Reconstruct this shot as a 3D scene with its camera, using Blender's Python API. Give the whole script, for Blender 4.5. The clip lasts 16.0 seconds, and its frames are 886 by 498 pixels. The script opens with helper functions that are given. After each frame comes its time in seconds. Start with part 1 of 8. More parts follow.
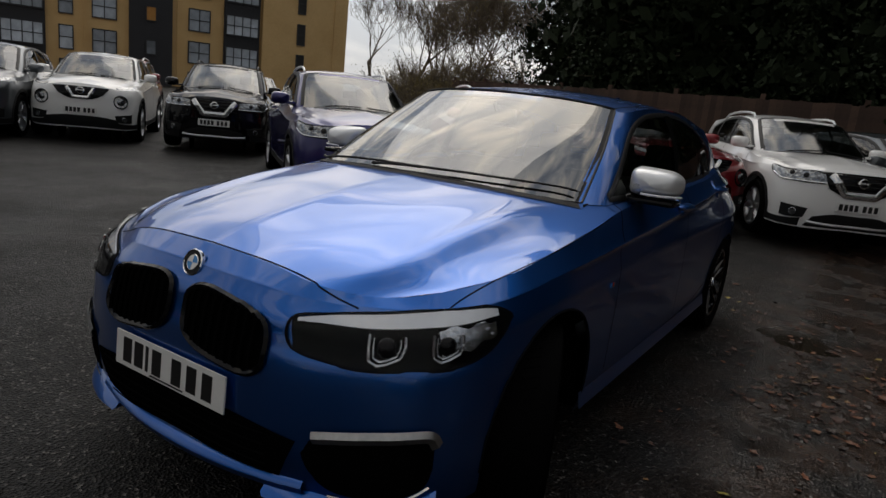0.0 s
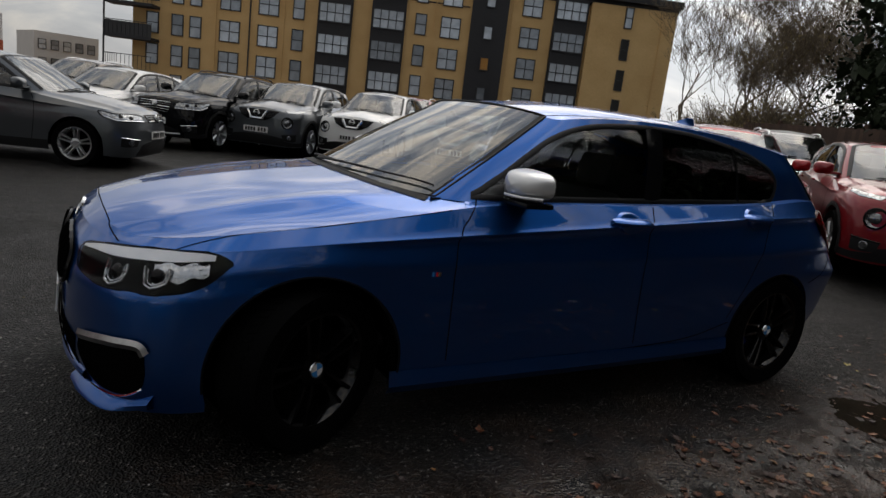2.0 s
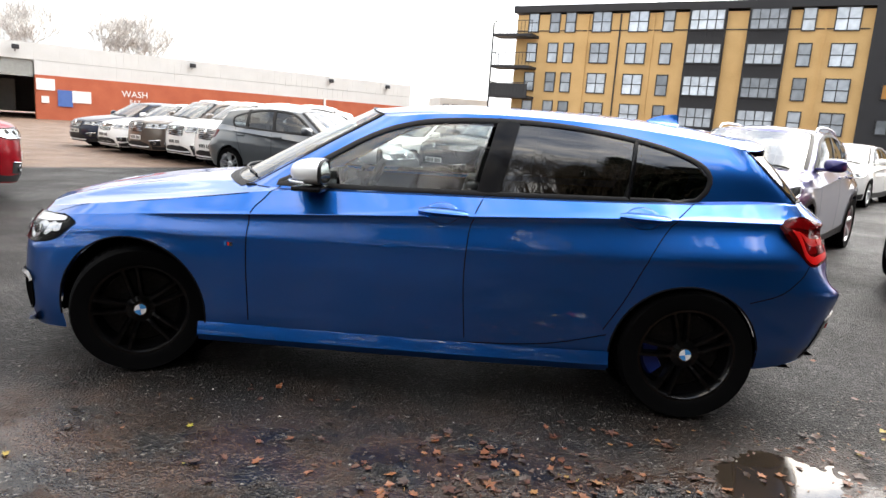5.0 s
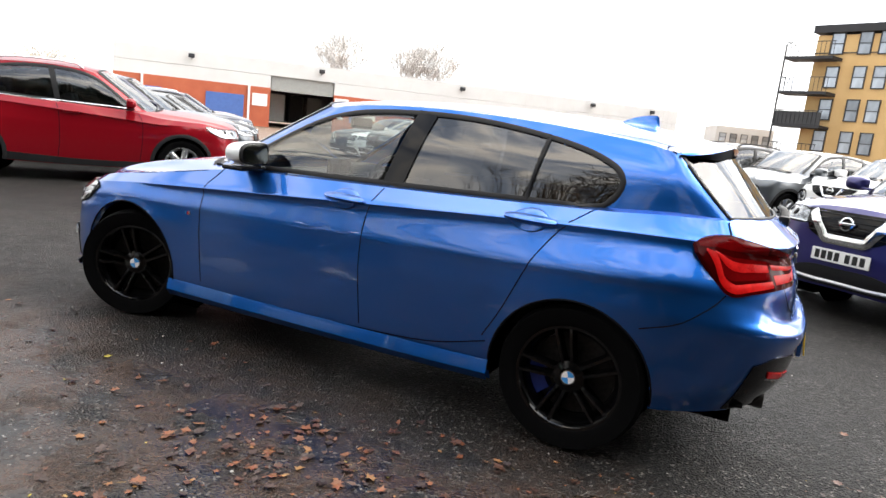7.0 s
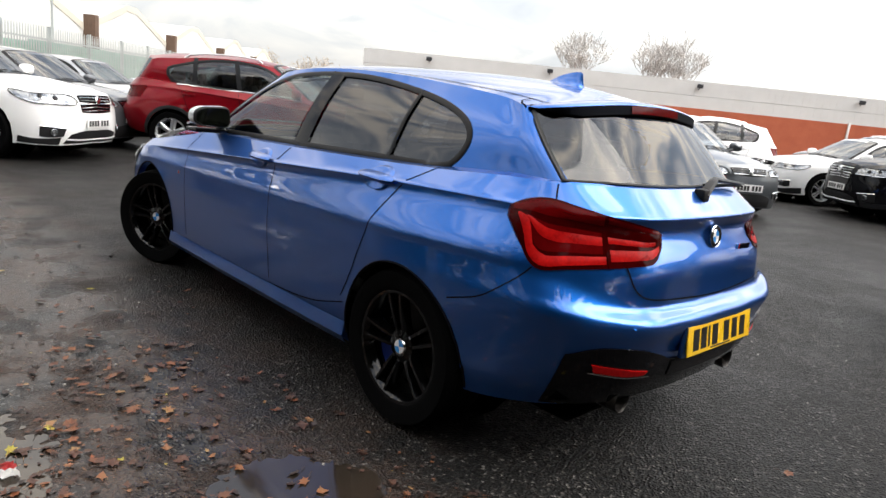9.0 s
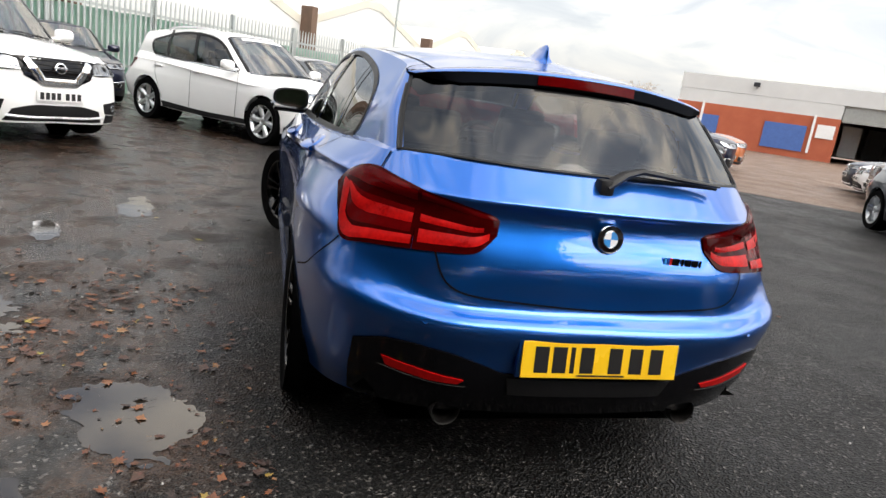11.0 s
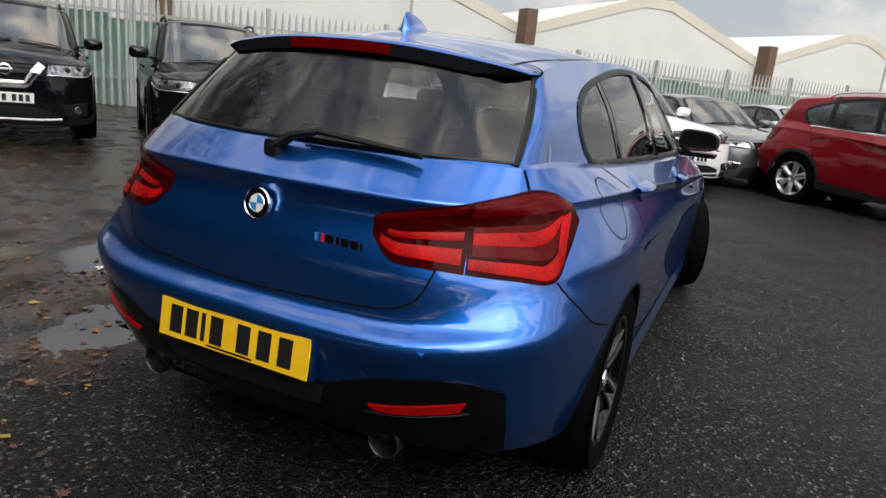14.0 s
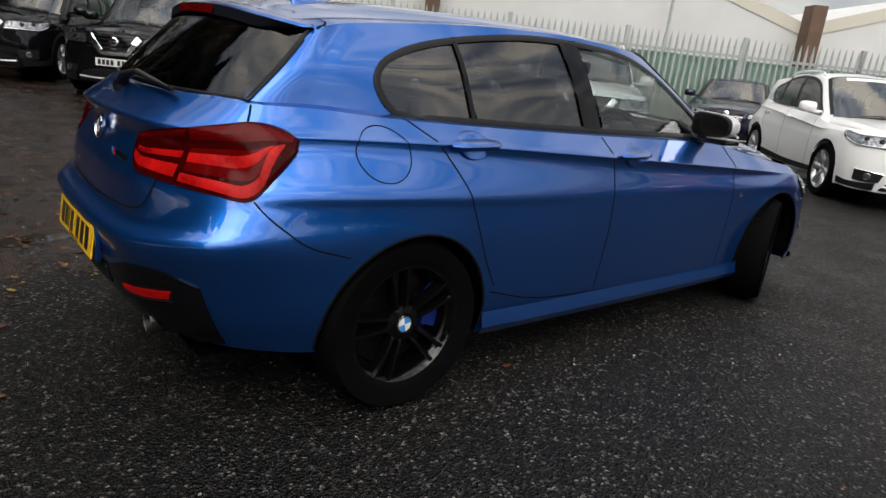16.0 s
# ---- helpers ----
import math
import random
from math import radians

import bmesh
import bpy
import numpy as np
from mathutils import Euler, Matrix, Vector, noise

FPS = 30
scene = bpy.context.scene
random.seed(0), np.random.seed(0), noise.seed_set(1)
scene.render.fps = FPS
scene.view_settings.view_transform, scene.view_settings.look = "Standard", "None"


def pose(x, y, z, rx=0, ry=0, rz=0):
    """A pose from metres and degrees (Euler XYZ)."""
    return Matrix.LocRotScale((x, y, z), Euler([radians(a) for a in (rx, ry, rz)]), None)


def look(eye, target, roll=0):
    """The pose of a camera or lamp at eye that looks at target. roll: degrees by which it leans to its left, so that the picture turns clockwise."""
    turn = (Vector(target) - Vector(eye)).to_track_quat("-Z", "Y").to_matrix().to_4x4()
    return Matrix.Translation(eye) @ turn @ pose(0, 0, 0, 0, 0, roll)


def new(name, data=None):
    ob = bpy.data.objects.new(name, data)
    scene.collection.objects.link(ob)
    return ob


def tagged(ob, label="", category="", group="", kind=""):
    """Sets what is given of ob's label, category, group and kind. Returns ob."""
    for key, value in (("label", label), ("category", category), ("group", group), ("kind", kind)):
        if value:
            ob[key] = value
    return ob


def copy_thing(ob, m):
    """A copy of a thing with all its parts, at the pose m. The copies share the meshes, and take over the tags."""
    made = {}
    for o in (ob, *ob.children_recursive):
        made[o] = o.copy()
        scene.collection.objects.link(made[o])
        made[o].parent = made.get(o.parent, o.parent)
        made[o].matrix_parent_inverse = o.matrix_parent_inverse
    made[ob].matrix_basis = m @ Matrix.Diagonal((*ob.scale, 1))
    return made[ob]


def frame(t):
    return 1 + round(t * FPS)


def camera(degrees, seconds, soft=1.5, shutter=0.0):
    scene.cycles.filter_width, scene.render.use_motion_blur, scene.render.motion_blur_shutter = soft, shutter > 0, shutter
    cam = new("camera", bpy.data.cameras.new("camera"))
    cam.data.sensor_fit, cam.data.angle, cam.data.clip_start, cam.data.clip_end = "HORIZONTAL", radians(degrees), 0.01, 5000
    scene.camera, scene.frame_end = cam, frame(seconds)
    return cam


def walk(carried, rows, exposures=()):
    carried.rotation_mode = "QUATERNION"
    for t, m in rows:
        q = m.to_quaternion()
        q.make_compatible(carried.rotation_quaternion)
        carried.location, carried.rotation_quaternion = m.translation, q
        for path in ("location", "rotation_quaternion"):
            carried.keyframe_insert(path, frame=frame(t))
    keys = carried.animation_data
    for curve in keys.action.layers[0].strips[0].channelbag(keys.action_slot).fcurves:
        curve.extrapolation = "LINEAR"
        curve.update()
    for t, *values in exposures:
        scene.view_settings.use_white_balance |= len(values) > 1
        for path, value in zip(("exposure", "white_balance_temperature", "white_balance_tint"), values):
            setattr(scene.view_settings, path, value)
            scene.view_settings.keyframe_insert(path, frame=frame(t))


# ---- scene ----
cam = camera(67.8, 16.0)

PATH = [
    (0, (3.295, 1.625, 1.293), (1.644, 0.58, 0.867), 6.0),
    (0.5, (3.018, 1.983, 1.315), (1.513, 0.731, 0.91), 5.8),
    (1, (2.776, 2.407, 1.31), (1.44, 0.988, 0.863), 7.4),
    (1.5, (2.437, 2.692, 1.304), (1.276, 1.127, 0.855), 7.1),
    (2, (2.133, 3.058, 1.311), (1.147, 1.364, 0.909), 6.9),
    (2.5, (1.768, 3.252, 1.288), (0.916, 1.497, 0.847), 7.6),
    (3, (1.432, 3.544, 1.282), (0.781, 1.691, 0.902), 7.7),
    (3.5, (1.057, 3.734, 1.272), (0.622, 1.822, 0.875), 7.0),
    (4, (0.636, 3.865, 1.303), (0.433, 1.917, 0.897), 6.5),
    (4.2, (0.444, 3.964, 1.308), (0.277, 2.005, 0.943), 6.3),
    (6.3, (-1.408, 3.676, 1.325), (-0.777, 1.818, 0.938), 4.2),
    (6.5, (-1.58, 3.622, 1.302), (-0.893, 1.78, 0.933), 5.8),
    (7, (-1.971, 3.501, 1.304), (-1.119, 1.729, 0.94), 6.0),
    (7.5, (-2.323, 3.26, 1.306), (-1.322, 1.573, 0.914), 4.0),
    (8, (-2.729, 3.069, 1.307), (-1.539, 1.503, 0.943), 6.1),
    (8.5, (-2.999, 2.776, 1.25), (-1.658, 1.36, 0.808), 5.0),
    (9, (-3.217, 2.461, 1.275), (-1.805, 1.112, 0.843), 6.0),
    (9.5, (-3.459, 2.146, 1.263), (-1.915, 0.949, 0.832), 7.0),
    (9.7, (-3.503, 1.987, 1.247), (-1.906, 0.859, 0.823), 8.6),
    (11.8, (-3.97, 0.472, 1.264), (-2.038, 0.229, 0.805), 4.8),
    (12, (-3.968, 0.329, 1.258), (-2.028, 0.144, 0.81), 4.6),
    (12.5, (-3.876, -0.026, 1.246), (-1.936, -0.002, 0.762), 4.5),
    (13, (-3.855, -0.424, 1.253), (-1.935, -0.144, 0.766), 5.1),
    (13.5, (-3.644, -0.807, 1.27), (-1.776, -0.279, 0.792), 7.4),
    (14, (-3.492, -1.186, 1.251), (-1.731, -0.377, 0.757), 5.7),
    (14.5, (-3.331, -1.532, 1.263), (-1.662, -0.544, 0.775), 7.8),
    (15, (-3.108, -1.87, 1.281), (-1.559, -0.701, 0.794), 6.0),
    (15.5, (-2.961, -2.267, 1.258), (-1.6, -0.905, 0.717), 5.4),
    (16, (-2.681, -2.587, 1.246), (-1.435, -1.126, 0.689), 6.3),
]
EXPOSURES = [(0, -0.38), (0.5, -0.6), (1, -0.65), (1.5, -0.45), (2, -0.1), (2.5, 0.58), (3, 1.2), (3.5, 1.5), (4, 1.75), (4.2, 1.85), (6.3, 2.4), (6.5, 2.35), (7.5, 2.2), (8.5, 1.8), (9.5, 1.65),
             (11.8, 1.65), (12.5, 1.65), (13.0, 1.65), (13.5, 1.42), (14.0, 1.08), (14.5, 0.76), (15.0, 0.62), (15.5, 0.48), (16.0, 0.93)]
walk(cam, [(t, look(eye, target, roll)) for t, eye, target, roll in PATH], EXPOSURES)

# ---------------------------------------------------------------- light
world = bpy.data.worlds.new("overcast_sky")
scene.world = world
world.use_nodes = True
wt = world.node_tree
for n in list(wt.nodes):
    wt.nodes.remove(n)
w_out = wt.nodes.new("ShaderNodeOutputWorld")
w_bg = wt.nodes.new("ShaderNodeBackground")
w_sky = wt.nodes.new("ShaderNodeTexSky")
w_sky.sky_type = "NISHITA"
w_sky.sun_disc = False
w_sky.sun_elevation = radians(48)
w_sky.sun_rotation = radians(230)
w_sky.air_density, w_sky.dust_density = 1.2, 2.5
w_tc = wt.nodes.new("ShaderNodeTexCoord")
w_map = wt.nodes.new("ShaderNodeMapping")
w_map.inputs["Scale"].default_value = (1.5, 1.5, 4.2)
w_map.inputs["Rotation"].default_value = (0.1, 0.15, 0.5)
w_n1 = wt.nodes.new("ShaderNodeTexNoise")
w_n1.inputs["Scale"].default_value = 2.3
w_n1.inputs["Detail"].default_value = 7
w_n1.inputs["Roughness"].default_value = 0.55
w_n1.inputs["Distortion"].default_value = 1.1
w_ramp = wt.nodes.new("ShaderNodeValToRGB")
w_ramp.color_ramp.elements[0].position = 0.38
w_ramp.color_ramp.elements[0].color = (0.26, 0.295, 0.36, 1)
w_ramp.color_ramp.elements[1].position = 0.62
w_ramp.color_ramp.elements[1].color = (1.10, 1.0, 0.86, 1)
w_e = w_ramp.color_ramp.elements.new(0.5)
w_e.color = (0.56, 0.565, 0.58, 1)
w_scale = wt.nodes.new("ShaderNodeVectorMath")
w_scale.operation = "SCALE"
# the cloud is brightest low in the sky where the sun stands behind it
w_dot = wt.nodes.new("ShaderNodeVectorMath")
w_dot.operation = "DOT_PRODUCT"
w_dot.inputs[1].default_value = (-0.74, -0.60, 0.30)
w_pos = wt.nodes.new("ShaderNodeMath")
w_pos.operation = "MULTIPLY_ADD"
w_pos.inputs[1].default_value, w_pos.inputs[2].default_value = 0.5, 0.5
w_pow = wt.nodes.new("ShaderNodeMath")
w_pow.operation = "POWER"
w_pow.inputs[1].default_value = 5.0
w_glow = wt.nodes.new("ShaderNodeMath")
w_glow.operation = "MULTIPLY_ADD"
w_glow.inputs[1].default_value, w_glow.inputs[2].default_value = 24.0, 8.0
# an overcast sky is three times as bright overhead as at the horizon
w_sep = wt.nodes.new("ShaderNodeSeparateXYZ")
w_up = wt.nodes.new("ShaderNodeMath")
w_up.operation = "MAXIMUM"
w_up.inputs[1].default_value = 0.0
w_cie = wt.nodes.new("ShaderNodeMath")
w_cie.operation = "MULTIPLY_ADD"
w_cie.inputs[1].default_value, w_cie.inputs[2].default_value = 0.70, 0.35
w_lum = wt.nodes.new("ShaderNodeMath")
w_lum.operation = "MULTIPLY"
wt.links.new(w_tc.outputs["Generated"], w_sep.inputs[0])
wt.links.new(w_sep.outputs["Z"], w_up.inputs[0])
wt.links.new(w_up.outputs[0], w_cie.inputs[0])
wt.links.new(w_cie.outputs[0], w_lum.inputs[0])
wt.links.new(w_glow.outputs[0], w_lum.inputs[1])
wt.links.new(w_tc.outputs["Generated"], w_dot.inputs[0])
wt.links.new(w_dot.outputs["Value"], w_pos.inputs[0])
wt.links.new(w_pos.outputs[0], w_pow.inputs[0])
wt.links.new(w_pow.outputs[0], w_glow.inputs[0])
wt.links.new(w_lum.outputs[0], w_scale.inputs["Scale"])
w_mix = wt.nodes.new("ShaderNodeMix")
w_mix.data_type = "RGBA"
w_mix.inputs["Factor"].default_value = 0.9
w_bg.inputs["Strength"].default_value = 0.12
wt.links.new(w_tc.outputs["Generated"], w_map.inputs["Vector"])
wt.links.new(w_map.outputs["Vector"], w_n1.inputs["Vector"])
wt.links.new(w_n1.outputs["Fac"], w_ramp.inputs["Fac"])
# haze evens the cloud out towards the horizon
w_haze = wt.nodes.new("ShaderNodeMapRange")
w_haze.inputs["From Min"].default_value, w_haze.inputs["From Max"].default_value = 0.0, 0.45
w_haze.inputs["To Min"].default_value, w_haze.inputs["To Max"].default_value = 0.72, 0.0
w_even = wt.nodes.new("ShaderNodeMix")
w_even.data_type = "RGBA"
w_even.inputs["B"].default_value = (0.76, 0.765, 0.775, 1)
wt.links.new(w_up.outputs[0], w_haze.inputs["Value"])
wt.links.new(w_haze.outputs["Result"], w_even.inputs["Factor"])
wt.links.new(w_ramp.outputs["Color"], w_even.inputs["A"])
wt.links.new(w_even.outputs["Result"], w_scale.inputs[0])
wt.links.new(w_sky.outputs["Color"], w_mix.inputs["A"])
wt.links.new(w_scale.outputs["Vector"], w_mix.inputs["B"])
wt.links.new(w_mix.outputs["Result"], w_bg.inputs["Color"])
wt.links.new(w_bg.outputs["Background"], w_out.inputs["Surface"])

sun_data = bpy.data.lights.new("sun", "SUN")
sun_data.energy = 0.5
sun_data.angle = radians(40)
sun_data.color = (1.0, 0.93, 0.84)
sun = new("sun", sun_data)
sun.matrix_world = look((-16, -12, 22), (0, 0, 0))

# ---------------------------------------------------------------- materials
def material(name, color, rough=0.5, metal=0.0, coat=0.0, coat_rough=0.03, vary=0.12, scale=6.0, grain=60.0, bump=0.0,
             bump_scale=80.0, rough_vary=0.1, spec=0.5, second=None, alpha=1.0, transmission=0.0, ior=1.45, emit=0.0, rand=0.0):
    """A node material: base colour broken up at two scales, gloss that varies, fine relief."""
    m = bpy.data.materials.new(name)
    m.use_nodes = True
    t = m.node_tree
    b = t.nodes["Principled BSDF"]
    tc = t.nodes.new("ShaderNodeTexCoord")
    n1 = t.nodes.new("ShaderNodeTexNoise")
    n1.inputs["Scale"].default_value = scale
    n1.inputs["Detail"].default_value = 6
    n2 = t.nodes.new("ShaderNodeTexNoise")
    n2.inputs["Scale"].default_value = grain
    n2.inputs["Detail"].default_value = 3
    for n in (n1, n2):
        t.links.new(tc.outputs["Object"], n.inputs["Vector"])
    add = t.nodes.new("ShaderNodeMath")
    add.operation = "MULTIPLY_ADD"
    add.inputs[1].default_value = 0.6
    t.links.new(n1.outputs["Fac"], add.inputs[0])
    sub = t.nodes.new("ShaderNodeMath")
    sub.operation = "MULTIPLY"
    sub.inputs[1].default_value = 0.4
    t.links.new(n2.outputs["Fac"], sub.inputs[0])
    t.links.new(sub.outputs[0], add.inputs[2])
    ramp = t.nodes.new("ShaderNodeValToRGB")
    c2 = second if second else tuple(min(1.0, c * (1 + vary)) for c in color)
    c1 = color if second else tuple(c * (1 - vary) for c in color)
    ramp.color_ramp.elements[0].position, ramp.color_ramp.elements[1].position = 0.33, 0.67
    ramp.color_ramp.elements[0].color, ramp.color_ramp.elements[1].color = (*c1, 1), (*c2, 1)
    t.links.new(add.outputs[0], ramp.inputs["Fac"])
    col = ramp.outputs["Color"]
    if rand:
        oi = t.nodes.new("ShaderNodeObjectInfo")
        hsv = t.nodes.new("ShaderNodeHueSaturation")
        mr = t.nodes.new("ShaderNodeMapRange")
        mr.inputs["To Min"].default_value, mr.inputs["To Max"].default_value = 1 - rand, 1 + rand
        t.links.new(oi.outputs["Random"], mr.inputs["Value"])
        t.links.new(mr.outputs["Result"], hsv.inputs["Value"])
        t.links.new(col, hsv.inputs["Color"])
        col = hsv.outputs["Color"]
    t.links.new(col, b.inputs["Base Color"])
    rr = t.nodes.new("ShaderNodeMapRange")
    rr.inputs["To Min"].default_value, rr.inputs["To Max"].default_value = max(0.0, rough - rough_vary), min(1.0, rough + rough_vary)
    t.links.new(n1.outputs["Fac"], rr.inputs["Value"])
    t.links.new(rr.outputs["Result"], b.inputs["Roughness"])
    b.inputs["Metallic"].default_value = metal
    b.inputs["Coat Weight"].default_value = coat
    b.inputs["Coat Roughness"].default_value = coat_rough
    b.inputs["Specular IOR Level"].default_value = spec
    b.inputs["IOR"].default_value = ior
    b.inputs["Transmission Weight"].default_value = transmission
    b.inputs["Alpha"].default_value = alpha
    if emit:
        b.inputs["Emission Color"].default_value = (*color, 1)
        b.inputs["Emission Strength"].default_value = emit
    if bump:
        n3 = t.nodes.new("ShaderNodeTexNoise")
        n3.inputs["Scale"].default_value = bump_scale
        n3.inputs["Detail"].default_value = 5
        t.links.new(tc.outputs["Object"], n3.inputs["Vector"])
        bp = t.nodes.new("ShaderNodeBump")
        bp.inputs["Strength"].default_value = bump
        bp.inputs["Distance"].default_value = 0.01
        t.links.new(n3.outputs["Fac"], bp.inputs["Height"])
        t.links.new(bp.outputs["Normal"], b.inputs["Normal"])
    return m


def glass(name, tint, rough=0.0, mirror=0.06):
    """Thin automotive glass: a clear tinted pane with a mirror-like coat."""
    m = bpy.data.materials.new(name)
    m.use_nodes = True
    t = m.node_tree
    for n in list(t.nodes):
        t.nodes.remove(n)
    out = t.nodes.new("ShaderNodeOutputMaterial")
    tr = t.nodes.new("ShaderNodeBsdfTransparent")
    tr.inputs["Color"].default_value = (*tint, 1)
    gl = t.nodes.new("ShaderNodeBsdfGlossy")
    gl.inputs["Roughness"].default_value = rough
    lw = t.nodes.new("ShaderNodeLayerWeight")
    lw.inputs["Blend"].default_value = 0.5
    pw = t.nodes.new("ShaderNodeMath")
    pw.operation = "POWER"
    pw.inputs[1].default_value = 5.0
    fr = t.nodes.new("ShaderNodeMath")
    fr.operation = "MULTIPLY_ADD"
    fr.inputs[1].default_value, fr.inputs[2].default_value = 1 - mirror, mirror
    t.links.new(lw.outputs["Facing"], pw.inputs[0])
    t.links.new(pw.outputs[0], fr.inputs[0])
    mx = t.nodes.new("ShaderNodeMixShader")
    t.links.new(fr.outputs[0], mx.inputs["Fac"])
    t.links.new(tr.outputs["BSDF"], mx.inputs[1])
    t.links.new(gl.outputs["BSDF"], mx.inputs[2])
    t.links.new(mx.outputs["Shader"], out.inputs["Surface"])
    return m


def paint(name, color, metal=0.35, rough=0.3, coat_ior=1.5, coat=1.0, spec=0.5):
    m = material(name, color, rough=rough, metal=metal, coat=coat, coat_rough=0.02, vary=0.04, scale=1.2, grain=900.0, rough_vary=0.05, spec=spec)
    m.node_tree.nodes["Principled BSDF"].inputs["Coat IOR"].default_value = coat_ior
    return m


BLUE = paint("metallic_blue_paint", (0.008, 0.108, 0.44), metal=0.92, rough=0.33, coat_ior=1.62)
WHITE_P = paint("white_paint", (0.84, 0.84, 0.83), metal=0.0)
BLACK_P = paint("black_paint", (0.004, 0.004, 0.005), metal=0.0, coat=0.7, spec=0.0)
GREY_P = paint("grey_paint", (0.09, 0.10, 0.11), metal=0.6)
SILVER_P = paint("silver_paint", (0.42, 0.43, 0.44), metal=0.7)
RED_P = paint("red_paint", (0.33, 0.010, 0.016), metal=0.3)
DARKRED_P = paint("dark_red_paint", (0.22, 0.008, 0.014), metal=0.4)
CRIMSON_P = paint("crimson_paint", (0.19, 0.003, 0.008), metal=0.3, coat=0.55, spec=0.1)
PURPLE_P = paint("ink_blue_paint", (0.022, 0.02, 0.12), metal=0.5)
NAVY_P = paint("navy_paint", (0.008, 0.011, 0.028), metal=0.4, coat=0.8, spec=0.1)
BRONZE_P = paint("bronze_paint", (0.13, 0.105, 0.085), metal=0.6)
ORANGE_P = paint("copper_paint", (0.42, 0.12, 0.03), metal=0.4)
GLOSS_BLACK = material("gloss_black_plastic", (0.004, 0.004, 0.005), rough=0.10, spec=0.25, vary=0.05, rough_vary=0.04)
TRIM = material("black_rubber_trim", (0.009, 0.009, 0.010), rough=0.45, vary=0.1, spec=0.3)
PLASTIC = material("textured_black_plastic", (0.010, 0.010, 0.011), spec=0.3, rough=0.62, vary=0.15, bump=0.25, bump_scale=500)
# near-black without gloss: shade of recesses and undersides is put into this colour
RECESS_SHADE = material("wheel_well_liner", (0.003, 0.003, 0.003), rough=0.95, vary=0.2, spec=0.0)
# near-black of the panel gaps, also painted on as shade under the spoiler
SEAM_SHADE = material("panel_gap", (0.004, 0.005, 0.008), rough=0.9, spec=0.1)
TYRE = material("tyre_rubber", (0.0022, 0.0022, 0.0024), rough=0.8, vary=0.25, scale=9, bump=0.15, bump_scale=300, spec=0.05)
RIM_BLACK = material("gloss_black_alloy", (0.002, 0.002, 0.0023), rough=0.10, spec=0.35, coat=0.15, vary=0.05, rough_vary=0.03)
RIM_SILVER = material("silver_alloy", (0.55, 0.56, 0.57), rough=0.3, metal=0.85, vary=0.06)
CHROME = material("chrome", (0.82, 0.83, 0.84), rough=0.08, metal=1.0, vary=0.03, rough_vary=0.04)
STEEL = material("brushed_steel", (0.5, 0.5, 0.5), rough=0.35, metal=1.0, vary=0.15, scale=20)
SOOT = material("sooty_steel", (0.022, 0.020, 0.019), rough=0.5, metal=0.8, vary=0.4, scale=30)
PIPE_RIM = material("dull_sooted_steel", (0.07, 0.067, 0.064), rough=0.4, metal=0.9, vary=0.3, scale=40)
SATIN = material("satin_silver_mirror_cap", (0.74, 0.75, 0.76), rough=0.30, metal=0.45, vary=0.04)
CALIPER = material("blue_brake_caliper", (0.006, 0.022, 0.16), rough=0.4)
RED_LENS = material("red_lamp_lens", (0.085, 0.001, 0.0015), rough=0.10, spec=0.10, vary=0.1, scale=30)
RED_DARK = material("smoked_red_lens", (0.032, 0.0006, 0.0007), rough=0.06, spec=0.06, vary=0.2, scale=20, rough_vary=0.03)
RED_LIT = material("red_light_guide", (0.20, 0.0015, 0.002), rough=0.3, spec=0.12, vary=0.08, scale=13, grain=90, second=(0.52, 0.006, 0.005))
RED_REFL = material("red_reflector", (0.34, 0.004, 0.004), rough=0.2, spec=0.2, vary=0.15, scale=60)
LENS_DARK = material("dark_headlamp_interior", (0.003, 0.003, 0.0035), rough=0.5, spec=0.04, vary=0.3, scale=40)
LAMP_CHROME = material("headlamp_reflector", (0.60, 0.62, 0.65), rough=0.22, metal=1.0, vary=0.25, scale=30)
LAMP_WHITE = material("headlamp_light_guide", (0.8, 0.82, 0.86), rough=0.2, coat=1.0, vary=0.05)
CLEAR = glass("clear_lamp_cover", (0.93, 0.94, 0.95), mirror=0.015)
GLASS = glass("green_tinted_glass", (0.72, 0.77, 0.76), mirror=0.10)
SCREEN_GLASS = glass("windscreen_glass", (0.62, 0.68, 0.66), mirror=0.21)
GLASS_DARK = glass("privacy_glass", (0.075, 0.078, 0.082), mirror=0.115)
REAR_GLASS = glass("rear_privacy_glass", (0.22, 0.225, 0.23), mirror=0.065)
GLASS_BG = glass("parked_car_glass", (0.30, 0.33, 0.34), mirror=0.10)
SCREEN_BG = glass("parked_car_windscreen", (0.55, 0.60, 0.60), rough=0.07, mirror=0.22)
INTERIOR = material("dark_interior_cloth", (0.018, 0.018, 0.020), rough=0.85, vary=0.1, bump=0.03, bump_scale=250)
LEATHER = material("black_leather", (0.008, 0.008, 0.0085), rough=0.6, spec=0.15, vary=0.15, bump=0.15, bump_scale=120)
HEADLINER = material("grey_headliner", (0.12, 0.118, 0.116), rough=0.95, vary=0.06)
PLATE_W = material("white_number_plate", (0.78, 0.78, 0.76), rough=0.3, coat=0.4, vary=0.03)
PLATE_Y = material("yellow_number_plate", (0.85, 0.52, 0.015), rough=0.3, coat=0.4, vary=0.03)
INK = material("black_plate_print", (0.012, 0.012, 0.012), rough=0.4, vary=0.05)
BADGE_BLUE = material("badge_blue_enamel", (0.04, 0.25, 0.62), rough=0.15, coat=0.8)
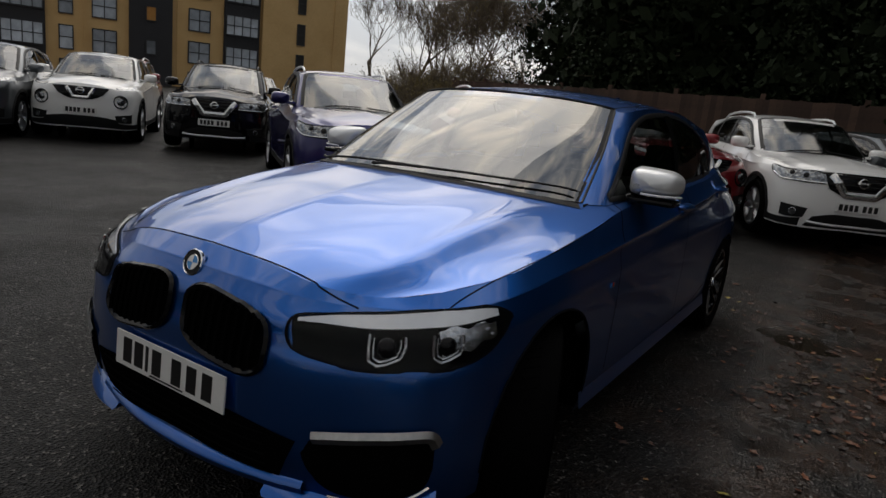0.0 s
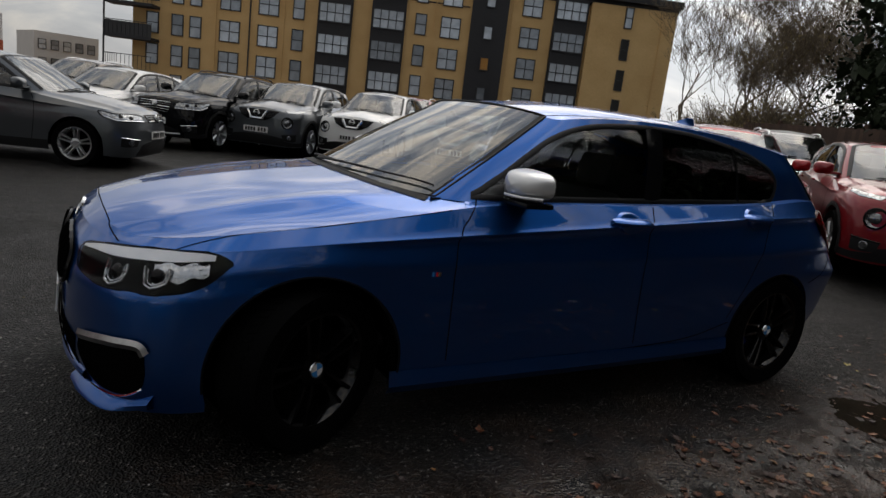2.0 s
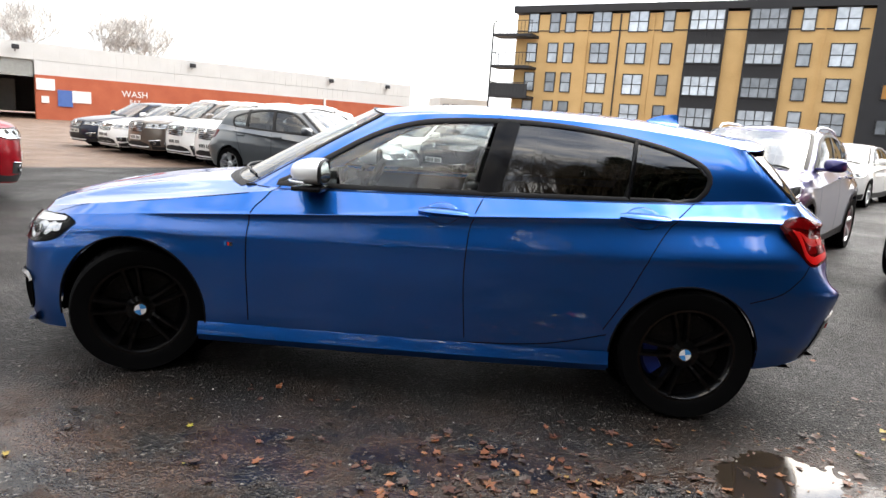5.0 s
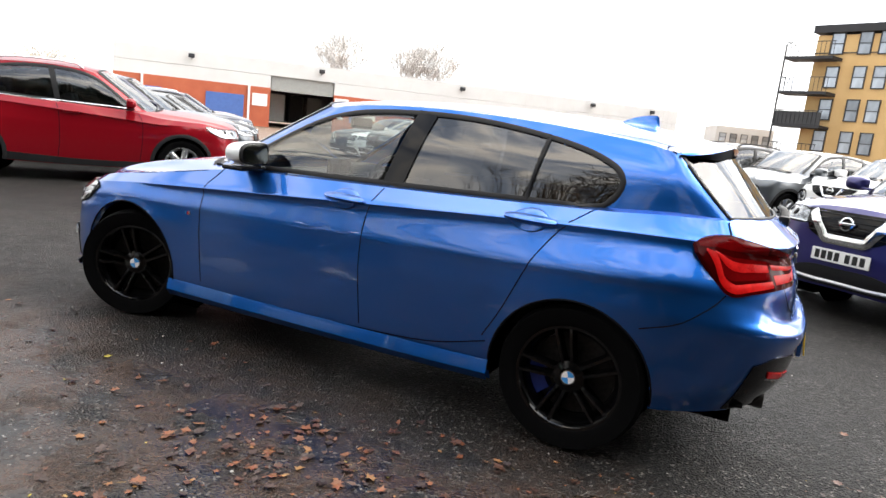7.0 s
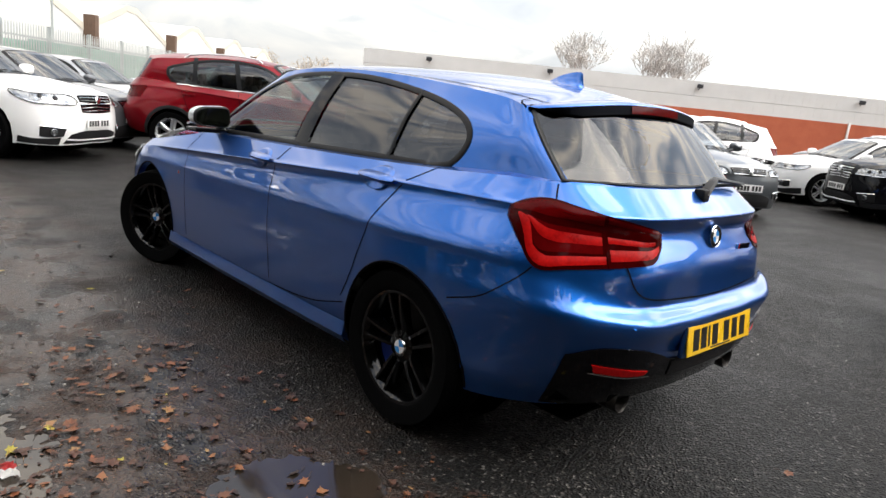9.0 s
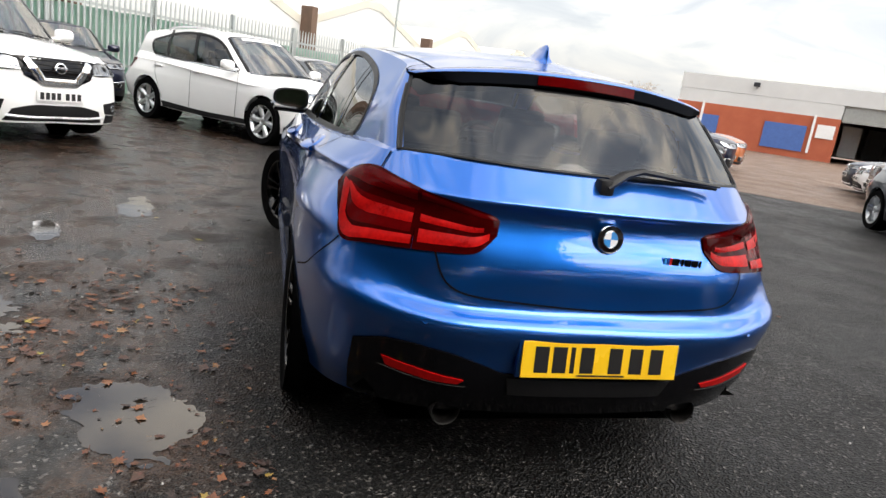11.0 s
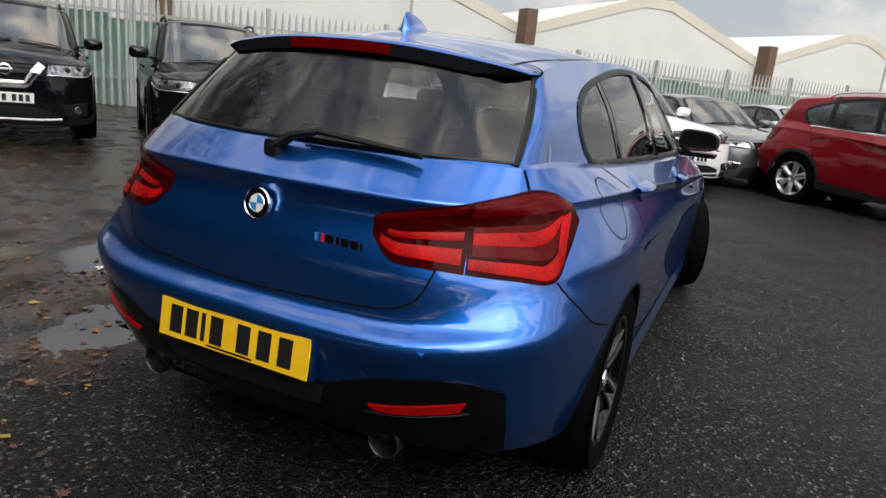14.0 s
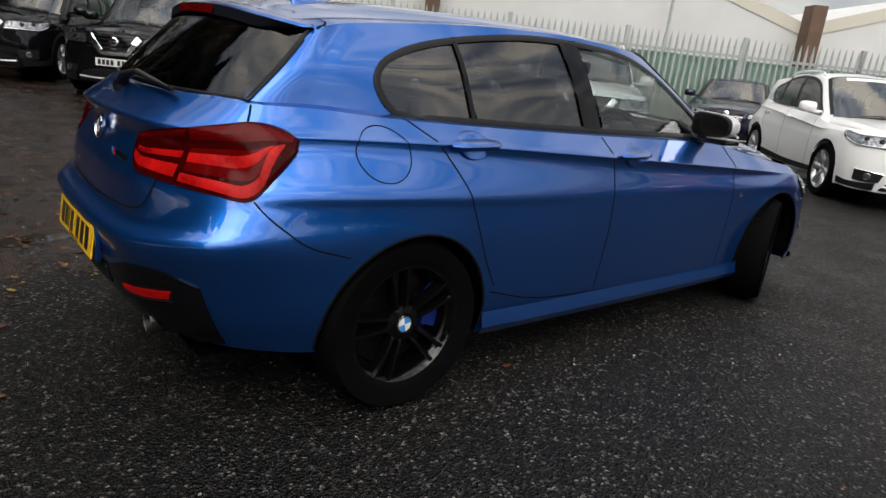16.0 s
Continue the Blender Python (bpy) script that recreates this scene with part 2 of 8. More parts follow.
BADGE_WHITE = material("badge_white_enamel", (0.8, 0.8, 0.8), rough=0.15, coat=0.8)
BADGE_RED = material("badge_red_enamel", (0.6, 0.02, 0.02), rough=0.2, coat=0.8)
BADGE_NAVY = material("badge_dark_blue_enamel", (0.01, 0.05, 0.25), rough=0.2, coat=0.8)

# ---------------------------------------------------------------- mesh helpers
def ground_z(x, y):
    """The tarmac lies level round the blue car, rises towards the trees and falls gently towards the warehouse."""
    r = math.hypot(x + 1.0, y)
    if r < 4.0:
        return 0.0
    slope = 0.0097 - 0.012 * (x + 1.0) / r + 0.0083 * y / r
    return slope * (min(r, 34.0) - 4.0) * min(1.0, (r - 4.0) / 2.0)


def part(name, bm, mat, parent=None, label="", smooth=True, angle=40):
    """Links a bmesh as one mesh object under a thing."""
    me = bpy.data.meshes.new(name)
    bmesh.ops.recalc_face_normals(bm, faces=bm.faces[:]) if len(bm.faces) < 30000 else None
    for f in bm.faces:
        f.smooth = smooth
    if smooth:
        lim = radians(angle)
        for e in bm.edges:
            if len(e.link_faces) == 2 and e.calc_face_angle(0.0) > lim:
                e.smooth = False
    bm.to_mesh(me)
    bm.free()
    for m in (mat if isinstance(mat, (list, tuple)) else [mat]):
        me.materials.append(m)
    ob = new(name, me)
    if parent is not None:
        ob.parent = parent
    if label:
        ob["label"] = label
    return ob


def thing(name, label, category, group="", kind=""):
    return tagged(new(name), label, category, group, kind)


def cr(p, n, closed=False):
    """n points a segment along a Catmull-Rom curve through p."""
    p = [Vector(q) for q in p]
    k = len(p)
    if not closed:
        p = [p[0] * 2 - p[1]] + p + [p[-1] * 2 - p[-2]]
    out = []
    for i in range(k if closed else k - 1):
        if closed:
            a, b, c, d = p[i - 1], p[i], p[(i + 1) % k], p[(i + 2) % k]
        else:
            a, b, c, d = p[i:i + 4]
        for j in range(n):
            t = j / n
            out.append(0.5 * (2 * b + (c - a) * t + (2 * a - 5 * b + 4 * c - d) * t * t + (3 * b - a - 3 * c + d) * t ** 3))
    if not closed:
        out.append(p[-2].copy())
    return out


def resample(p, n):
    """n points evenly along a polyline."""
    p = [Vector(q) for q in p]
    d = [0.0]
    for a, b in zip(p, p[1:]):
        d.append(d[-1] + (b - a).length)
    out, i = [], 0
    for k in range(n):
        s = d[-1] * k / (n - 1)
        while i < len(p) - 2 and d[i + 1] < s:
            i += 1
        f = (s - d[i]) / max(1e-9, d[i + 1] - d[i])
        out.append(p[i].lerp(p[i + 1], min(1.0, max(0.0, f))))
    return out


def smooth_line(p, n):
    return resample(cr(p, 12), n)


def grid_into(bm, grid, closed=False, mat=0):
    vs = [[bm.verts.new(p) for p in row] for row in grid]
    for a, b in zip(vs, vs[1:]):
        k = len(a)
        for i in range(k if closed else k - 1):
            f = bm.faces.new((a[i], a[(i + 1) % k], b[(i + 1) % k], b[i]))
            f.material_index = mat
    return vs


def coons(c0, c1, d0, d1):
    """A patch between the curves c0, c1 (along u) and d0, d1 (along v), as rows of points."""
    nu, nv = len(c0), len(d0)
    rows = []
    for j in range(nv):
        v = j / (nv - 1)
        row = []
        for i in range(nu):
            u = i / (nu - 1)
            a = c0[i].lerp(c1[i], v) + d0[j].lerp(d1[j], u)
            b = c0[0].lerp(c0[-1], u).lerp(c1[0].lerp(c1[-1], u), v)
            row.append(a - b)
        rows.append(row)
    return rows


def mirrored(rows):
    return [[Vector((p.x, -p.y, p.z)) for p in r] for r in rows]


def box_into(bm, c, s, bevel=0.0, rot=None, mat=0):
    r = bmesh.ops.create_cube(bm, size=1.0)
    vs = r["verts"]
    m = Matrix.Translation(c) @ (rot.to_4x4() if rot is not None else Matrix()) @ Matrix.Diagonal((*s, 1))
    bmesh.ops.transform(bm, matrix=m, verts=vs)
    fs = {f for v in vs for f in v.link_faces}
    if bevel:
        es = list({e for v in vs for e in v.link_edges})
        r2 = bmesh.ops.bevel(bm, geom=es, offset=bevel, segments=2, affect="EDGES", profile=0.6)
        fs = {f for v in r2["verts"] for f in v.link_faces} | {f for f in fs if f.is_valid}
    for f in fs:
        if f.is_valid:
            f.material_index = mat
    return vs


def tube_into(bm, pts, r, seg=8, closed=False, mat=0, flat=1.0):
    """A tube along a polyline."""
    pts = [Vector(p) for p in pts]
    k = len(pts)
    rings = []
    up = Vector((0, 0, 1))
    for i, p in enumerate(pts):
        a = pts[i - 1] if (i or closed) else p
        b = pts[(i + 1) % k] if (i < k - 1 or closed) else p
        d = (b - a).normalized()
        s = d.cross(up)
        s = s.normalized() if s.length > 1e-4 else Vector((1, 0, 0))
        n = s.cross(d).normalized()
        rr = r[i] if isinstance(r, (list, tuple)) else r
        rings.append([bm.verts.new(p + s * math.cos(2 * math.pi * j / seg) * rr + n * math.sin(2 * math.pi * j / seg) * rr * flat) for j in range(seg)])
    for i in range(k if closed else k - 1):
        a, b = rings[i], rings[(i + 1) % k]
        for j in range(seg):
            f = bm.faces.new((a[j], a[(j + 1) % seg], b[(j + 1) % seg], b[j]))
            f.material_index = mat
    if not closed:
        for ring in (rings[0], rings[-1]):
            f = bm.faces.new(ring)
            f.material_index = mat


def lathe_into(bm, prof, seg=48, mat=0, m=None):
    """Turns a profile of (radius, along) round the y axis."""
    m = m or Matrix()
    rings = [[bm.verts.new(m @ Vector((r * math.cos(2 * math.pi * i / seg), a, r * math.sin(2 * math.pi * i / seg)))) for i in range(seg)] for r, a in prof]
    for a, b in zip(rings, rings[1:]):
        for i in range(seg):
            f = bm.faces.new((a[i], a[(i + 1) % seg], b[(i + 1) % seg], b[i]))
            f.material_index = mat


def inside(poly, x, y):
    c = False
    for i in range(len(poly)):
        (x0, y0), (x1, y1) = poly[i - 1], poly[i]
        if (y0 > y) != (y1 > y) and x < (x1 - x0) * (y - y0) / (y1 - y0) + x0:
            c = not c
    return c


def text_into(bm, text, size, m, depth=0.002, mat=0, bold=0.0, width=None):
    """Letters in the built-in font, as a solid mesh, centred on the pose m (x along the line, z off the face)."""
    cu = bpy.data.curves.new("lettering", "FONT")
    cu.body, cu.size, cu.align_x, cu.align_y = text, size, "CENTER", "CENTER"
    cu.extrude, cu.offset, cu.resolution_u = depth, bold, 3
    ob = bpy.data.objects.new("lettering", cu)
    me = bpy.data.meshes.new_from_object(ob)
    if width and me.vertices:
        xs = [v.co.x for v in me.vertices]
        k = width / (max(xs) - min(xs))
        m = m @ Matrix.Diagonal((k, 1, 1, 1))
    n0 = len(bm.verts)
    bm.from_mesh(me)
    bm.verts.ensure_lookup_table()
    bmesh.ops.transform(bm, matrix=m, verts=bm.verts[n0:])
    for v in bm.verts[n0:]:
        for f in v.link_faces:
            f.material_index = mat
    bpy.data.objects.remove(ob)
    bpy.data.curves.remove(cu)
    bpy.data.meshes.remove(me)


from mathutils.bvhtree import BVHTree

# ---------------------------------------------------------------- car bodies
# Rings of the lower body from the sill up to the belt, for the left half from nose to tail: x, y, z.
RING_A = [(2.10, 0, .185), (2.095, .25, .18), (2.06, .45, .175), (2.00, .63, .175), (1.90, .76, .18), (1.72, .83, .19), (1.345, .845, .20), (1.0, .84, .20), (.55, .84, .195),
          (0, .84, .195), (-.5, .84, .20), (-.95, .845, .215), (-1.345, .85, .24), (-1.68, .81, .26), (-1.93, .71, .29), (-2.06, .5, .30), (-2.10, .25, .30), (-2.11, 0, .30)]
RING_B = [(2.15, 0, .30), (2.145, .25, .30), (2.11, .45, .30), (2.04, .64, .30), (1.93, .77, .30), (1.74, .845, .31), (1.345, .868, .32), (1.0, .858, .30), (.55, .856, .29),
          (0, .856, .29), (-.5, .858, .30), (-.95, .866, .34), (-1.345, .88, .36), (-1.69, .84, .38), (-1.97, .735, .39), (-2.12, .5, .40), (-2.16, .25, .40), (-2.17, 0, .40)]
RING_C = [(2.16, 0, .44), (2.155, .25, .44), (2.12, .45, .44), (2.045, .64, .44), (1.94, .772, .44), (1.75, .85, .45), (1.345, .878, .46), (1.0, .868, .45), (.55, .864, .44),
          (0, .864, .44), (-.5, .866, .45), (-.95, .872, .47), (-1.345, .888, .49), (-1.70, .853, .51), (-2.00, .752, .52), (-2.15, .52, .52), (-2.19, .26, .52), (-2.195, 0, .52)]
RING_D = [(2.155, 0, 0.57), (2.15, 0.25, 0.57), (2.115, 0.45, 0.57), (2.035, 0.64, 0.575), (1.92, 0.775, 0.58), (1.73, 0.85, 0.59), (1.345, 0.884, 0.62), (1, 0.874, 0.6), (0.55, 0.87, 0.59),
          (0, 0.87, 0.59), (-0.5, 0.872, 0.6), (-0.95, 0.878, 0.61), (-1.345, 0.892, 0.64), (-1.7, 0.862, 0.64), (-2.015, 0.77, 0.635), (-2.175, 0.53, 0.615), (-2.212, 0.27, 0.61), (-2.217, 0, 0.61)]
RING_E = [(2.13, 0, 0.69), (2.125, 0.25, 0.69), (2.085, 0.43, 0.685), (2, 0.62, 0.685), (1.88, 0.76, 0.69), (1.69, 0.842, 0.7), (1.345, 0.876, 0.73), (1, 0.872, 0.73), (0.55, 0.868, 0.74),
          (0, 0.868, 0.75), (-0.5, 0.87, 0.765), (-0.95, 0.876, 0.78), (-1.345, 0.882, 0.8), (-1.7, 0.84, 0.81), (-1.945, 0.725, 0.8), (-2.105, 0.49, 0.79), (-2.145, 0.25, 0.785), (-2.15, 0, 0.785)]
RING_F = [(2.09, 0, 0.765), (2.08, 0.25, 0.76), (2.035, 0.43, 0.745), (1.945, 0.6, 0.745), (1.82, 0.735, 0.75), (1.64, 0.822, 0.77), (1.345, 0.85, 0.8), (1, 0.864, 0.825), (0.55, 0.866, 0.855),
          (0, 0.866, 0.89), (-0.5, 0.858, 0.92), (-0.95, 0.84, 0.945), (-1.345, 0.815, 0.96), (-1.7, 0.76, 0.965), (-1.92, 0.665, 0.958), (-2.07, 0.47, 0.958), (-2.118, 0.245, 0.96), (-2.128, 0, 0.96)]
RING_G = [(2.035, 0, 0.815), (2.025, 0.25, 0.805), (2.005, 0.43, 0.778), (1.92, 0.575, 0.765), (1.8, 0.69, 0.785), (1.6, 0.78, 0.82), (1.345, 0.8, 0.855), (1, 0.81, 0.905), (0.6, 0.8, 0.96),
          (0, 0.795, 0.98), (-0.5, 0.785, 0.995), (-0.95, 0.768, 1.01), (-1.345, 0.73, 1.025), (-1.64, 0.69, 1.045), (-1.845, 0.635, 1.048), (-1.97, 0.42, 1.05), (-2.01, 0.22, 1.048), (-2.02, 0, 1.048)]
# Rings of the glasshouse from the belt to the roof's edge.
GLASS_P = [(1.03, 0, 1), (1, 0.35, 0.99), (0.9, 0.6, 0.972), (0.72, 0.745, 0.965), (0.45, 0.765, 0.975), (0, 0.765, 0.99), (-0.5, 0.755, 1.003),
          (-0.95, 0.738, 1.018), (-1.32, 0.7, 1.035), (-1.63, 0.66, 1.055), (-1.845, 0.622, 1.055), (-1.955, 0.42, 1.058), (-1.995, 0.22, 1.055), (-2.005, 0, 1.055)]
GLASS_Q = [(0.67, 0, 1.205), (0.64, 0.33, 1.195), (0.55, 0.56, 1.178), (0.43, 0.662, 1.165), (0.22, 0.685, 1.18), (-0.08, 0.688, 1.2), (-0.5, 0.688, 1.205),
          (-0.95, 0.672, 1.205), (-1.36, 0.645, 1.195), (-1.58, 0.632, 1.185), (-1.725, 0.602, 1.17), (-1.83, 0.43, 1.185), (-1.87, 0.22, 1.195), (-1.88, 0, 1.198)]
GLASS_R = [(0.31, 0, 1.385), (0.29, 0.3, 1.378), (0.24, 0.49, 1.36), (0.17, 0.568, 1.342), (0.02, 0.59, 1.362), (-0.22, 0.592, 1.38), (-0.55, 0.588, 1.385),
          (-0.95, 0.575, 1.37), (-1.33, 0.556, 1.337), (-1.5, 0.555, 1.316), (-1.6, 0.56, 1.297), (-1.69, 0.40, 1.328), (-1.725, 0.21, 1.349), (-1.735, 0, 1.355)]
ROOF_MID = [(.31, 0, 1.385), (-.1, 0, 1.432), (-.5, 0, 1.443), (-.95, 0, 1.436), (-1.4, 0, 1.407), (-1.735, 0, 1.355)]
DLO_TOP = [(.62, 1.02), (.50, 1.09), (.38, 1.165), (.24, 1.245), (.10, 1.30), (-.08, 1.337), (-.38, 1.356), (-.70, 1.35), (-1.00, 1.315), (-1.22, 1.27), (-1.36, 1.215), (-1.41, 1.16)]
DLO_BOT = [(.66, .985), (.22, .995), (-.35, 1.008), (-.95, 1.024), (-1.30, 1.034), (-1.37, 1.06), (-1.405, 1.11)]


def ring_between(a, b, f, swap, sink=0.0):
    """A ring part way from a to b, pinched in along the doors, with its tail points given outright."""
    out = []
    for i, (p, q) in enumerate(zip(a, b)):
        y = p[1] + (q[1] - p[1]) * f - (sink if 7 <= i <= 13 else 0.0)
        out.append((p[0] + (q[0] - p[0]) * f, y, p[2] + (q[2] - p[2]) * f))
    out[len(out) - len(swap):] = swap
    return out


RING_D2 = ring_between(RING_D, RING_E, .45, [(-1.985, .758, .69), (-2.125, .52, .655), (-2.16, .26, .648), (-2.165, 0, .648)])
RING_D3 = ring_between(RING_D, RING_E, .72, [(-1.96, .74, .745), (-2.115, .505, .69), (-2.15, .25, .683), (-2.155, 0, .683)])
RING_E2 = ring_between(RING_E, RING_F, .70, [(-1.915, .68, .90), (-2.06, .472, .895), (-2.10, .245, .895), (-2.108, 0, .895)], .013)
RING_E3 = ring_between(RING_E, RING_F, .92, [(-1.915, .67, .938), (-2.062, .470, .935), (-2.106, .245, .936), (-2.116, 0, .936)], .006)
RING_F2 = ring_between(RING_F, RING_G, .20, [(-1.905, .655, .978), (-2.05, .46, .978), (-2.095, .24, .98), (-2.105, 0, .98)], .002)
LOWER = [RING_A, RING_B, RING_C, RING_D, RING_D2, RING_D3, RING_E, RING_E2, RING_E3, RING_F, RING_F2, RING_G]


def plain(p):
    return Vector(p)


def warp_for(length, width, height, base, belt=1.0, roof_w=1.0, box=0.0, nose=0.0):
    """Turns the hatchback's points into those of another car of the given size; nose lifts and fills out the front."""
    fo = (length - base) * 0.48
    ro = (length - base) * 0.52

    def warp(p):
        x, y, z = p
        k = min(1.0, max(0.0, (x - 1.0) / 0.7))
        lift = nose * k * k * (3 - 2 * k) * min(1.0, max(0.0, (z - 0.50) / 0.25))
        fill = nose * 0.7 * min(1.0, max(0.0, (x - 1.7) / 0.3)) * min(1.0, max(0.0, (z - 0.58) / 0.2))
        if x > 1.345:
            x = base / 2 + (x - 1.345) * fo / 0.81 + fill
        elif x < -1.345:
            x = -base / 2 + (x + 1.345) * ro / 0.86
            if box and z > 1.0:
                x -= box * (z - 1.0) * 0.55
        else:
            x = x * base / 2.69
        y = y * width / 1.765
        if z > 0.98:
            k = (z - 0.98) / 0.458
            y *= 1 + (roof_w - 1) * min(1.0, k)
            z = 0.98 * belt + k * (height - 0.98 * belt) + lift
        else:
            z = 0.18 + (z - 0.18) * (0.98 * belt - 0.18) / 0.80 + lift
            if belt > 1.04 and p[2] < 0.31:
                z += 0.05
        return Vector((x, y, z))
    return warp


def ring(half, n, warp):
    left = [warp(p) for p in half]
    right = [Vector((p.x, -p.y, p.z)) for p in left[-2:0:-1]]
    return cr(left + right, n, closed=True)


def stack(rings, n, warp, m):
    """Rows of a surface through closed rings: n points a segment round, m rows a step up."""
    rr = [ring(r, n, warp) for r in rings]
    cols = [cr([r[i] for r in rr], m) for i in range(len(rr[0]))]
    return [[c[k] for c in cols] for k in range(len(cols[0]))]


ARCHES = ((1.365, 0.315, 0.368), (-1.33, 0.305, 0.348))


def cut_arches(bm, arches):
    """Opens the wheel arches and rounds their edges."""
    for cx, cz, r in arches:
        dead = [f for f in bm.faces if math.hypot(f.calc_center_median().x - cx, f.calc_center_median().z - cz) < r and abs(f.calc_center_median().y) > 0.55]
        rim = {v for f in dead for v in f.verts}
        bmesh.ops.delete(bm, geom=dead, context="FACES")
        for v in rim:
            if v.is_valid and v.link_faces:
                d = Vector((v.co.x - cx, v.co.z - cz))
                if d.length > 1e-6 and d.length < r * 1.25 and v.co.z > 0.2:
                    d = d.normalized() * r
                    v.co.x, v.co.z = cx + d.x, cz + d.y


class Shell:
    """The outer skin of a car: paint body, glasshouse frame and the surface to lay parts on."""

    def __init__(self, warp, n, m, arches, fine=None):
        self.warp, self.arches = warp, arches
        low = stack(LOWER, n, warp, 4 if m > 4 else 1)
        hn, hm = fine or (n, m)
        top = stack([GLASS_P, GLASS_Q, GLASS_R], hn, warp, hm)
        self.house_plan = stack([GLASS_P, GLASS_Q, GLASS_R], hn, plain, hm) if fine else None
        bm = bmesh.new()
        grid_into(bm, low, closed=True)
        cut_arches(bm, arches)
        self.low = bm
        gb = bmesh.new()
        grid_into(gb, top, closed=True)
        self.house = gb
        # roof
        edge = smooth_line([warp(p) for p in GLASS_R], 73)
        k0, k1 = 16, 60
        front, side, rear = edge[:k0 + 1], edge[k0:k1 + 1], edge[k1:][::-1]
        mid = smooth_line([warp(p) for p in ROOF_MID], 45)
        rows = coons(resample(mid, 45), resample(side, 45), smooth_line(front, 15), smooth_line(rear, 15))
        rb = bmesh.new()
        for g in (rows, mirrored(rows)):
            grid_into(rb, g)
        bmesh.ops.remove_doubles(rb, verts=rb.verts, dist=0.0015)
        self.roof = rb
        # bonnet
        g = [warp(p) for p in RING_G]
        fr = smooth_line(g[:5], 31)
        sd = smooth_line(g[4:9], 25)
        cowl = smooth_line([warp(p) for p in ((1.05, 0, 1.0), (1.02, .35, .99), (.92, .60, .975), (.60, .80, .96))], 31)
        cen = smooth_line([warp(p) for p in ((2.035, 0, .815), (1.85, 0, .872), (1.5, 0, .942), (1.05, 0, 1.0))], 25)
        rows = coons(cen, sd, fr, cowl)
        for j, row in enumerate(rows):
            v = j / (len(rows) - 1)
            for i, p in enumerate(row):
                u = i / (len(row) - 1)
                p.z += (0.015 * math.exp(-((v - 0.62) / 0.065) ** 2) + 0.010 * math.exp(-((v - 0.60) / 0.2) ** 2)) * math.sin(math.pi * min(1, u * 1.05)) * (1 if n > 4 else 0.7)
        bb = bmesh.new()
        for q in (rows, mirrored(rows)):
            grid_into(bb, q)
        bmesh.ops.remove_doubles(bb, verts=bb.verts, dist=0.0015)
        self.bonnet = bb
        # belt shelf between body and glasshouse
        sb = bmesh.new()
        gg = stack([RING_G, RING_G], n, warp, 1)[0]
        pp = ring(GLASS_P, n, warp)
        pp2 = resample(pp + [pp[0]], len(gg) + 1)[:-1]
        both = []
        for p in gg:
            best = min(pp2, key=lambda q: (q - p).length_squared)
            both.append(best)
        k = len(gg)
        for i in range(k):
            a, b = gg[i], gg[(i + 1) % k]
            if max(a.x, b.x) < warp((.75, 0, 1)).x:
                vs = [sb.verts.new(q) for q in (a, b, both[(i + 1) % k], both[i])]
                if (vs[2].co - vs[3].co).length > 1e-5:
                    sb.faces.new(vs)
                else:
                    sb.faces.new(vs[:3])
        bmesh.ops.remove_doubles(sb, verts=sb.verts, dist=0.0005)
        self.shelf = sb
        whole = bmesh.new()
        for src in (self.low, self.house, self.roof, self.bonnet, self.shelf):
            me = bpy.data.meshes.new("skin")
            src.to_mesh(me)
            whole.from_mesh(me)
            bpy.data.meshes.remove(me)
        self.tree = BVHTree.FromBMesh(whole)
        whole.free()

    def on(self, p, off=0.0, reach=0.35):
        """The point of the skin nearest to p, lifted off it, and its outward normal."""
        q, nrm, _, _ = self.tree.find_nearest(p, reach)
        if q is None:
            return p, Vector((0, 0, 1))
        c = Vector((min(max(q.x, -1.5), 1.5), 0, 0.7))
        if nrm.dot(q - c) < 0:
            nrm = -nrm
        return q + nrm * off, nrm

    def sheet(self, rows, off, thick=0.0, mat=0, into=None):
        """Lays rows of points on the skin, as a sheet with a closed rim."""
        bm = into or bmesh.new()
        outer = [[self.on(p, off)[0] for p in r] for r in rows]
        vs = grid_into(bm, outer, mat=mat)
        if thick:
            inner = [[self.on(p, off - thick)[0] for p in r] for r in rows]
            loop = [(0, i) for i in range(len(rows[0]))] + [(j, len(rows[0]) - 1) for j in range(1, len(rows))]
            loop += [(len(rows) - 1, i) for i in range(len(rows[0]) - 2, -1, -1)] + [(j, 0) for j in range(len(rows) - 2, 0, -1)]
            low = [bm.verts.new(inner[j][i]) for j, i in loop]
            k = len(loop)
            for a in range(k):
                (j0, i0), (j1, i1) = loop[a], loop[(a + 1) % k]
                f = bm.faces.new((vs[j0][i0], low[a], low[(a + 1) % k], vs[j1][i1]))
                f.material_index = mat
        return bm

    def between(self, a, b, nu, nv):
        """Rows of points from the line a to the line b, both smoothed."""
        a, b = smooth_line([self.warp(p) for p in a], nu), smooth_line([self.warp(p) for p in b], nu)
        return [[p.lerp(q, j / (nv - 1)) for p, q in zip(a, b)] for j in range(nv)]

    def ribbon(self, pts, width, off, bm, n=60, mat=0, closed=False, raw=False, rise=0.0, soften=0):
        """A strip along a line on the skin; rise gives it a raised middle."""
        q = [Vector(p) if raw else self.warp(p) for p in pts]
        line = resample(cr(q, 10, closed) + ([q[0]] if closed else []), n)
        spots = [self.on(p, off) for p in line]
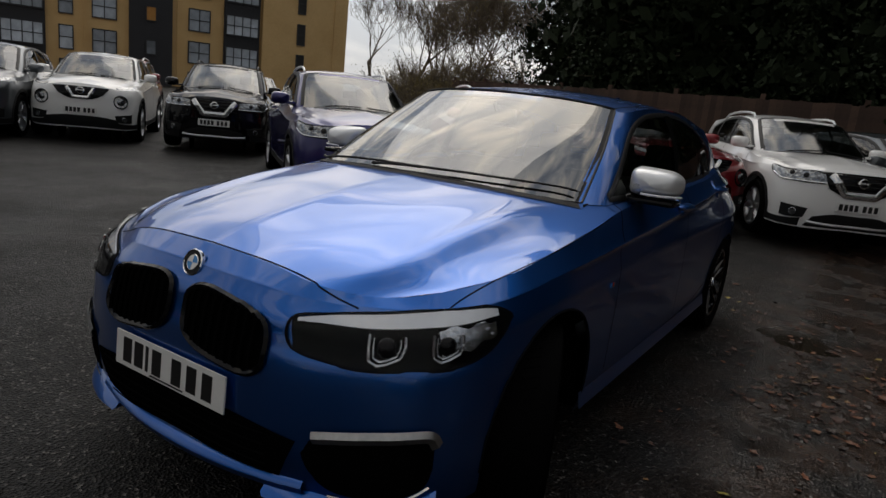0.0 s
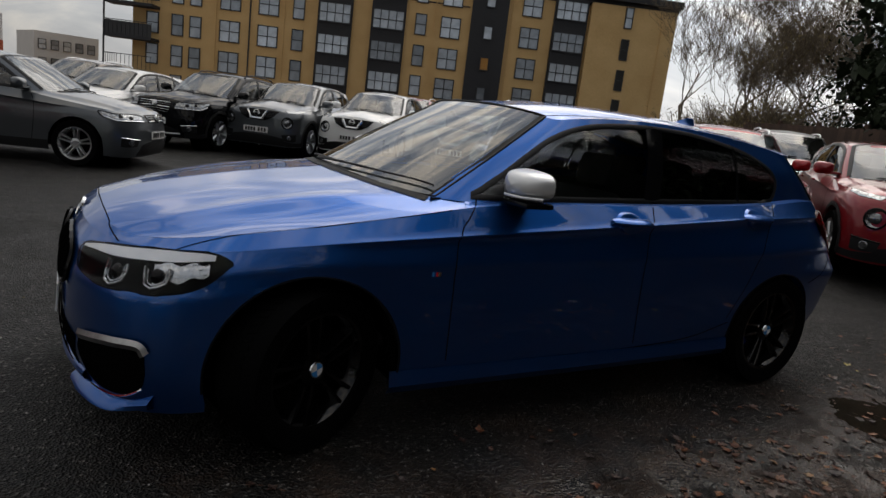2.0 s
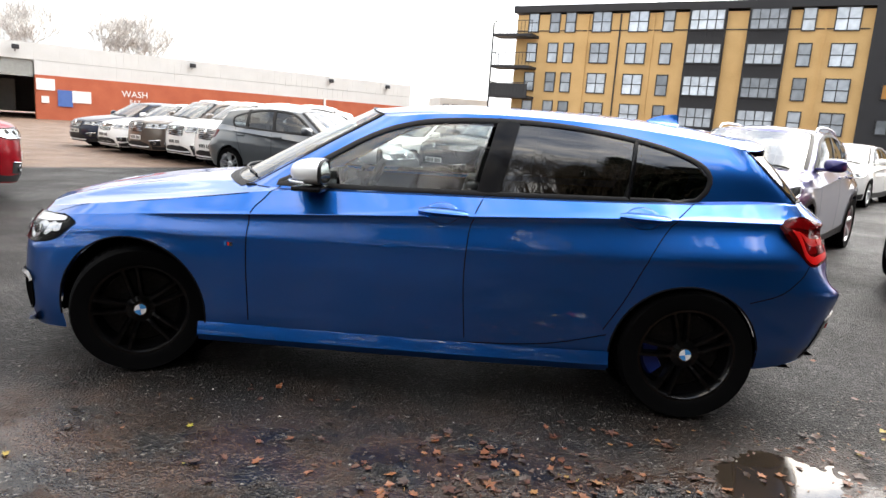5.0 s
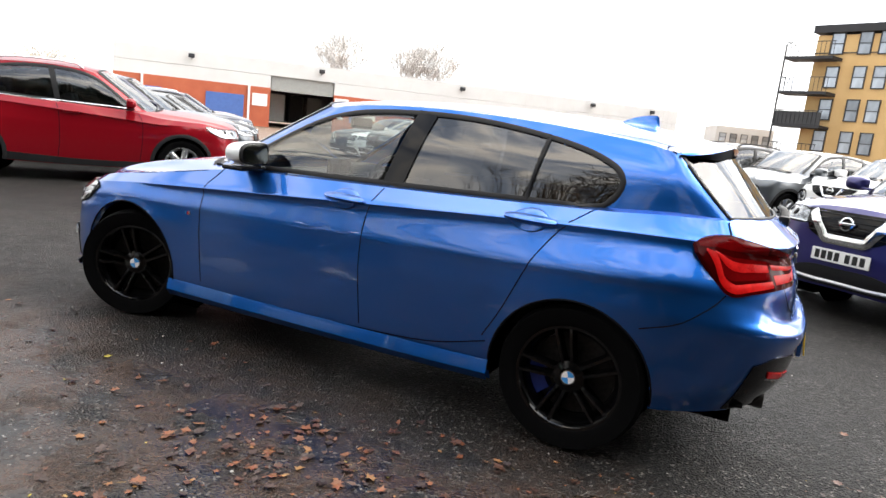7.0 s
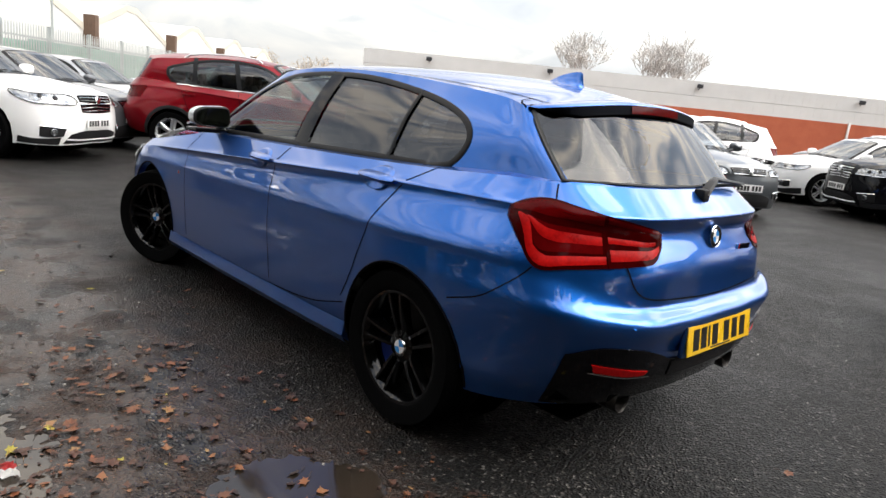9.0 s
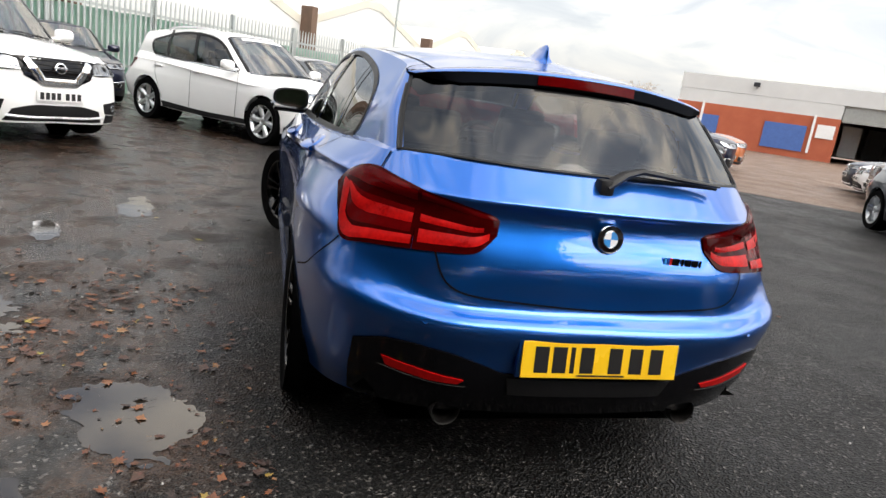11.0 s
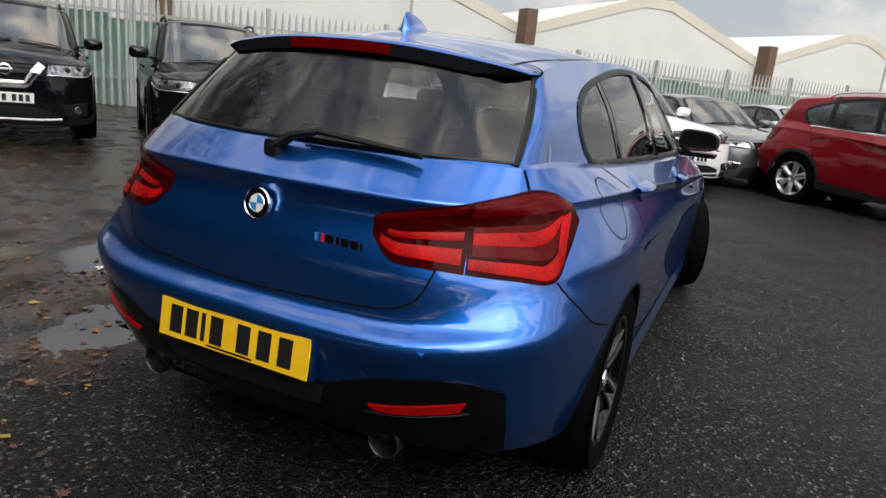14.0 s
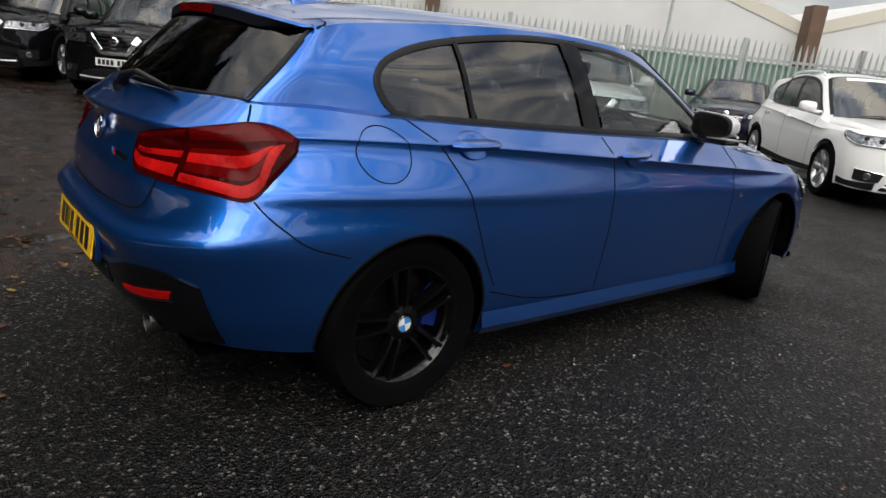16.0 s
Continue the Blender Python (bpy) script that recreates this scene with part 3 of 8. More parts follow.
        for _ in range(soften):
            spots = [spots[0]] + [((a[0] + b[0] * 2 + c[0]) / 4, (a[1] + b[1] * 2 + c[1]).normalized()) for a, b, c in zip(spots, spots[1:], spots[2:])] + [spots[-1]]
        rows = [[], [], []]
        k = len(spots)
        for i, (p, nrm) in enumerate(spots):
            a = spots[i - 1][0] if (i or closed) else p
            b = spots[(i + 1) % k][0] if (i < k - 1 or closed) else p
            if closed and i in (0, k - 1):
                a, b = spots[-2][0], spots[1][0]
            s = nrm.cross(b - a)
            s = s.normalized() * width / 2 if s.length > 1e-9 else Vector((0, 0, width / 2))
            rows[0].append(p - s)
            rows[1].append(p + nrm * rise)
            rows[2].append(p + s)
        grid_into(bm, rows, mat=mat)


DLO_POLY = [(v.x, v.z) for v in cr([Vector((x, 0, z)) for x, z in DLO_TOP], 6)] + [(v.x, v.z) for v in cr([Vector((x, 0, z)) for x, z in DLO_BOT], 6)][::-1]


def glazed(c):
    """Whether a point of the hatchback's glasshouse lies in one of its windows."""
    if c.x > .1 and abs(c.y) < .70 - (c.z - .97) * .42:
        k = (c.z - .97) / .40
        return abs(c.y) < .672 - k * .145 and 0 < k < .97
    if c.x < -1.56 and abs(c.y) < .61 - (c.z - 1.055) * .24:
        return 1.06 < c.z < 1.305
    return abs(c.y) > .5 and inside(DLO_POLY, c.x, c.z)


def side_of(shell, x, z, left=1):
    """The skin point at the side for x and z, found by looking in from the side."""
    w = shell.warp((x, 0.7, z))
    q, nrm, _, _ = shell.tree.ray_cast(Vector((w.x, 2.0 * left, w.z)), Vector((0, -left, 0)))
    if q is None:
        return Vector((w.x, 0.8 * left, w.z))
    return q


def window_rows(shell, top, bot, nu, nv, left):
    t = [Vector((x, 0, z)) for x, z in top]
    b = [Vector((x, 0, z)) for x, z in bot]
    t, b = resample(cr(t, 10), nu), resample(cr(b, 10), nu)
    return [[side_of(shell, *((p.lerp(q, j / (nv - 1))).xz), left) for p, q in zip(t, b)] for j in range(nv)]


def wheel_parts(parent, r_tyre, r_rim, width, spokes, rim_mat, kind="alloy", seg=48, caliper=None, cap=True, clock=180):
    """A wheel standing at the origin with its axle along y, outer face to +y."""
    w = width / 2
    bm = bmesh.new()
    prof = [(r_rim - .012, -w + .01), (r_rim + .004, -w), (r_tyre * .93, -w - .004), (r_tyre * .985, -w * .80), (r_tyre, -w * .55), (r_tyre, w * .55), (r_tyre * .985, w * .80), (r_tyre * .93, w + .006),
            (r_tyre * .82 + r_rim * .18, w + .010), (r_rim + .010, w + .004), (r_rim - .004, w - .002), (r_rim - .016, w - .012)]
    lathe_into(bm, prof, seg)
    part("tyre", bm, TYRE, parent)
    if seg > 32:
        bt = bmesh.new()
        for k in range(60):
            a = 2 * math.pi * k / 60
            for s in (-1, 1):
                box_into(bt, (math.cos(a) * r_tyre, s * w * 0.30, math.sin(a) * r_tyre), (0.006, w * 0.42, 0.016), rot=(Euler((0, -a, 0)).to_matrix() @ Euler((s * 0.35, 0, 0)).to_matrix()))
        tb = part("tread_pattern", bt, TYRE, parent, smooth=False)
        tb["kind"] = "stuff"
    bm = bmesh.new()
    lathe_into(bm, [(r_rim - .006, w - .014), (r_rim - .004, w - .002), (r_rim - .016, w - .004), (r_rim - .022, w - .012), (r_rim - .040, w - .045), (r_rim - .046, w - .075), (r_rim - .05, -w * .3), (r_rim - .05, -w + .02)], seg)
    hub_y = w - .035
    for k in range(spokes):
        a0 = 2 * math.pi * k / spokes + math.pi / 2
        twin = (-1, 1) if kind == "twin" else (0,)
        for s in twin:
            rows = []
            for f in (0.0, 0.15, 0.45, 0.8, 1.0):
                rr = 0.042 + f * (r_rim - 0.058)
                if kind == "twin":
                    off = s * (0.017 + 0.016 * f)
                    wid = 0.0125
                elif kind == "swirl":
                    off = 0.055 * f * f
                    wid = 0.022 + 0.018 * f
                else:
                    off, wid = 0.0, 0.030 + 0.012 * f
                y = hub_y + 0.022 * math.sin(math.pi * 0.5 * f) - (0.008 if f == 0 else 0)
                ring_pts = []
                for t, dy in ((-1.3, -0.034), (-1, -0.010), (-0.5, 0.006), (0.5, 0.006), (1, -0.010), (1.3, -0.034)):
                    u = off + t * wid
                    ca, sa = math.cos(a0), math.sin(a0)
                    ring_pts.append(Vector((rr * ca - u * sa, y + dy, rr * sa + u * ca)))
                rows.append(ring_pts)
            grid_into(bm, rows)
    lathe_into(bm, [(.075, hub_y - .03), (.068, hub_y + .004), (.040, hub_y + .012), (.034, hub_y + .004), (0.0005, hub_y + .004)], 32)
    part("alloy_rim", bm, rim_mat, parent)
    bm = bmesh.new()
    lathe_into(bm, [(0.0005, hub_y - .075), (r_rim * .78, hub_y - .075), (r_rim * .78, hub_y - .095), (0.0005, hub_y - .095)], seg)
    part("brake_disc", bm, SOOT if seg > 32 else RECESS_SHADE, parent)
    bm = bmesh.new()
    lathe_into(bm, [(r_rim - .04, -w + .015), (0.0005, -w + .015)], 32)
    part("inner_barrel", bm, RECESS_SHADE, parent)
    if caliper:
        bm = bmesh.new()
        rows = []
        for f in range(7):
            a = radians(clock - 30 + f * 10)
            rows.append([Vector((math.cos(a) * q, yy, math.sin(a) * q)) for q, yy in ((r_rim * .5, hub_y - .07), (r_rim * .52, hub_y - .035), (r_rim * .80, hub_y - .035), (r_rim * .82, hub_y - .07))])
        grid_into(bm, rows)
        part("brake_caliper", bm, caliper, parent, "blue painted brake caliper")
    if cap:
        bm = bmesh.new()
        lathe_into(bm, [(.034, hub_y + .010), (.031, hub_y + .016), (.026, hub_y + .016)], 32, mat=0)
        for q in range(4):
            vs = [bm.verts.new((0, hub_y + .017, 0))] + [bm.verts.new((math.cos(q * math.pi / 2 + i * math.pi / 12) * .027, hub_y + .017, math.sin(q * math.pi / 2 + i * math.pi / 12) * .027)) for i in range(7)]
            for i in range(1, 7):
                bm.faces.new((vs[0], vs[i], vs[i + 1])).material_index = 1 + q % 2
        part("centre_cap", bm, [CHROME, BADGE_WHITE, BADGE_BLUE], parent, smooth=False)


def well_into(bm, cx, cz, r, side, depth=0.34):
    """The dark lining of a wheel arch."""
    rows = []
    for k in range(21):
        a = math.pi * (-0.03 + 1.06 * k / 20)
        rows.append([Vector((cx + math.cos(a) * r, side * yy, max(0.19, cz + math.sin(a) * r))) for yy in (0.825, 0.845 - depth)])
    grid_into(bm, rows)
    c = [bm.verts.new((cx, side * (0.845 - depth), cz))] + [bm.verts.new((cx + math.cos(2 * math.pi * k / 24) * r, side * (0.845 - depth), cz + math.sin(2 * math.pi * k / 24) * r)) for k in range(24)]
    for k in range(24):
        bm.faces.new((c[0], c[1 + k], c[1 + (k + 1) % 24]))

# ---------------------------------------------------------------- ground
def tarmac():
    m = bpy.data.materials.new("wet_tarmac")
    m.use_nodes = True
    t = m.node_tree
    b = t.nodes["Principled BSDF"]
    tc = t.nodes.new("ShaderNodeTexCoord")

    def noise_node(scale, detail, rough=0.6):
        n = t.nodes.new("ShaderNodeTexNoise")
        n.inputs["Scale"].default_value, n.inputs["Detail"].default_value, n.inputs["Roughness"].default_value = scale, detail, rough
        t.links.new(tc.outputs["Object"], n.inputs["Vector"])
        return n

    def ramp(src, stops):
        r = t.nodes.new("ShaderNodeValToRGB")
        while len(r.color_ramp.elements) < len(stops):
            r.color_ramp.elements.new(0.5)
        for e, (p, c) in zip(r.color_ramp.elements, stops):
            e.position, e.color = p, (*c, 1) if isinstance(c, tuple) else (c, c, c, 1)
        t.links.new(src, r.inputs["Fac"])
        return r

    def mix(a, c, f, kind="MIX"):
        n = t.nodes.new("ShaderNodeMix")
        n.data_type, n.blend_type = "RGBA", kind
        for s, v in (("A", a), ("B", c), ("Factor", f)):
            if isinstance(v, (int, float)):
                n.inputs[s].default_value = v
            else:
                t.links.new(v, n.inputs[s])
        return n.outputs["Result"]
    vor = t.nodes.new("ShaderNodeTexVoronoi")
    vor.inputs["Scale"].default_value = 98
    t.links.new(tc.outputs["Object"], vor.inputs["Vector"])
    chip = t.nodes.new("ShaderNodeSeparateColor")
    t.links.new(vor.outputs["Color"], chip.inputs["Color"])
    stone = ramp(chip.outputs["Red"], [(0.10, (0.0012, 0.0011, 0.0010)), (0.50, (0.0040, 0.0036, 0.0033)), (0.78, (0.0095, 0.0086, 0.0078)), (0.93, (0.040, 0.0370, 0.034)), (0.985, (0.145, 0.138, 0.13))])
    big = ramp(noise_node(0.35, 5).outputs["Fac"], [(0.35, (0.62, 0.62, 0.64)), (0.65, (1.1, 1.08, 1.05))])
    col = mix(stone.outputs["Color"], big.outputs["Color"], 1.0, "MULTIPLY")
    # a trodden mulch of leaves and soil along the planted edge
    sep = t.nodes.new("ShaderNodeSeparateXYZ")
    t.links.new(tc.outputs["Object"], sep.inputs["Vector"])
    wob = noise_node(1.3, 5)
    edge = t.nodes.new("ShaderNodeMath")
    edge.operation = "MULTIPLY_ADD"
    edge.inputs[1].default_value, edge.inputs[2].default_value = 2.2, 0.0
    t.links.new(wob.outputs["Fac"], edge.inputs[0])
    add = t.nodes.new("ShaderNodeMath")
    add.operation = "ADD"
    t.links.new(edge.outputs[0], add.inputs[0])
    t.links.new(sep.outputs["Y"], add.inputs[1])
    soil_f = ramp(noise_node(3.5, 6).outputs["Fac"], [(0.40, 0.0), (0.56, 1.0)])
    band = t.nodes.new("ShaderNodeMapRange")
    band.inputs["From Min"].default_value, band.inputs["From Max"].default_value = 1.8, 2.6
    t.links.new(add.outputs[0], band.inputs["Value"])
    soil = ramp(noise_node(38, 4).outputs["Fac"], [(0.3, (0.010, 0.0065, 0.0045)), (0.7, (0.052, 0.029, 0.018))])
    fac = t.nodes.new("ShaderNodeMath")
    fac.operation = "MULTIPLY"
    t.links.new(band.outputs["Result"], fac.inputs[0])
    t.links.new(soil_f.outputs["Color"], fac.inputs[1])
    col = mix(col, soil.outputs["Color"], fac.outputs[0])
    # paler, reddish old surfacing towards the low sheds
    sh = t.nodes.new("ShaderNodeVectorMath")
    sh.operation = "DOT_PRODUCT"
    sh.inputs[1].default_value = (0.75, -0.66, 0.0)
    t.links.new(tc.outputs["Object"], sh.inputs[0])
    far = t.nodes.new("ShaderNodeMapRange")
    far.inputs["From Min"].default_value, far.inputs["From Max"].default_value = 11.9, 12.2
    t.links.new(sh.outputs["Value"], far.inputs["Value"])
    red = ramp(noise_node(2.0, 6).outputs["Fac"], [(0.3, (0.13, 0.085, 0.062)), (0.7, (0.21, 0.145, 0.105))])
    col = mix(col, red.outputs["Color"], far.outputs["Result"])
    t.links.new(col, b.inputs["Base Color"])
    wet = ramp(noise_node(0.8, 6, 0.65).outputs["Fac"], [(0.38, 0.40), (0.62, 0.60)])
    # a wet film lies in patches beside the planted edge
    film = ramp(noise_node(2.6, 6, 0.6).outputs["Fac"], [(0.35, 0.0), (0.51, 1.0)])
    near = t.nodes.new("ShaderNodeMapRange")
    near.inputs["From Min"].default_value, near.inputs["From Max"].default_value = 0.95, 1.45
    t.links.new(sep.outputs["Y"], near.inputs["Value"])
    damp = t.nodes.new("ShaderNodeMath")
    damp.operation = "MULTIPLY"
    t.links.new(film.outputs["Color"], damp.inputs[0])
    t.links.new(near.outputs["Result"], damp.inputs[1])
    t.links.new(mix(wet.outputs["Color"], ramp(wob.outputs["Fac"], [(0.0, 0.13), (1.0, 0.27)]).outputs["Color"], damp.outputs[0]), b.inputs["Roughness"])
    flat = t.nodes.new("ShaderNodeMapRange")
    flat.inputs["To Min"].default_value, flat.inputs["To Max"].default_value = 1.0, 0.25
    t.links.new(damp.outputs[0], flat.inputs["Value"])
    shine = t.nodes.new("ShaderNodeMapRange")
    shine.inputs["To Min"].default_value, shine.inputs["To Max"].default_value = 0.21, 0.42
    t.links.new(damp.outputs[0], shine.inputs["Value"])
    t.links.new(shine.outputs["Result"], b.inputs["Specular IOR Level"])
    bp = t.nodes.new("ShaderNodeBump")
    bp.inputs["Strength"].default_value, bp.inputs["Distance"].default_value = 1.0, 0.012
    t.links.new(vor.outputs["Distance"], bp.inputs["Height"])
    t.links.new(flat.outputs["Result"], bp.inputs["Strength"])
    b2 = t.nodes.new("ShaderNodeBump")
    b2.inputs["Strength"].default_value, b2.inputs["Distance"].default_value = 0.5, 0.03
    t.links.new(noise_node(6, 6).outputs["Fac"], b2.inputs["Height"])
    t.links.new(bp.outputs["Normal"], b2.inputs["Normal"])
    t.links.new(b2.outputs["Normal"], b.inputs["Normal"])
    return m


bm = bmesh.new()
radii = [0.0] + [0.5 * 1.085 ** k for k in range(92)]
rows = []
for r in radii[1:]:
    rows.append([Vector((-1 + r * math.cos(2 * math.pi * i / 96), r * math.sin(2 * math.pi * i / 96), 0)) for i in range(96)])
for row in rows:
    for p in row:
        p.z = ground_z(p.x, p.y)
vs = grid_into(bm, rows, closed=True)
c = bm.verts.new((-1, 0, 0))
for i in range(96):
    bm.faces.new((c, vs[0][i], vs[0][(i + 1) % 96]))
tagged(part("ground", bm, tarmac()), "damp dark grey tarmac car park with scattered autumn leaves", "ground", kind="structure")

# ---------------------------------------------------------------- the blue hatchback
def seat_into(bm, x, y, lean=0.22, w=0.50):
    rot = Euler((0, lean * -1, 0)).to_matrix()
    box_into(bm, (x + .05, y, .46), (.50, w, .16), .05)
    box_into(bm, (x - .25, y, .74), (.14, w, .56), .06, rot)
    box_into(bm, (x - .36, y, 1.11), (.10, .26, .18), .045, rot)
    for s in (-1, 1):
        tube_into(bm, [(x - .33, y + s * .06, 1.0), (x - .35, y + s * .06, 1.06)], .008, 6)


def hero_car():
    car = thing("hatchback_car", "metallic blue five-door hatchback with black alloy wheels on tarmac", "car")
    sh = Shell(plain, 10, 8, ARCHES)
    dlo = [(v.x, v.z) for v in cr([Vector((x, 0, z)) for x, z in DLO_TOP], 6)]
    bot = [(v.x, v.z) for v in cr([Vector((x, 0, z)) for x, z in DLO_BOT], 6)]
    poly = dlo + bot[::-1]
    # remove window openings: sides, windscreen, rear screen
    hb = sh.house
    hb.normal_update()
    dead = []
    for f in hb.faces:
        c = f.calc_center_median()
        if abs(c.y) > .5 and inside(poly, c.x, c.z) and abs(f.normal.y) > .5:
            dead.append(f)
        elif c.x > .1 and abs(c.y) < .70 - (c.z - .97) * .42 and f.normal.x * (1 if c.x > 0 else -1) > -9:
            k = (c.z - .97) / .40
            if abs(c.y) < .672 - k * .145 and 0.0 < k < 1.0:
                dead.append(f)
        elif c.x < -1.52 and f.normal.x < -.25:
            k = (c.z - 1.055) / .26
            if abs(c.y) < .614 - k * .060 and 0.0 < k < 1.0:
                dead.append(f)
    bmesh.ops.delete(hb, geom=dead, context="FACES")
    # lower body
    part("body_panel", sh.low, BLUE, car, "metallic blue body sides and bumpers", angle=55)
    part("belt_panel", sh.shelf, BLUE, car, angle=60)
    part("pillar_frame", sh.house, BLUE, car, angle=60)
    part("roof_panel", sh.roof, BLUE, car, angle=60)
    part("bonnet", sh.bonnet, BLUE, car, "blue bonnet with soft power creases", angle=60)
    for left in (1, -1):

        def clip(line, x0, x1):
            pts = resample(cr([Vector((x, 0, z)) for x, z in line], 10), 160)
            return [(p.x, p.z) for p in pts if x1 <= p.x <= x0]
        panes = [("front_door_glass", .66, -.275, GLASS), ("rear_door_glass", -.41, -1.0, GLASS_DARK), ("quarter_glass", -1.03, -1.42, GLASS_DARK)]
        for nm, x0, x1, mat in panes:
            bmx = bmesh.new()
            grid_into(bmx, [[p + Vector((0, -left * .004, 0)) for p in r] for r in window_rows(sh, clip(DLO_TOP, x0 + .01, x1 - .09), clip(DLO_BOT, x0 + .01, x1), 30, 8, left)])
            part(nm, bmx, mat, car, "dark privacy glass" if mat is GLASS_DARK else "lightly tinted glass")
        # black frame round the side glass
        bmx = bmesh.new()
        loop = [(x, z) for x, z in DLO_TOP] + [(x, z) for x, z in DLO_BOT[::-1]]
        pts = [side_of(sh, x, z, left) for x, z in loop]
        sh.ribbon(pts, .026, .003, bmx, n=160, closed=True, raw=True, rise=.004)
        part("window_trim", bmx, TRIM, car, "black window surround")
        for xa, za, xb, zb, wd in ((-.345, 1.0, -.43, 1.36, .108), (-1.015, 1.02, -1.055, 1.315, .020)):
            bmx = bmesh.new()
            sh.ribbon([side_of(sh, xa + (xb - xa) * k / 6, za + (zb - za) * k / 6, left) for k in range(7)], wd, .004, bmx, n=12, raw=True, rise=.002)
            part("door_pillar", bmx, GLOSS_BLACK, car, "gloss black door pillar")
    for nm, ya in (("windscreen", 1), ("rear_screen", -1)):
        bmx = bmesh.new()
        if ya > 0:
            P, Q, R = [[Vector(q) for q in rr[:4]] for rr in (GLASS_P, GLASS_Q, GLASS_R)]
            ws = [.90, .925, .92]
        else:
            P, Q, R = [[Vector(q) for q in rr[:-5:-1]] for rr in (GLASS_P, GLASS_Q, GLASS_R)]
            ws = [.985, .975, .985]
        lines = []
        for rr, w in zip((P, Q, R), ws):
            full = [Vector((q.x, -q.y, q.z)) for q in rr[:0:-1]] + rr
            ln = resample(cr(full, 10), 61)
            lines.append([p.copy() for p in ln if abs(p.y) <= rr[-1].y * w + .02])
            lines[-1] = resample(lines[-1], 41)
        cols = [cr([l[i] for l in lines], 8) for i in range(41)]
        lift = Vector((ya, 0, .9)).normalized() * .0025
        grid_into(bmx, [[c[k] + lift for c in cols] for k in range(len(cols[0]))])
        part(nm, bmx, SCREEN_GLASS if ya > 0 else REAR_GLASS, car, "tinted windscreen" if ya > 0 else "dark rear screen")
        for side in (slice(0, 2), slice(-2, None)):
            bmx = bmesh.new()
            rows = [[c[k] + lift * 1.8 for c in cols][side] for k in range(len(cols[0]))]
            keep = .8 if ya > 0 else .45
            grid_into(bmx, [[r[0], r[0].lerp(r[1], keep)] if side.start == 0 else [r[1].lerp(r[0], keep), r[1]] for r in rows])
            part("screen_border", bmx, TRIM, car, "black printed edge of the glass")
        bmx = bmesh.new()
        g = [[c[k] for c in cols] for k in range(len(cols[0]))]
        edge = g[0] + [r[-1] for r in g[1:]] + g[-1][-2::-1] + [r[0] for r in g[-2:0:-1]]
        out = Vector((ya, 0, .9)).normalized() * .003
        if ya > 0:
            tube_into(bmx, [p + out for p in resample(edge + [edge[0]], 161)[:-1]], .006, 6, closed=True)
        else:
            low = g[:len(g) - 3]
            tube_into(bmx, [p + out for p in resample([r[0] for r in low[::-1]] + g[0] + [r[-1] for r in low], 121)], .006, 6)
        part("screen_seal", bmx, TRIM, car)
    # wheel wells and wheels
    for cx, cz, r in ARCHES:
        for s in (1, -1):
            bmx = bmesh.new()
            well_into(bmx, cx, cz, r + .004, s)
            part("wheel_arch_liner", bmx, RECESS_SHADE, car)
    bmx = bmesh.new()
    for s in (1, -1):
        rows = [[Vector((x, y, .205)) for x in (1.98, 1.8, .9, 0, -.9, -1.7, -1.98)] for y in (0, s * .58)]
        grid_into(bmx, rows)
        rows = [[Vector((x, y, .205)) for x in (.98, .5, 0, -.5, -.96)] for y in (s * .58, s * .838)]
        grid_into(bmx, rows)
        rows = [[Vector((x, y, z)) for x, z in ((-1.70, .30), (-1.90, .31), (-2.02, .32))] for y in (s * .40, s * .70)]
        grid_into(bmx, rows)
    part("underbody", bmx, RECESS_SHADE, car)
    for x, s, steer in ((1.365, 1, 24), (1.365, -1, 21), (-1.345, 1, 0), (-1.345, -1, 0)):
        wh = new("wheel")
        wh.parent = car
        wh["label"] = "black twin-spoke alloy wheel with low-profile tyre"
        wheel_parts(wh, .318, .232, .23, 5, RIM_BLACK, "twin", 64, CALIPER if x < 0 else None, clock=0 if s > 0 else 180)
        wh.matrix_local = pose(x, s * .760, .318, 0, 12, (0 if s > 0 else 180) + steer)
    return car, sh


hero, hero_shell = hero_car()


def both(fn):
    for s in (1, -1):
        fn(s)


def disc_into(bm, p, nrm, prof, seg=32, mat=0):
    m = Matrix.Translation(p) @ Vector(nrm).to_track_quat("Y", "Z").to_matrix().to_4x4()
    lathe_into(bm, prof, seg, mat, m)
    return m


def roundel(car, sh, p, nrm, r, name="badge"):
    """A round enamel badge: chrome rim, black ring, four quarters."""
    bm = bmesh.new()
    m = disc_into(bm, p, nrm, [(r, -.006), (r, .004), (r * .94, .007), (r * .90, .004)], 40, 0)
    lathe_into(bm, [(r * .90, .004), (r * .60, .0045)], 40, 1, m)
    lathe_into(bm, [(r * .60, .0045), (r * .56, .006), (r * .54, .0045)], 40, 0, m)
    for q in range(4):
        c = bm.verts.new(m @ Vector((0, .005, 0)))
        vs = [bm.verts.new(m @ Vector((math.cos(q * math.pi / 2 + i * math.pi / 12) * r * .54, .005, math.sin(q * math.pi / 2 + i * math.pi / 12) * r * .54))) for i in range(7)]
        for i in range(6):
            bm.faces.new((c, vs[i], vs[i + 1])).material_index = 2 + q % 2
    return part(name, bm, [CHROME, GLOSS_BLACK, BADGE_WHITE, BADGE_BLUE], car, "round blue and white enamel badge", smooth=False)


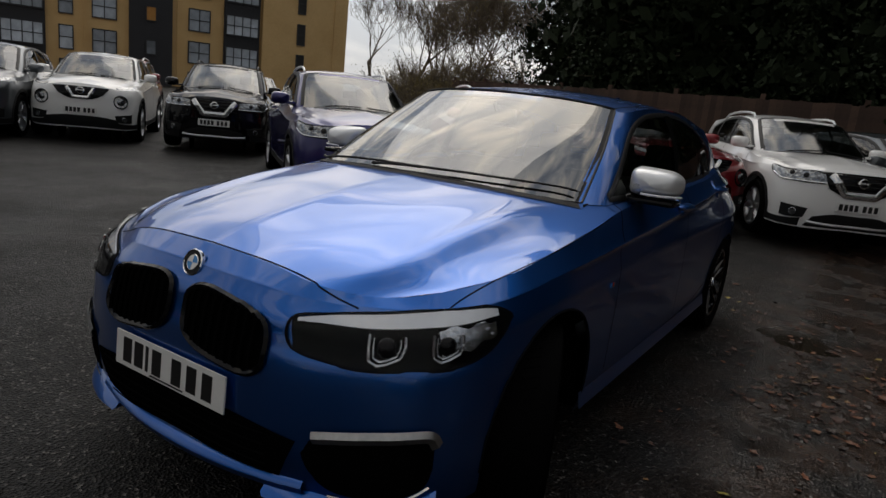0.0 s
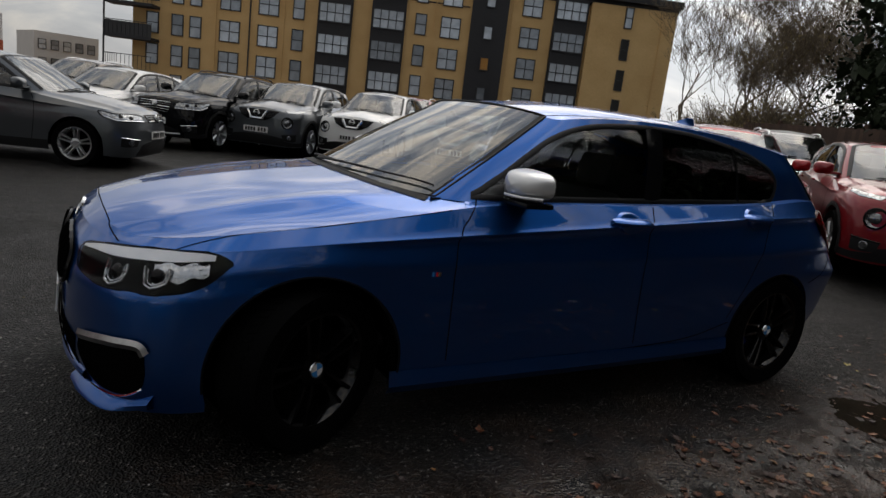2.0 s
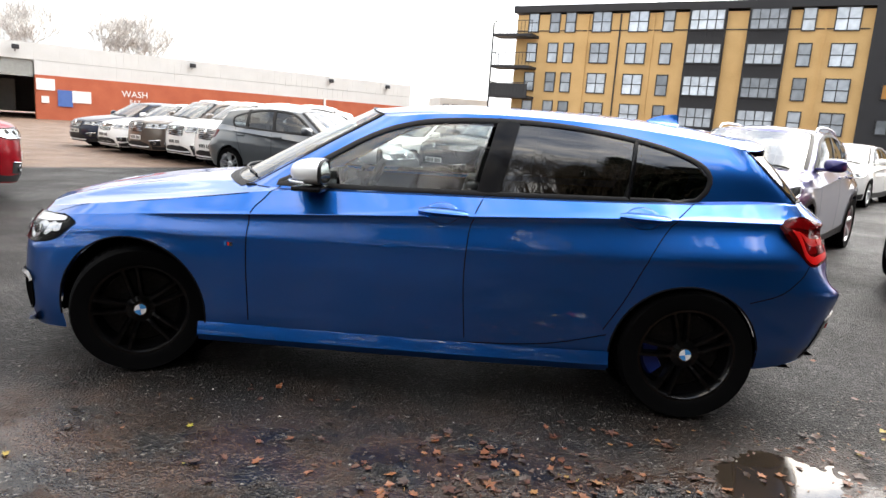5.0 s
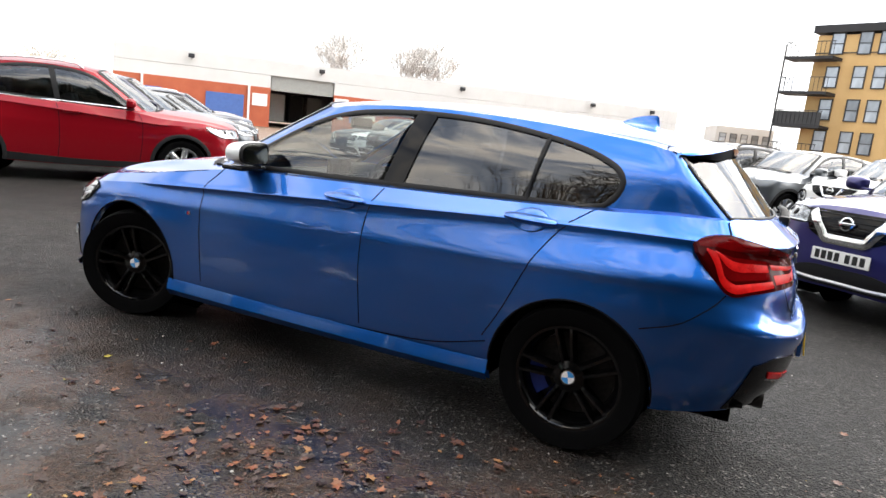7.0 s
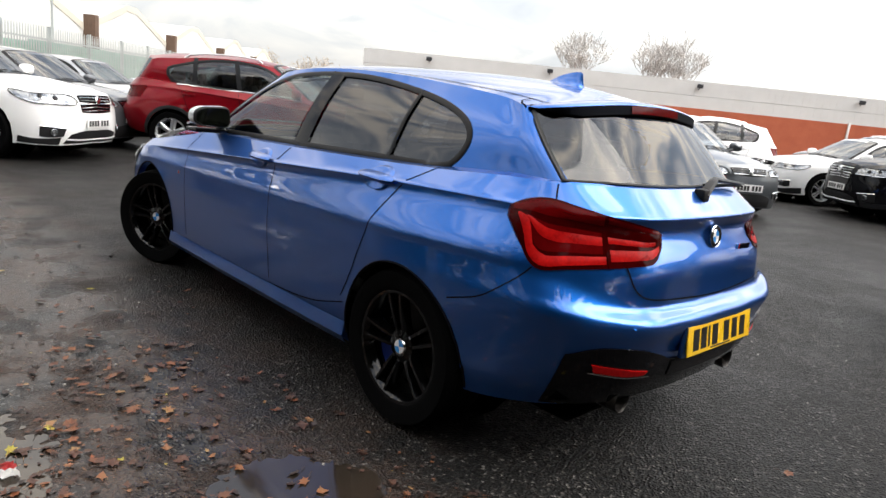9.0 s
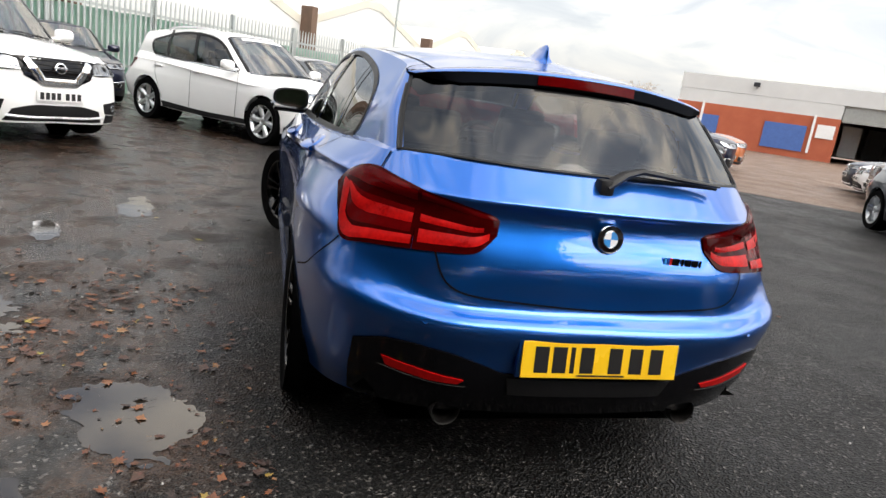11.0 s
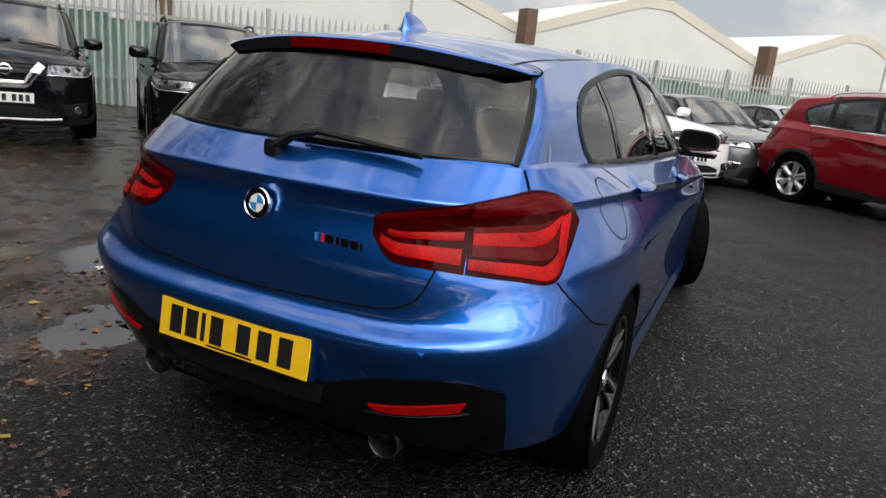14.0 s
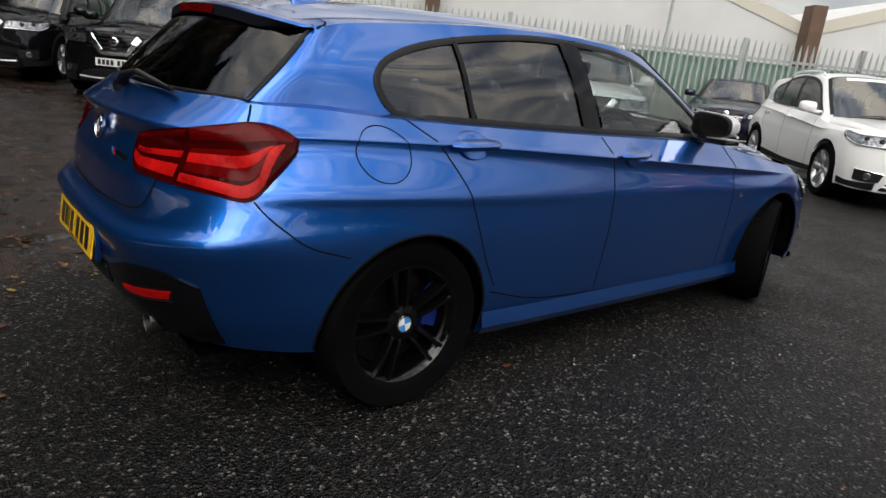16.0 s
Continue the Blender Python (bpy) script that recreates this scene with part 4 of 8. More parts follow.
def plate(car, p, nrm, mat, label):
    """A number plate with the unreadable row of characters as plain bars."""
    bm = bmesh.new()
    m = Matrix.Translation(p) @ Vector(nrm).to_track_quat("Z", "Y").to_matrix().to_4x4()
    box_into(bm, (0, 0, 0), (.52, .111, .006), .002)
    bmesh.ops.transform(bm, matrix=m, verts=bm.verts)
    pl = part("number_plate", bm, mat, car, label, smooth=False)
    for x, y, w, h in ((-.198, 0, .044, .079), (-.140, 0, .044, .079), (-.098, 0, .014, .079), (-.050, 0, .044, .079), (.045, 0, .044, .079), (.115, 0, .044, .079), (.185, 0, .044, .079), (0, -.047, .16, .005)):
        bm = bmesh.new()
        box_into(bm, (x, y, .0035), (w, h, .0015))
        bmesh.ops.transform(bm, matrix=m, verts=bm.verts)
        part("plate_bar", bm, INK, pl, smooth=False)
    return pl


def hero_details(car, sh):
    # ---- nose: two kidney grilles
    for s in (1, -1):
        ring_pts = []
        for k in range(28):
            a = 2 * math.pi * k / 28
            ca, sa = math.cos(a), math.sin(a)
            e = lambda v, n: math.copysign(abs(v) ** n, v)
            y = .200 + .165 * e(ca, .62)
            z = .634 + .100 * e(sa, .62) - .020 * (y - .20) / .165
            ring_pts.append(Vector((2.16, s * y, z)))
        kid = bmesh.new()
        cen = sum(ring_pts, Vector()) / 28
        inner = [[sh.on(cen.lerp(p, f), -.0 + .004)[0] for p in ring_pts] for f in (1.0, .66, .33)]
        c = kid.verts.new(sh.on(cen, .004)[0])
        vs = grid_into(kid, inner, closed=True)
        for i in range(28):
            kid.faces.new((c, vs[-1][i], vs[-1][(i + 1) % 28]))
        g = part("kidney_grille", kid, RECESS_SHADE, car, "gloss black kidney grille with upright bars")
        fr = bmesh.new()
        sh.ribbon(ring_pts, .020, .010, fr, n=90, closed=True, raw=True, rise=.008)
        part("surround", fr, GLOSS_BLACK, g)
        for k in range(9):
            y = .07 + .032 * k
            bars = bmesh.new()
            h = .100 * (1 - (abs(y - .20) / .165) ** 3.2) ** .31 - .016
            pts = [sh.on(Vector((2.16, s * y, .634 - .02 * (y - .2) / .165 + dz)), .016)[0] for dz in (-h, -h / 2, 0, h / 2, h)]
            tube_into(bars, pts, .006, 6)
            part("grille_bar", bars, RECESS_SHADE, g)
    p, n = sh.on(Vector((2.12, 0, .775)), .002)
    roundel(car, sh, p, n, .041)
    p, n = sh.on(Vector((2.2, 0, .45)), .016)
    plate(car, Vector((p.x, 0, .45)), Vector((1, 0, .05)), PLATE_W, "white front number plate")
    # lower intake, splitter and corner vents; near-black sheets paint the openings' shade
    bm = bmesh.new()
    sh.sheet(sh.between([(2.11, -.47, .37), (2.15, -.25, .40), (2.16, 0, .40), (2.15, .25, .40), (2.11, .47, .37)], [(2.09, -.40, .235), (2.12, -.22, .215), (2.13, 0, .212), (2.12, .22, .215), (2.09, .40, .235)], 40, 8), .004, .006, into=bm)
    intake = part("lower_intake", bm, RECESS_SHADE, car, "black mesh lower air intake")
    for k in range(5):
        bm = bmesh.new()
        z = .245 + .032 * k
        sh.ribbon([(2.12, -.38, z), (2.16, 0, z), (2.12, .38, z)], .007, .010, bm, n=40, rise=.004)
        part("intake_slat", bm, RECESS_SHADE, intake)
    bm = bmesh.new()
    lip = []
    for dx, dz in ((-.004, .238), (.016, .226), (.024, .208), (.016, .190), (-.03, .184)):
        half = [(2.135 + dx, 0, dz), (2.125 + dx, .20, dz + .002), (2.098 + dx, .36, dz + .006), (2.068 + dx, .48, dz + .012)]
        lip.append(smooth_line([(x, -y, z) for x, y, z in half[:0:-1]] + half, 40))
    grid_into(bm, lip)
    part("front_lip", bm, BLUE, car, "blue lip under the air intake")
    for s in (1, -1):
        bm = bmesh.new()
        sh.sheet(sh.between([(2.062, s * .475, .345), (2.045, s * .52, .405), (1.99, s * .68, .437), (1.935, s * .765, .442), (1.915, s * .79, .40)], [(2.055, s * .485, .315), (2.03, s * .55, .245), (1.97, s * .69, .238), (1.92, s * .765, .272), (1.912, s * .79, .33)], 28, 8), .004, .006, into=bm)
        vent = part("corner_vent", bm, RECESS_SHADE, car, "black corner air vent with grey blade")
        bm = bmesh.new()
        sh.ribbon([(2.052, s * .505, .400), (1.99, s * .68, .428), (1.93, s * .770, .434), (1.910, s * .793, .405)], .036, .010, bm, n=40, rise=.008)
        part("vent_blade", bm, STEEL, vent, "satin grey vent blade")
        bm = bmesh.new()
        sh.ribbon([(2.02, s * .54, .238), (1.96, s * .70, .24), (1.91, s * .775, .28)], .008, .012, bm, n=24, rise=.004)
        part("vent_edge", bm, CHROME, vent)
        # splitter flap
        bm = bmesh.new()
        inner = smooth_line([(2.10, s * .36, .205), (2.06, s * .50, .205), (1.985, s * .66, .215), (1.88, s * .79, .255)], 24)
        mid = smooth_line([(2.125, s * .36, .178), (2.095, s * .51, .174), (2.02, s * .675, .180), (1.905, s * .805, .225)], 24)
        tip = smooth_line([(2.13, s * .37, .168), (2.10, s * .515, .162), (2.025, s * .68, .167), (1.90, s * .80, .205)], 24)
        back = smooth_line([(2.07, s * .37, .172), (2.03, s * .50, .168), (1.96, s * .65, .172), (1.86, s * .77, .20)], 24)
        grid_into(bm, [inner, mid, tip, back])
        part("splitter", bm, BLUE, car)
    # ---- headlamps
    for s in (1, -1):
        top = [(1.655, s * .846, .735), (1.73, s * .835, .778), (1.83, s * .755, .772), (1.95, s * .635, .752), (2.03, s * .50, .722), (2.075, s * .405, .692)]
        bot = [(1.665, s * .85, .722), (1.74, s * .84, .655), (1.85, s * .785, .608), (1.95, s * .70, .597), (2.03, s * .585, .592), (2.085, s * .43, .618)]
        rows = sh.between(top, bot, 40, 14)
        lamp = part("headlamp", sh.sheet(rows, .003, .006), LENS_DARK, car, "slim dark headlamp with bright eyebrow strip")
        bm = bmesh.new()
        brow = []
        for q in (0, .33, .66, 1):
            brow.append([rows[0][i].lerp(rows[-1][i], .05 + q * (.10 + .22 * math.sin(math.pi * min(1.0, i / 39 * 1.05)) ** .6)) for i in range(4, 39)])
        sh.sheet(brow, .008, .004, into=bm)
        part("eyebrow_strip", bm, LAMP_WHITE, lamp, "white light strip")
        bm = bmesh.new()
        sh.sheet([[rows[0][i].lerp(rows[-1][i], f + .05 * math.sin(i * 1.3)) for i in range(5, 17)] for f in (.40, .52, .64, .76)], .005, .003, into=bm)
        part("lamp_reflector", bm, LAMP_CHROME, lamp, "silvered side reflector")
        for ux, r in ((.40, .042), (.63, .047)):
            p, n = sh.on(rows[8][int(ux * 39)], .006)
            m = Matrix.Translation(p) @ n.to_track_quat("Y", "Z").to_matrix().to_4x4()
            bm = bmesh.new()
            for rr, w in ((r, .0052), (r * .74, .003)):
                pts = [m @ Vector((x * rr, .004, z * rr)) for x, z in ((-1.0, .75), (-1.05, .1), (-.8, -.5), (-.1, -.85), (.45, -1.0), (.95, -.75), (1.0, -.1), (.98, .75))]
                tube_into(bm, resample(pts, 40), w, 6)
            part("lamp_ring", bm, LAMP_CHROME, lamp, "angular chrome light ring")
            bm = bmesh.new()
            lathe_into(bm, [(r * .62, .001), (r * .56, .006), (r * .3, .012), (.0005, .014)], 20, 0, m)
            part("projector_lens", bm, GLOSS_BLACK, lamp)
        for k, (ux, v, w, h) in enumerate(((.22, 5, .020, .007), (.20, 7, .016, .006), (.17, 9, .014, .007))):
            bm = bmesh.new()
            p, n = sh.on(rows[v][int(ux * 39)], .007)
            m = n.to_track_quat("Y", "Z").to_matrix()
            box_into(bm, p, (w, .006, h), .003, m)
            part("side_reflector", bm, LAMP_CHROME, lamp)
        bm = sh.sheet(rows, .015, .014)
        part("lamp_cover", bm, CLEAR, lamp, "clear lamp cover")
        bm = bmesh.new()
        loop = top + bot[::-1]
        sh.ribbon(loop, .009, .004, bm, n=110, closed=True)
        part("lamp_gap", bm, SEAM_SHADE, lamp)
    # ---- bonnet seams
    for s in (1, -1):
        bm = bmesh.new()
        sh.ribbon([(2.030, 0, .822), (2.022, s * .22, .810), (2.005, s * .38, .778), (1.995, s * .48, .752), (1.985, s * .55, .741)], .005, .0012, bm, n=40)
        sh.ribbon([(1.83, s * .745, .776), (1.77, s * .755, .797), (1.58, s * .78, .825), (1.345, s * .80, .855), (1.0, s * .81, .905), (.80, s * .805, .935)], .004, .0012, bm, n=50)
        part("bonnet_seam", bm, SEAM_SHADE, car)
        bm = bmesh.new()
        sh.ribbon([(.86, s * .69, .966), (.94, s * .58, .978), (1.02, s * .35, .99), (1.055, s * .1, 1.0), (1.06, 0, 1.0)], .045, .003, bm, n=40)
        part("cowl_panel", bm, PLASTIC, car, "black plastic scuttle panel")
    # ---- wipers on the windscreen
    for pts in ([(1.02, -.22, 1.0), (1.0, .10, 1.012), (.93, .40, 1.0), (.80, .64, .985)], [(.90, -.62, .980), (.970, -.40, 1.000), (1.005, -.10, 1.010), (1.000, .10, 1.014)]):
        bm = bmesh.new()
        q = smooth_line(pts, 24)
        tube_into(bm, [sh.on(p, .020)[0] for p in q], [.0065 - .002 * i / 23 for i in range(24)], 6)
        part("wiper", bm, TRIM, car, "black windscreen wiper")
    # ---- doors: seams, handles, sill
    for s in (1, -1):
        seams = {
            "front_door_seam": [(.655, .745, .985), (.72, .845, .93), (.765, .862, .875), (.785, .867, .78), (.79, .868, .62), (.778, .856, .315)],
            "middle_door_seam": [(-.335, .765, .995), (-.29, .845, .90), (-.27, .865, .82), (-.262, .868, .60), (-.285, .857, .315)],
            "rear_door_seam": [(-1.335, .72, 1.03), (-1.25, .80, .96), (-1.19, .845, .90), (-1.115, .872, .77), (-1.02, .876, .56), (-.94, .866, .415)],
            "sill_seam": [(1.03, .858, .272), (.58, .856, .277), (.03, .856, .285), (-.40, .858, .298), (-.70, .86, .325), (-.96, .866, .392)],
            "bumper_seam": [(-1.60, .868, .60), (-1.74, .845, .645), (-1.84, .80, .72), (-1.885, .775, .775)],
        }
        for nm, line in seams.items():
            bm = bmesh.new()
            sh.ribbon([(q[0], s * q[1], q[2]) for q in line], .0055, .0012, bm, n=50)
            part(nm, bm, SEAM_SHADE, car)
        bm = bmesh.new()
        sh.ribbon([(q[0], s * q[1], q[2] - .006) for q in seams["sill_seam"]], .005, .002, bm, n=50)
        part("sill_edge", bm, BLUE, car)
        # side skirt blade
        bm = bmesh.new()
        rows = []
        for yy, zz in ((.857, .288), (.861, .270), (.869, .225), (.846, .190)):
            rows.append([Vector((x, s * (yy + .006 * k), zz + .012 * k)) for x, k in ((1.03, 0), (.6, 0), (.1, .1), (-.4, .5), (-.75, 1.0), (-.98, 1.6))])
        grid_into(bm, rows)
        part("side_skirt", bm, BLUE, car)
        for hx, hz in ((-.145, .915), (-1.085, .955)):
            a = side_of(sh, hx, hz, s)
            bm = bmesh.new()
            rows = []
            for i in range(11):
                u = -1 + 2 * i / 10
                bulge = .022 + .024 * (1 - u ** 4)
                hw = .017 * (1 - .45 * u ** 4)
                x = hx - u * .118
                base = side_of(sh, x, hz - .002 * u, s)
                rows.append([base + Vector((0, s * (bulge * math.cos(t * 1.25) * (1 if abs(t) < 1 else .35)), hw * t * 1.15)) for t in (-1.15, -.8, -.4, 0, .4, .8, 1.15)])
            grid_into(bm, rows)
            h = part("door_handle", bm, BLUE, car, "body-coloured pull handle")
            bm = bmesh.new()
            cup = []
            for f, off in ((1.10, -.002), (1.0, .011), (.93, .012), (.6, .004), (.3, .0015), (.02, .001)):
                cup.append([side_of(sh, hx + .006 + .078 * f * math.cos(q * math.pi / 14), hz - .004 + .046 * f * math.sin(q * math.pi / 14), s) + Vector((0, s * off, 0)) for q in range(28)])
            grid_into(bm, cup, closed=True)
            part("handle_cup", bm, BLUE, h)
        # fender badge
        c = side_of(sh, .873, .69, s) + Vector((0, s * .003, 0))
        bm = bmesh.new()
        for k, dx in enumerate((.018, .010, .002, -.010)):
            box_into(bm, c + Vector((dx, 0, 0)), (.007 if k < 3 else .014, .004, .018), mat=k)
        part("fender_badge", bm, [BADGE_BLUE, BADGE_NAVY, BADGE_RED, CHROME], car, "small tricolour badge", smooth=False)
    # fuel flap on the right rear wing
    bm = bmesh.new()
    pts = [side_of(sh, -1.458 + .100 * math.cos(a), .92 + .086 * math.sin(a), -1) for a in [2 * math.pi * k / 28 for k in range(28)]]
    sh.ribbon(pts, .0035, .0014, bm, n=90, closed=True, raw=True)
    part("fuel_flap_seam", bm, SEAM_SHADE, car)
    # ---- door mirrors
    for s in (1, -1):
        mir = new("door_mirror")
        mir.parent = car
        mir["label"] = "satin silver door mirror on a black foot"
        c = Vector((.43, s * .868, 1.055))
        def face(k, dx):
            e = lambda v, n: math.copysign(abs(v) ** n, v)
            return [c + Vector((dx * .78, s * (.102 * k * e(math.cos(a), .52) - .004), (.060 if math.sin(a) > 0 else .050) * k * e(math.sin(a), .60) * (1 - .20 * math.cos(a)) + .004)) for a in [2 * math.pi * q / 36 for q in range(36)]]
        bm = bmesh.new()
        grid_into(bm, [face(1.05, .002), face(1.07, .035), face(1.02, .090), face(.90, .136), face(.70, .164), face(.40, .182), face(.02, .187)], closed=True)
        part("mirror_cap", bm, SATIN, mir, "satin silver mirror cap")
        bm = bmesh.new()
        grid_into(bm, [face(.98, .03), face(1.03, .0), face(1.0, -.012), face(.92, -.016), face(.90, -.008)], closed=True)
        part("mirror_rim", bm, TRIM, mir)
        bm = bmesh.new()
        grid_into(bm, [face(.91, -.006), face(.5, -.007), face(.01, -.0072)], closed=True)
        for v in bm.verts:
            v.co.x += .10 * (v.co.z - c.z) + .07 * s * (v.co.y - c.y)
        part("mirror_glass", bm, CHROME, mir, "mirror glass")
        bm = bmesh.new()
        box_into(bm, c + Vector((.055, s * .0, -.068)), (.14, .19, .024), .011)
        tube_into(bm, [c + Vector((.03, -s * .06, -.06)), c + Vector((.07, -s * .10, -.060)), c + Vector((.09, -s * .13, -.075))], .026, 8, flat=.6)
        part("mirror_foot", bm, GLOSS_BLACK, mir)
        bm = bmesh.new()
        tube_into(bm, [c + Vector((.150 - .09 * abs(t) ** 3, s * t * .11, -.036)) for t in (-.3, 0, .3, .6, .85, 1)], .006, 6)
        part("indicator", bm, LAMP_WHITE, mir)
    # ---- tail: lamps, hatch seams, badge
    def lens(rows, d, bulge, lift=0.0, thick=.02):
        """A lamp lens that swells out along d and covers the skin under it."""
        d = Vector(d).normalized()
        bm = bmesh.new()
        out, back = [], []
        nv, nu = len(rows), len(rows[0])
        for j, r in enumerate(rows):
            v = j / (nv - 1)
            o = []
            for i, p in enumerate(r):
                u = i / (nu - 1)
                swell = bulge * (4 * v * (1 - v)) ** .5 * min(1.0, 6 * min(u, 1 - u) + .25)
                hit = sh.tree.ray_cast(p + d * .12, -d, .24)[0]
                o.append(p + d * (max(swell, (hit - p).dot(d) + .005 if hit else swell) + lift))
            out.append(o)
            back.append([p - d * thick for p in o])
        grid_into(bm, out)
        rim = [(0, i) for i in range(nu)] + [(j, nu - 1) for j in range(1, nv)] + [(nv - 1, i) for i in range(nu - 2, -1, -1)] + [(j, 0) for j in range(nv - 2, 0, -1)]
        grid_into(bm, [[out[j][i] for j, i in rim], [back[j][i] for j, i in rim]], closed=True)
        return bm, out

    def strip(rows, v0, v1, u0, u1, d, lift):
        """Part of a lens between shares v0..v1 down and u0..u1 along, as lists of (u, v0, v1)."""
        nv, nu = len(rows), len(rows[0])

        def at(u, v):
            a, b = u * (nu - 1), v * (nv - 1)
            i, j = min(nu - 2, int(a)), min(nv - 2, int(b))
            return rows[j][i].lerp(rows[j][i + 1], a - i).lerp(rows[j + 1][i].lerp(rows[j + 1][i + 1], a - i), b - j)
        us = [u0 + (u1 - u0) * k / 20 for k in range(21)]
        f = lambda tab, u: next(a[1] + (b[1] - a[1]) * (u - a[0]) / (b[0] - a[0]) for a, b in zip(tab, tab[1:]) if u <= b[0] + 1e-6)
        bm = bmesh.new()
        dd = Vector(d).normalized()
        grid_into(bm, [[at(u, f(v0, u) + (f(v1, u) - f(v0, u)) * q) + dd * (lift + .0012 * (1 - (2 * q - 1) ** 2)) for u in us] for q in (0, .25, .5, .75, 1)])
        return bm

    for s in (1, -1):
        top = [(-1.742, s * .752, .962), (-1.80, s * .722, .990), (-1.86, s * .683, 1.0), (-1.93, s * .635, .985), (-2.0, s * .572, .966)]
        bot = [(-1.765, s * .785, .925), (-1.83, s * .785, .845), (-1.885, s * .768, .776), (-1.94, s * .68, .782), (-2.01, s * .563, .792)]
        rows = sh.between(top, bot, 28, 20)
        d = (-.84, s * .53, .05)
        bm, out = lens(rows, d, .012)
        lamp = part("tail_lamp", bm, RED_DARK, car, "smoked red tail lamp with bright L-shaped light guide")
        # a deep red upper band, then two nested bent guides round a dark pocket
        for v0, v1, u0, u1, bright in (([(0, .03), (1, .03)], [(0, .30), (.3, .26), (1, .22)], .03, .99, 0),
                                       ([(.20, .36), (.5, .36), (1, .36)], [(.20, .50), (.40, .74), (1, .74)], .20, .97, 0),
                                       ([(.10, .36), (.24, .40), (.36, .74), (.5, .80), (1, .78)], [(.10, .46), (.16, .62), (.30, .93), (.5, .95), (1, .92)], .10, .99, 1),
                                       ([(.22, .36), (.36, .40), (.58, .44), (1, .44)], [(.22, .42), (.36, .54), (.58, .60), (1, .59)], .22, .97, 1)):
            bm = strip(out, v0, v1, u0, u1, d, .0026 if bright else .0006)
            part("light_guide" if bright else "upper_lens", bm, RED_LIT if bright else RED_LENS, lamp, "bright red light guide" if bright else "")
        top2 = [(-1.998, s * .574, .966), (-2.05, s * .47, .943), (-2.085, s * .372, .920), (-2.092, s * .345, .905)]
        bot2 = [(-2.008, s * .566, .792), (-2.07, s * .47, .801), (-2.10, s * .40, .812), (-2.105, s * .352, .862)]
        rows2 = sh.between(top2, bot2, 20, 14)
        d2 = (-.90, s * .42, .05)
        bm, out2 = lens(rows2, d2, .012)
        lamp2 = part("tail_lamp", bm, RED_DARK, car, "inner tail lamp on the hatch")
        for v0, v1, u1 in (([(0, .66), (1, .62)], [(0, .88), (1, .84)], .88), ([(0, .42), (1, .42)], [(0, .54), (1, .54)], .80), ([(0, .04), (1, .04)], [(0, .16), (1, .16)], .95)):
            bright = v0[0][1] > .1
            bm = strip(out2, v0, v1, .05, u1, d2, .0008)
            part("light_guide" if bright else "upper_lens", bm, RED_LIT if bright else RED_LENS, lamp2, "bright red light guide" if bright else "")
        for line, w in (([(-1.845, s * .640, 1.045), (-1.862, s * .665, 1.02), (-1.868, s * .672, 1.002)], .006),
                        ([(-1.565, s * .50, 1.345), (-1.555, s * .545, 1.33), (-1.575, s * .568, 1.312), (-1.60, s * .574, 1.292)], .006)):
            bm = bmesh.new()
            sh.ribbon(line, w, .003, bm, n=50, soften=12)
            part("hatch_seam", bm, SEAM_SHADE, car)
    half = [(-2.035, .525, .80), (-2.10, .512, .755), (-2.12, .495, .722), (-2.135, .46, .698), (-2.16, .38, .684), (-2.18, .20, .674)]
    bm = bmesh.new()
    line = []
    for q in resample(cr([Vector(p) for p in half + [(-2.185, 0, .667)] + [(x, -y, z) for x, y, z in half[::-1]]], 12), 90):
        hit = sh.tree.ray_cast(Vector((-3, q.y, q.z)), Vector((1, 0, 0)))[0]
        line.append(hit if hit else q)
    sh.ribbon(line, .006, .003, bm, n=120, raw=True, soften=8)
    part("hatch_seam", bm, SEAM_SHADE, car)
    p, n = sh.on(Vector((-2.2, 0, .885)), .002)
    roundel(car, sh, Vector((p.x, 0, .885)), Vector((-1, 0, .12)), .044)
    badge = None
    x0 = -.205
    for dy, w, mt in ((0, .008, BADGE_BLUE), (-.010, .008, BADGE_NAVY), (-.020, .008, BADGE_RED), (-.040, .026, GLOSS_BLACK), (-.066, .008, GLOSS_BLACK), (-.086, .022, GLOSS_BLACK), (-.113, .022, GLOSS_BLACK), (-.135, .007, GLOSS_BLACK)):
        bm = bmesh.new()
        p, n = sh.on(Vector((-2.2, x0 + dy, .862)), .003)
        box_into(bm, p, (.004, w, .022))
        ob = part("badge_bar" if badge else "model_badge", bm, mt, badge or car, "" if badge else "tricolour stripe and dark model badge", smooth=False)
        badge = badge or ob
    # spoiler with high brake lamp, roof fin
    tail = [Vector(p) for p in GLASS_R[10:]]
    edge = [Vector((p.x, -p.y, p.z)) for p in tail[:-1]] + tail[::-1]
    edge = resample(cr(edge, 10), 41)
    reach = [max(.18, min(1.0, (.565 - abs(p.y)) / .07)) for p in edge]

    turn = [radians(52) * max(0.0, (abs(p.y) - .28) / .28) ** 1.5 for p in edge]
    outward = [Vector((-math.cos(a), math.copysign(math.sin(a), p.y), 0)) for a, p in zip(turn, edge)]

    tall = [max(.1, min(1.0, (.575 - abs(p.y)) / .16)) for p in edge]

    def run(dx, dz, full=False):
        return [p + n * ((.022 + (dx - .022) * h) if full else dx * r) + Vector((0, 0, dz * h if full else dz)) for p, r, n, h in zip(edge, reach, outward, tall)]
    bm = bmesh.new()
    grid_into(bm, [run(-.03, .0035), run(0, .001), run(.03, -.002), run(.05, -.006), run(.057, -.013)])
    sp = part("roof_spoiler", bm, BLUE, car, "blue roof spoiler")
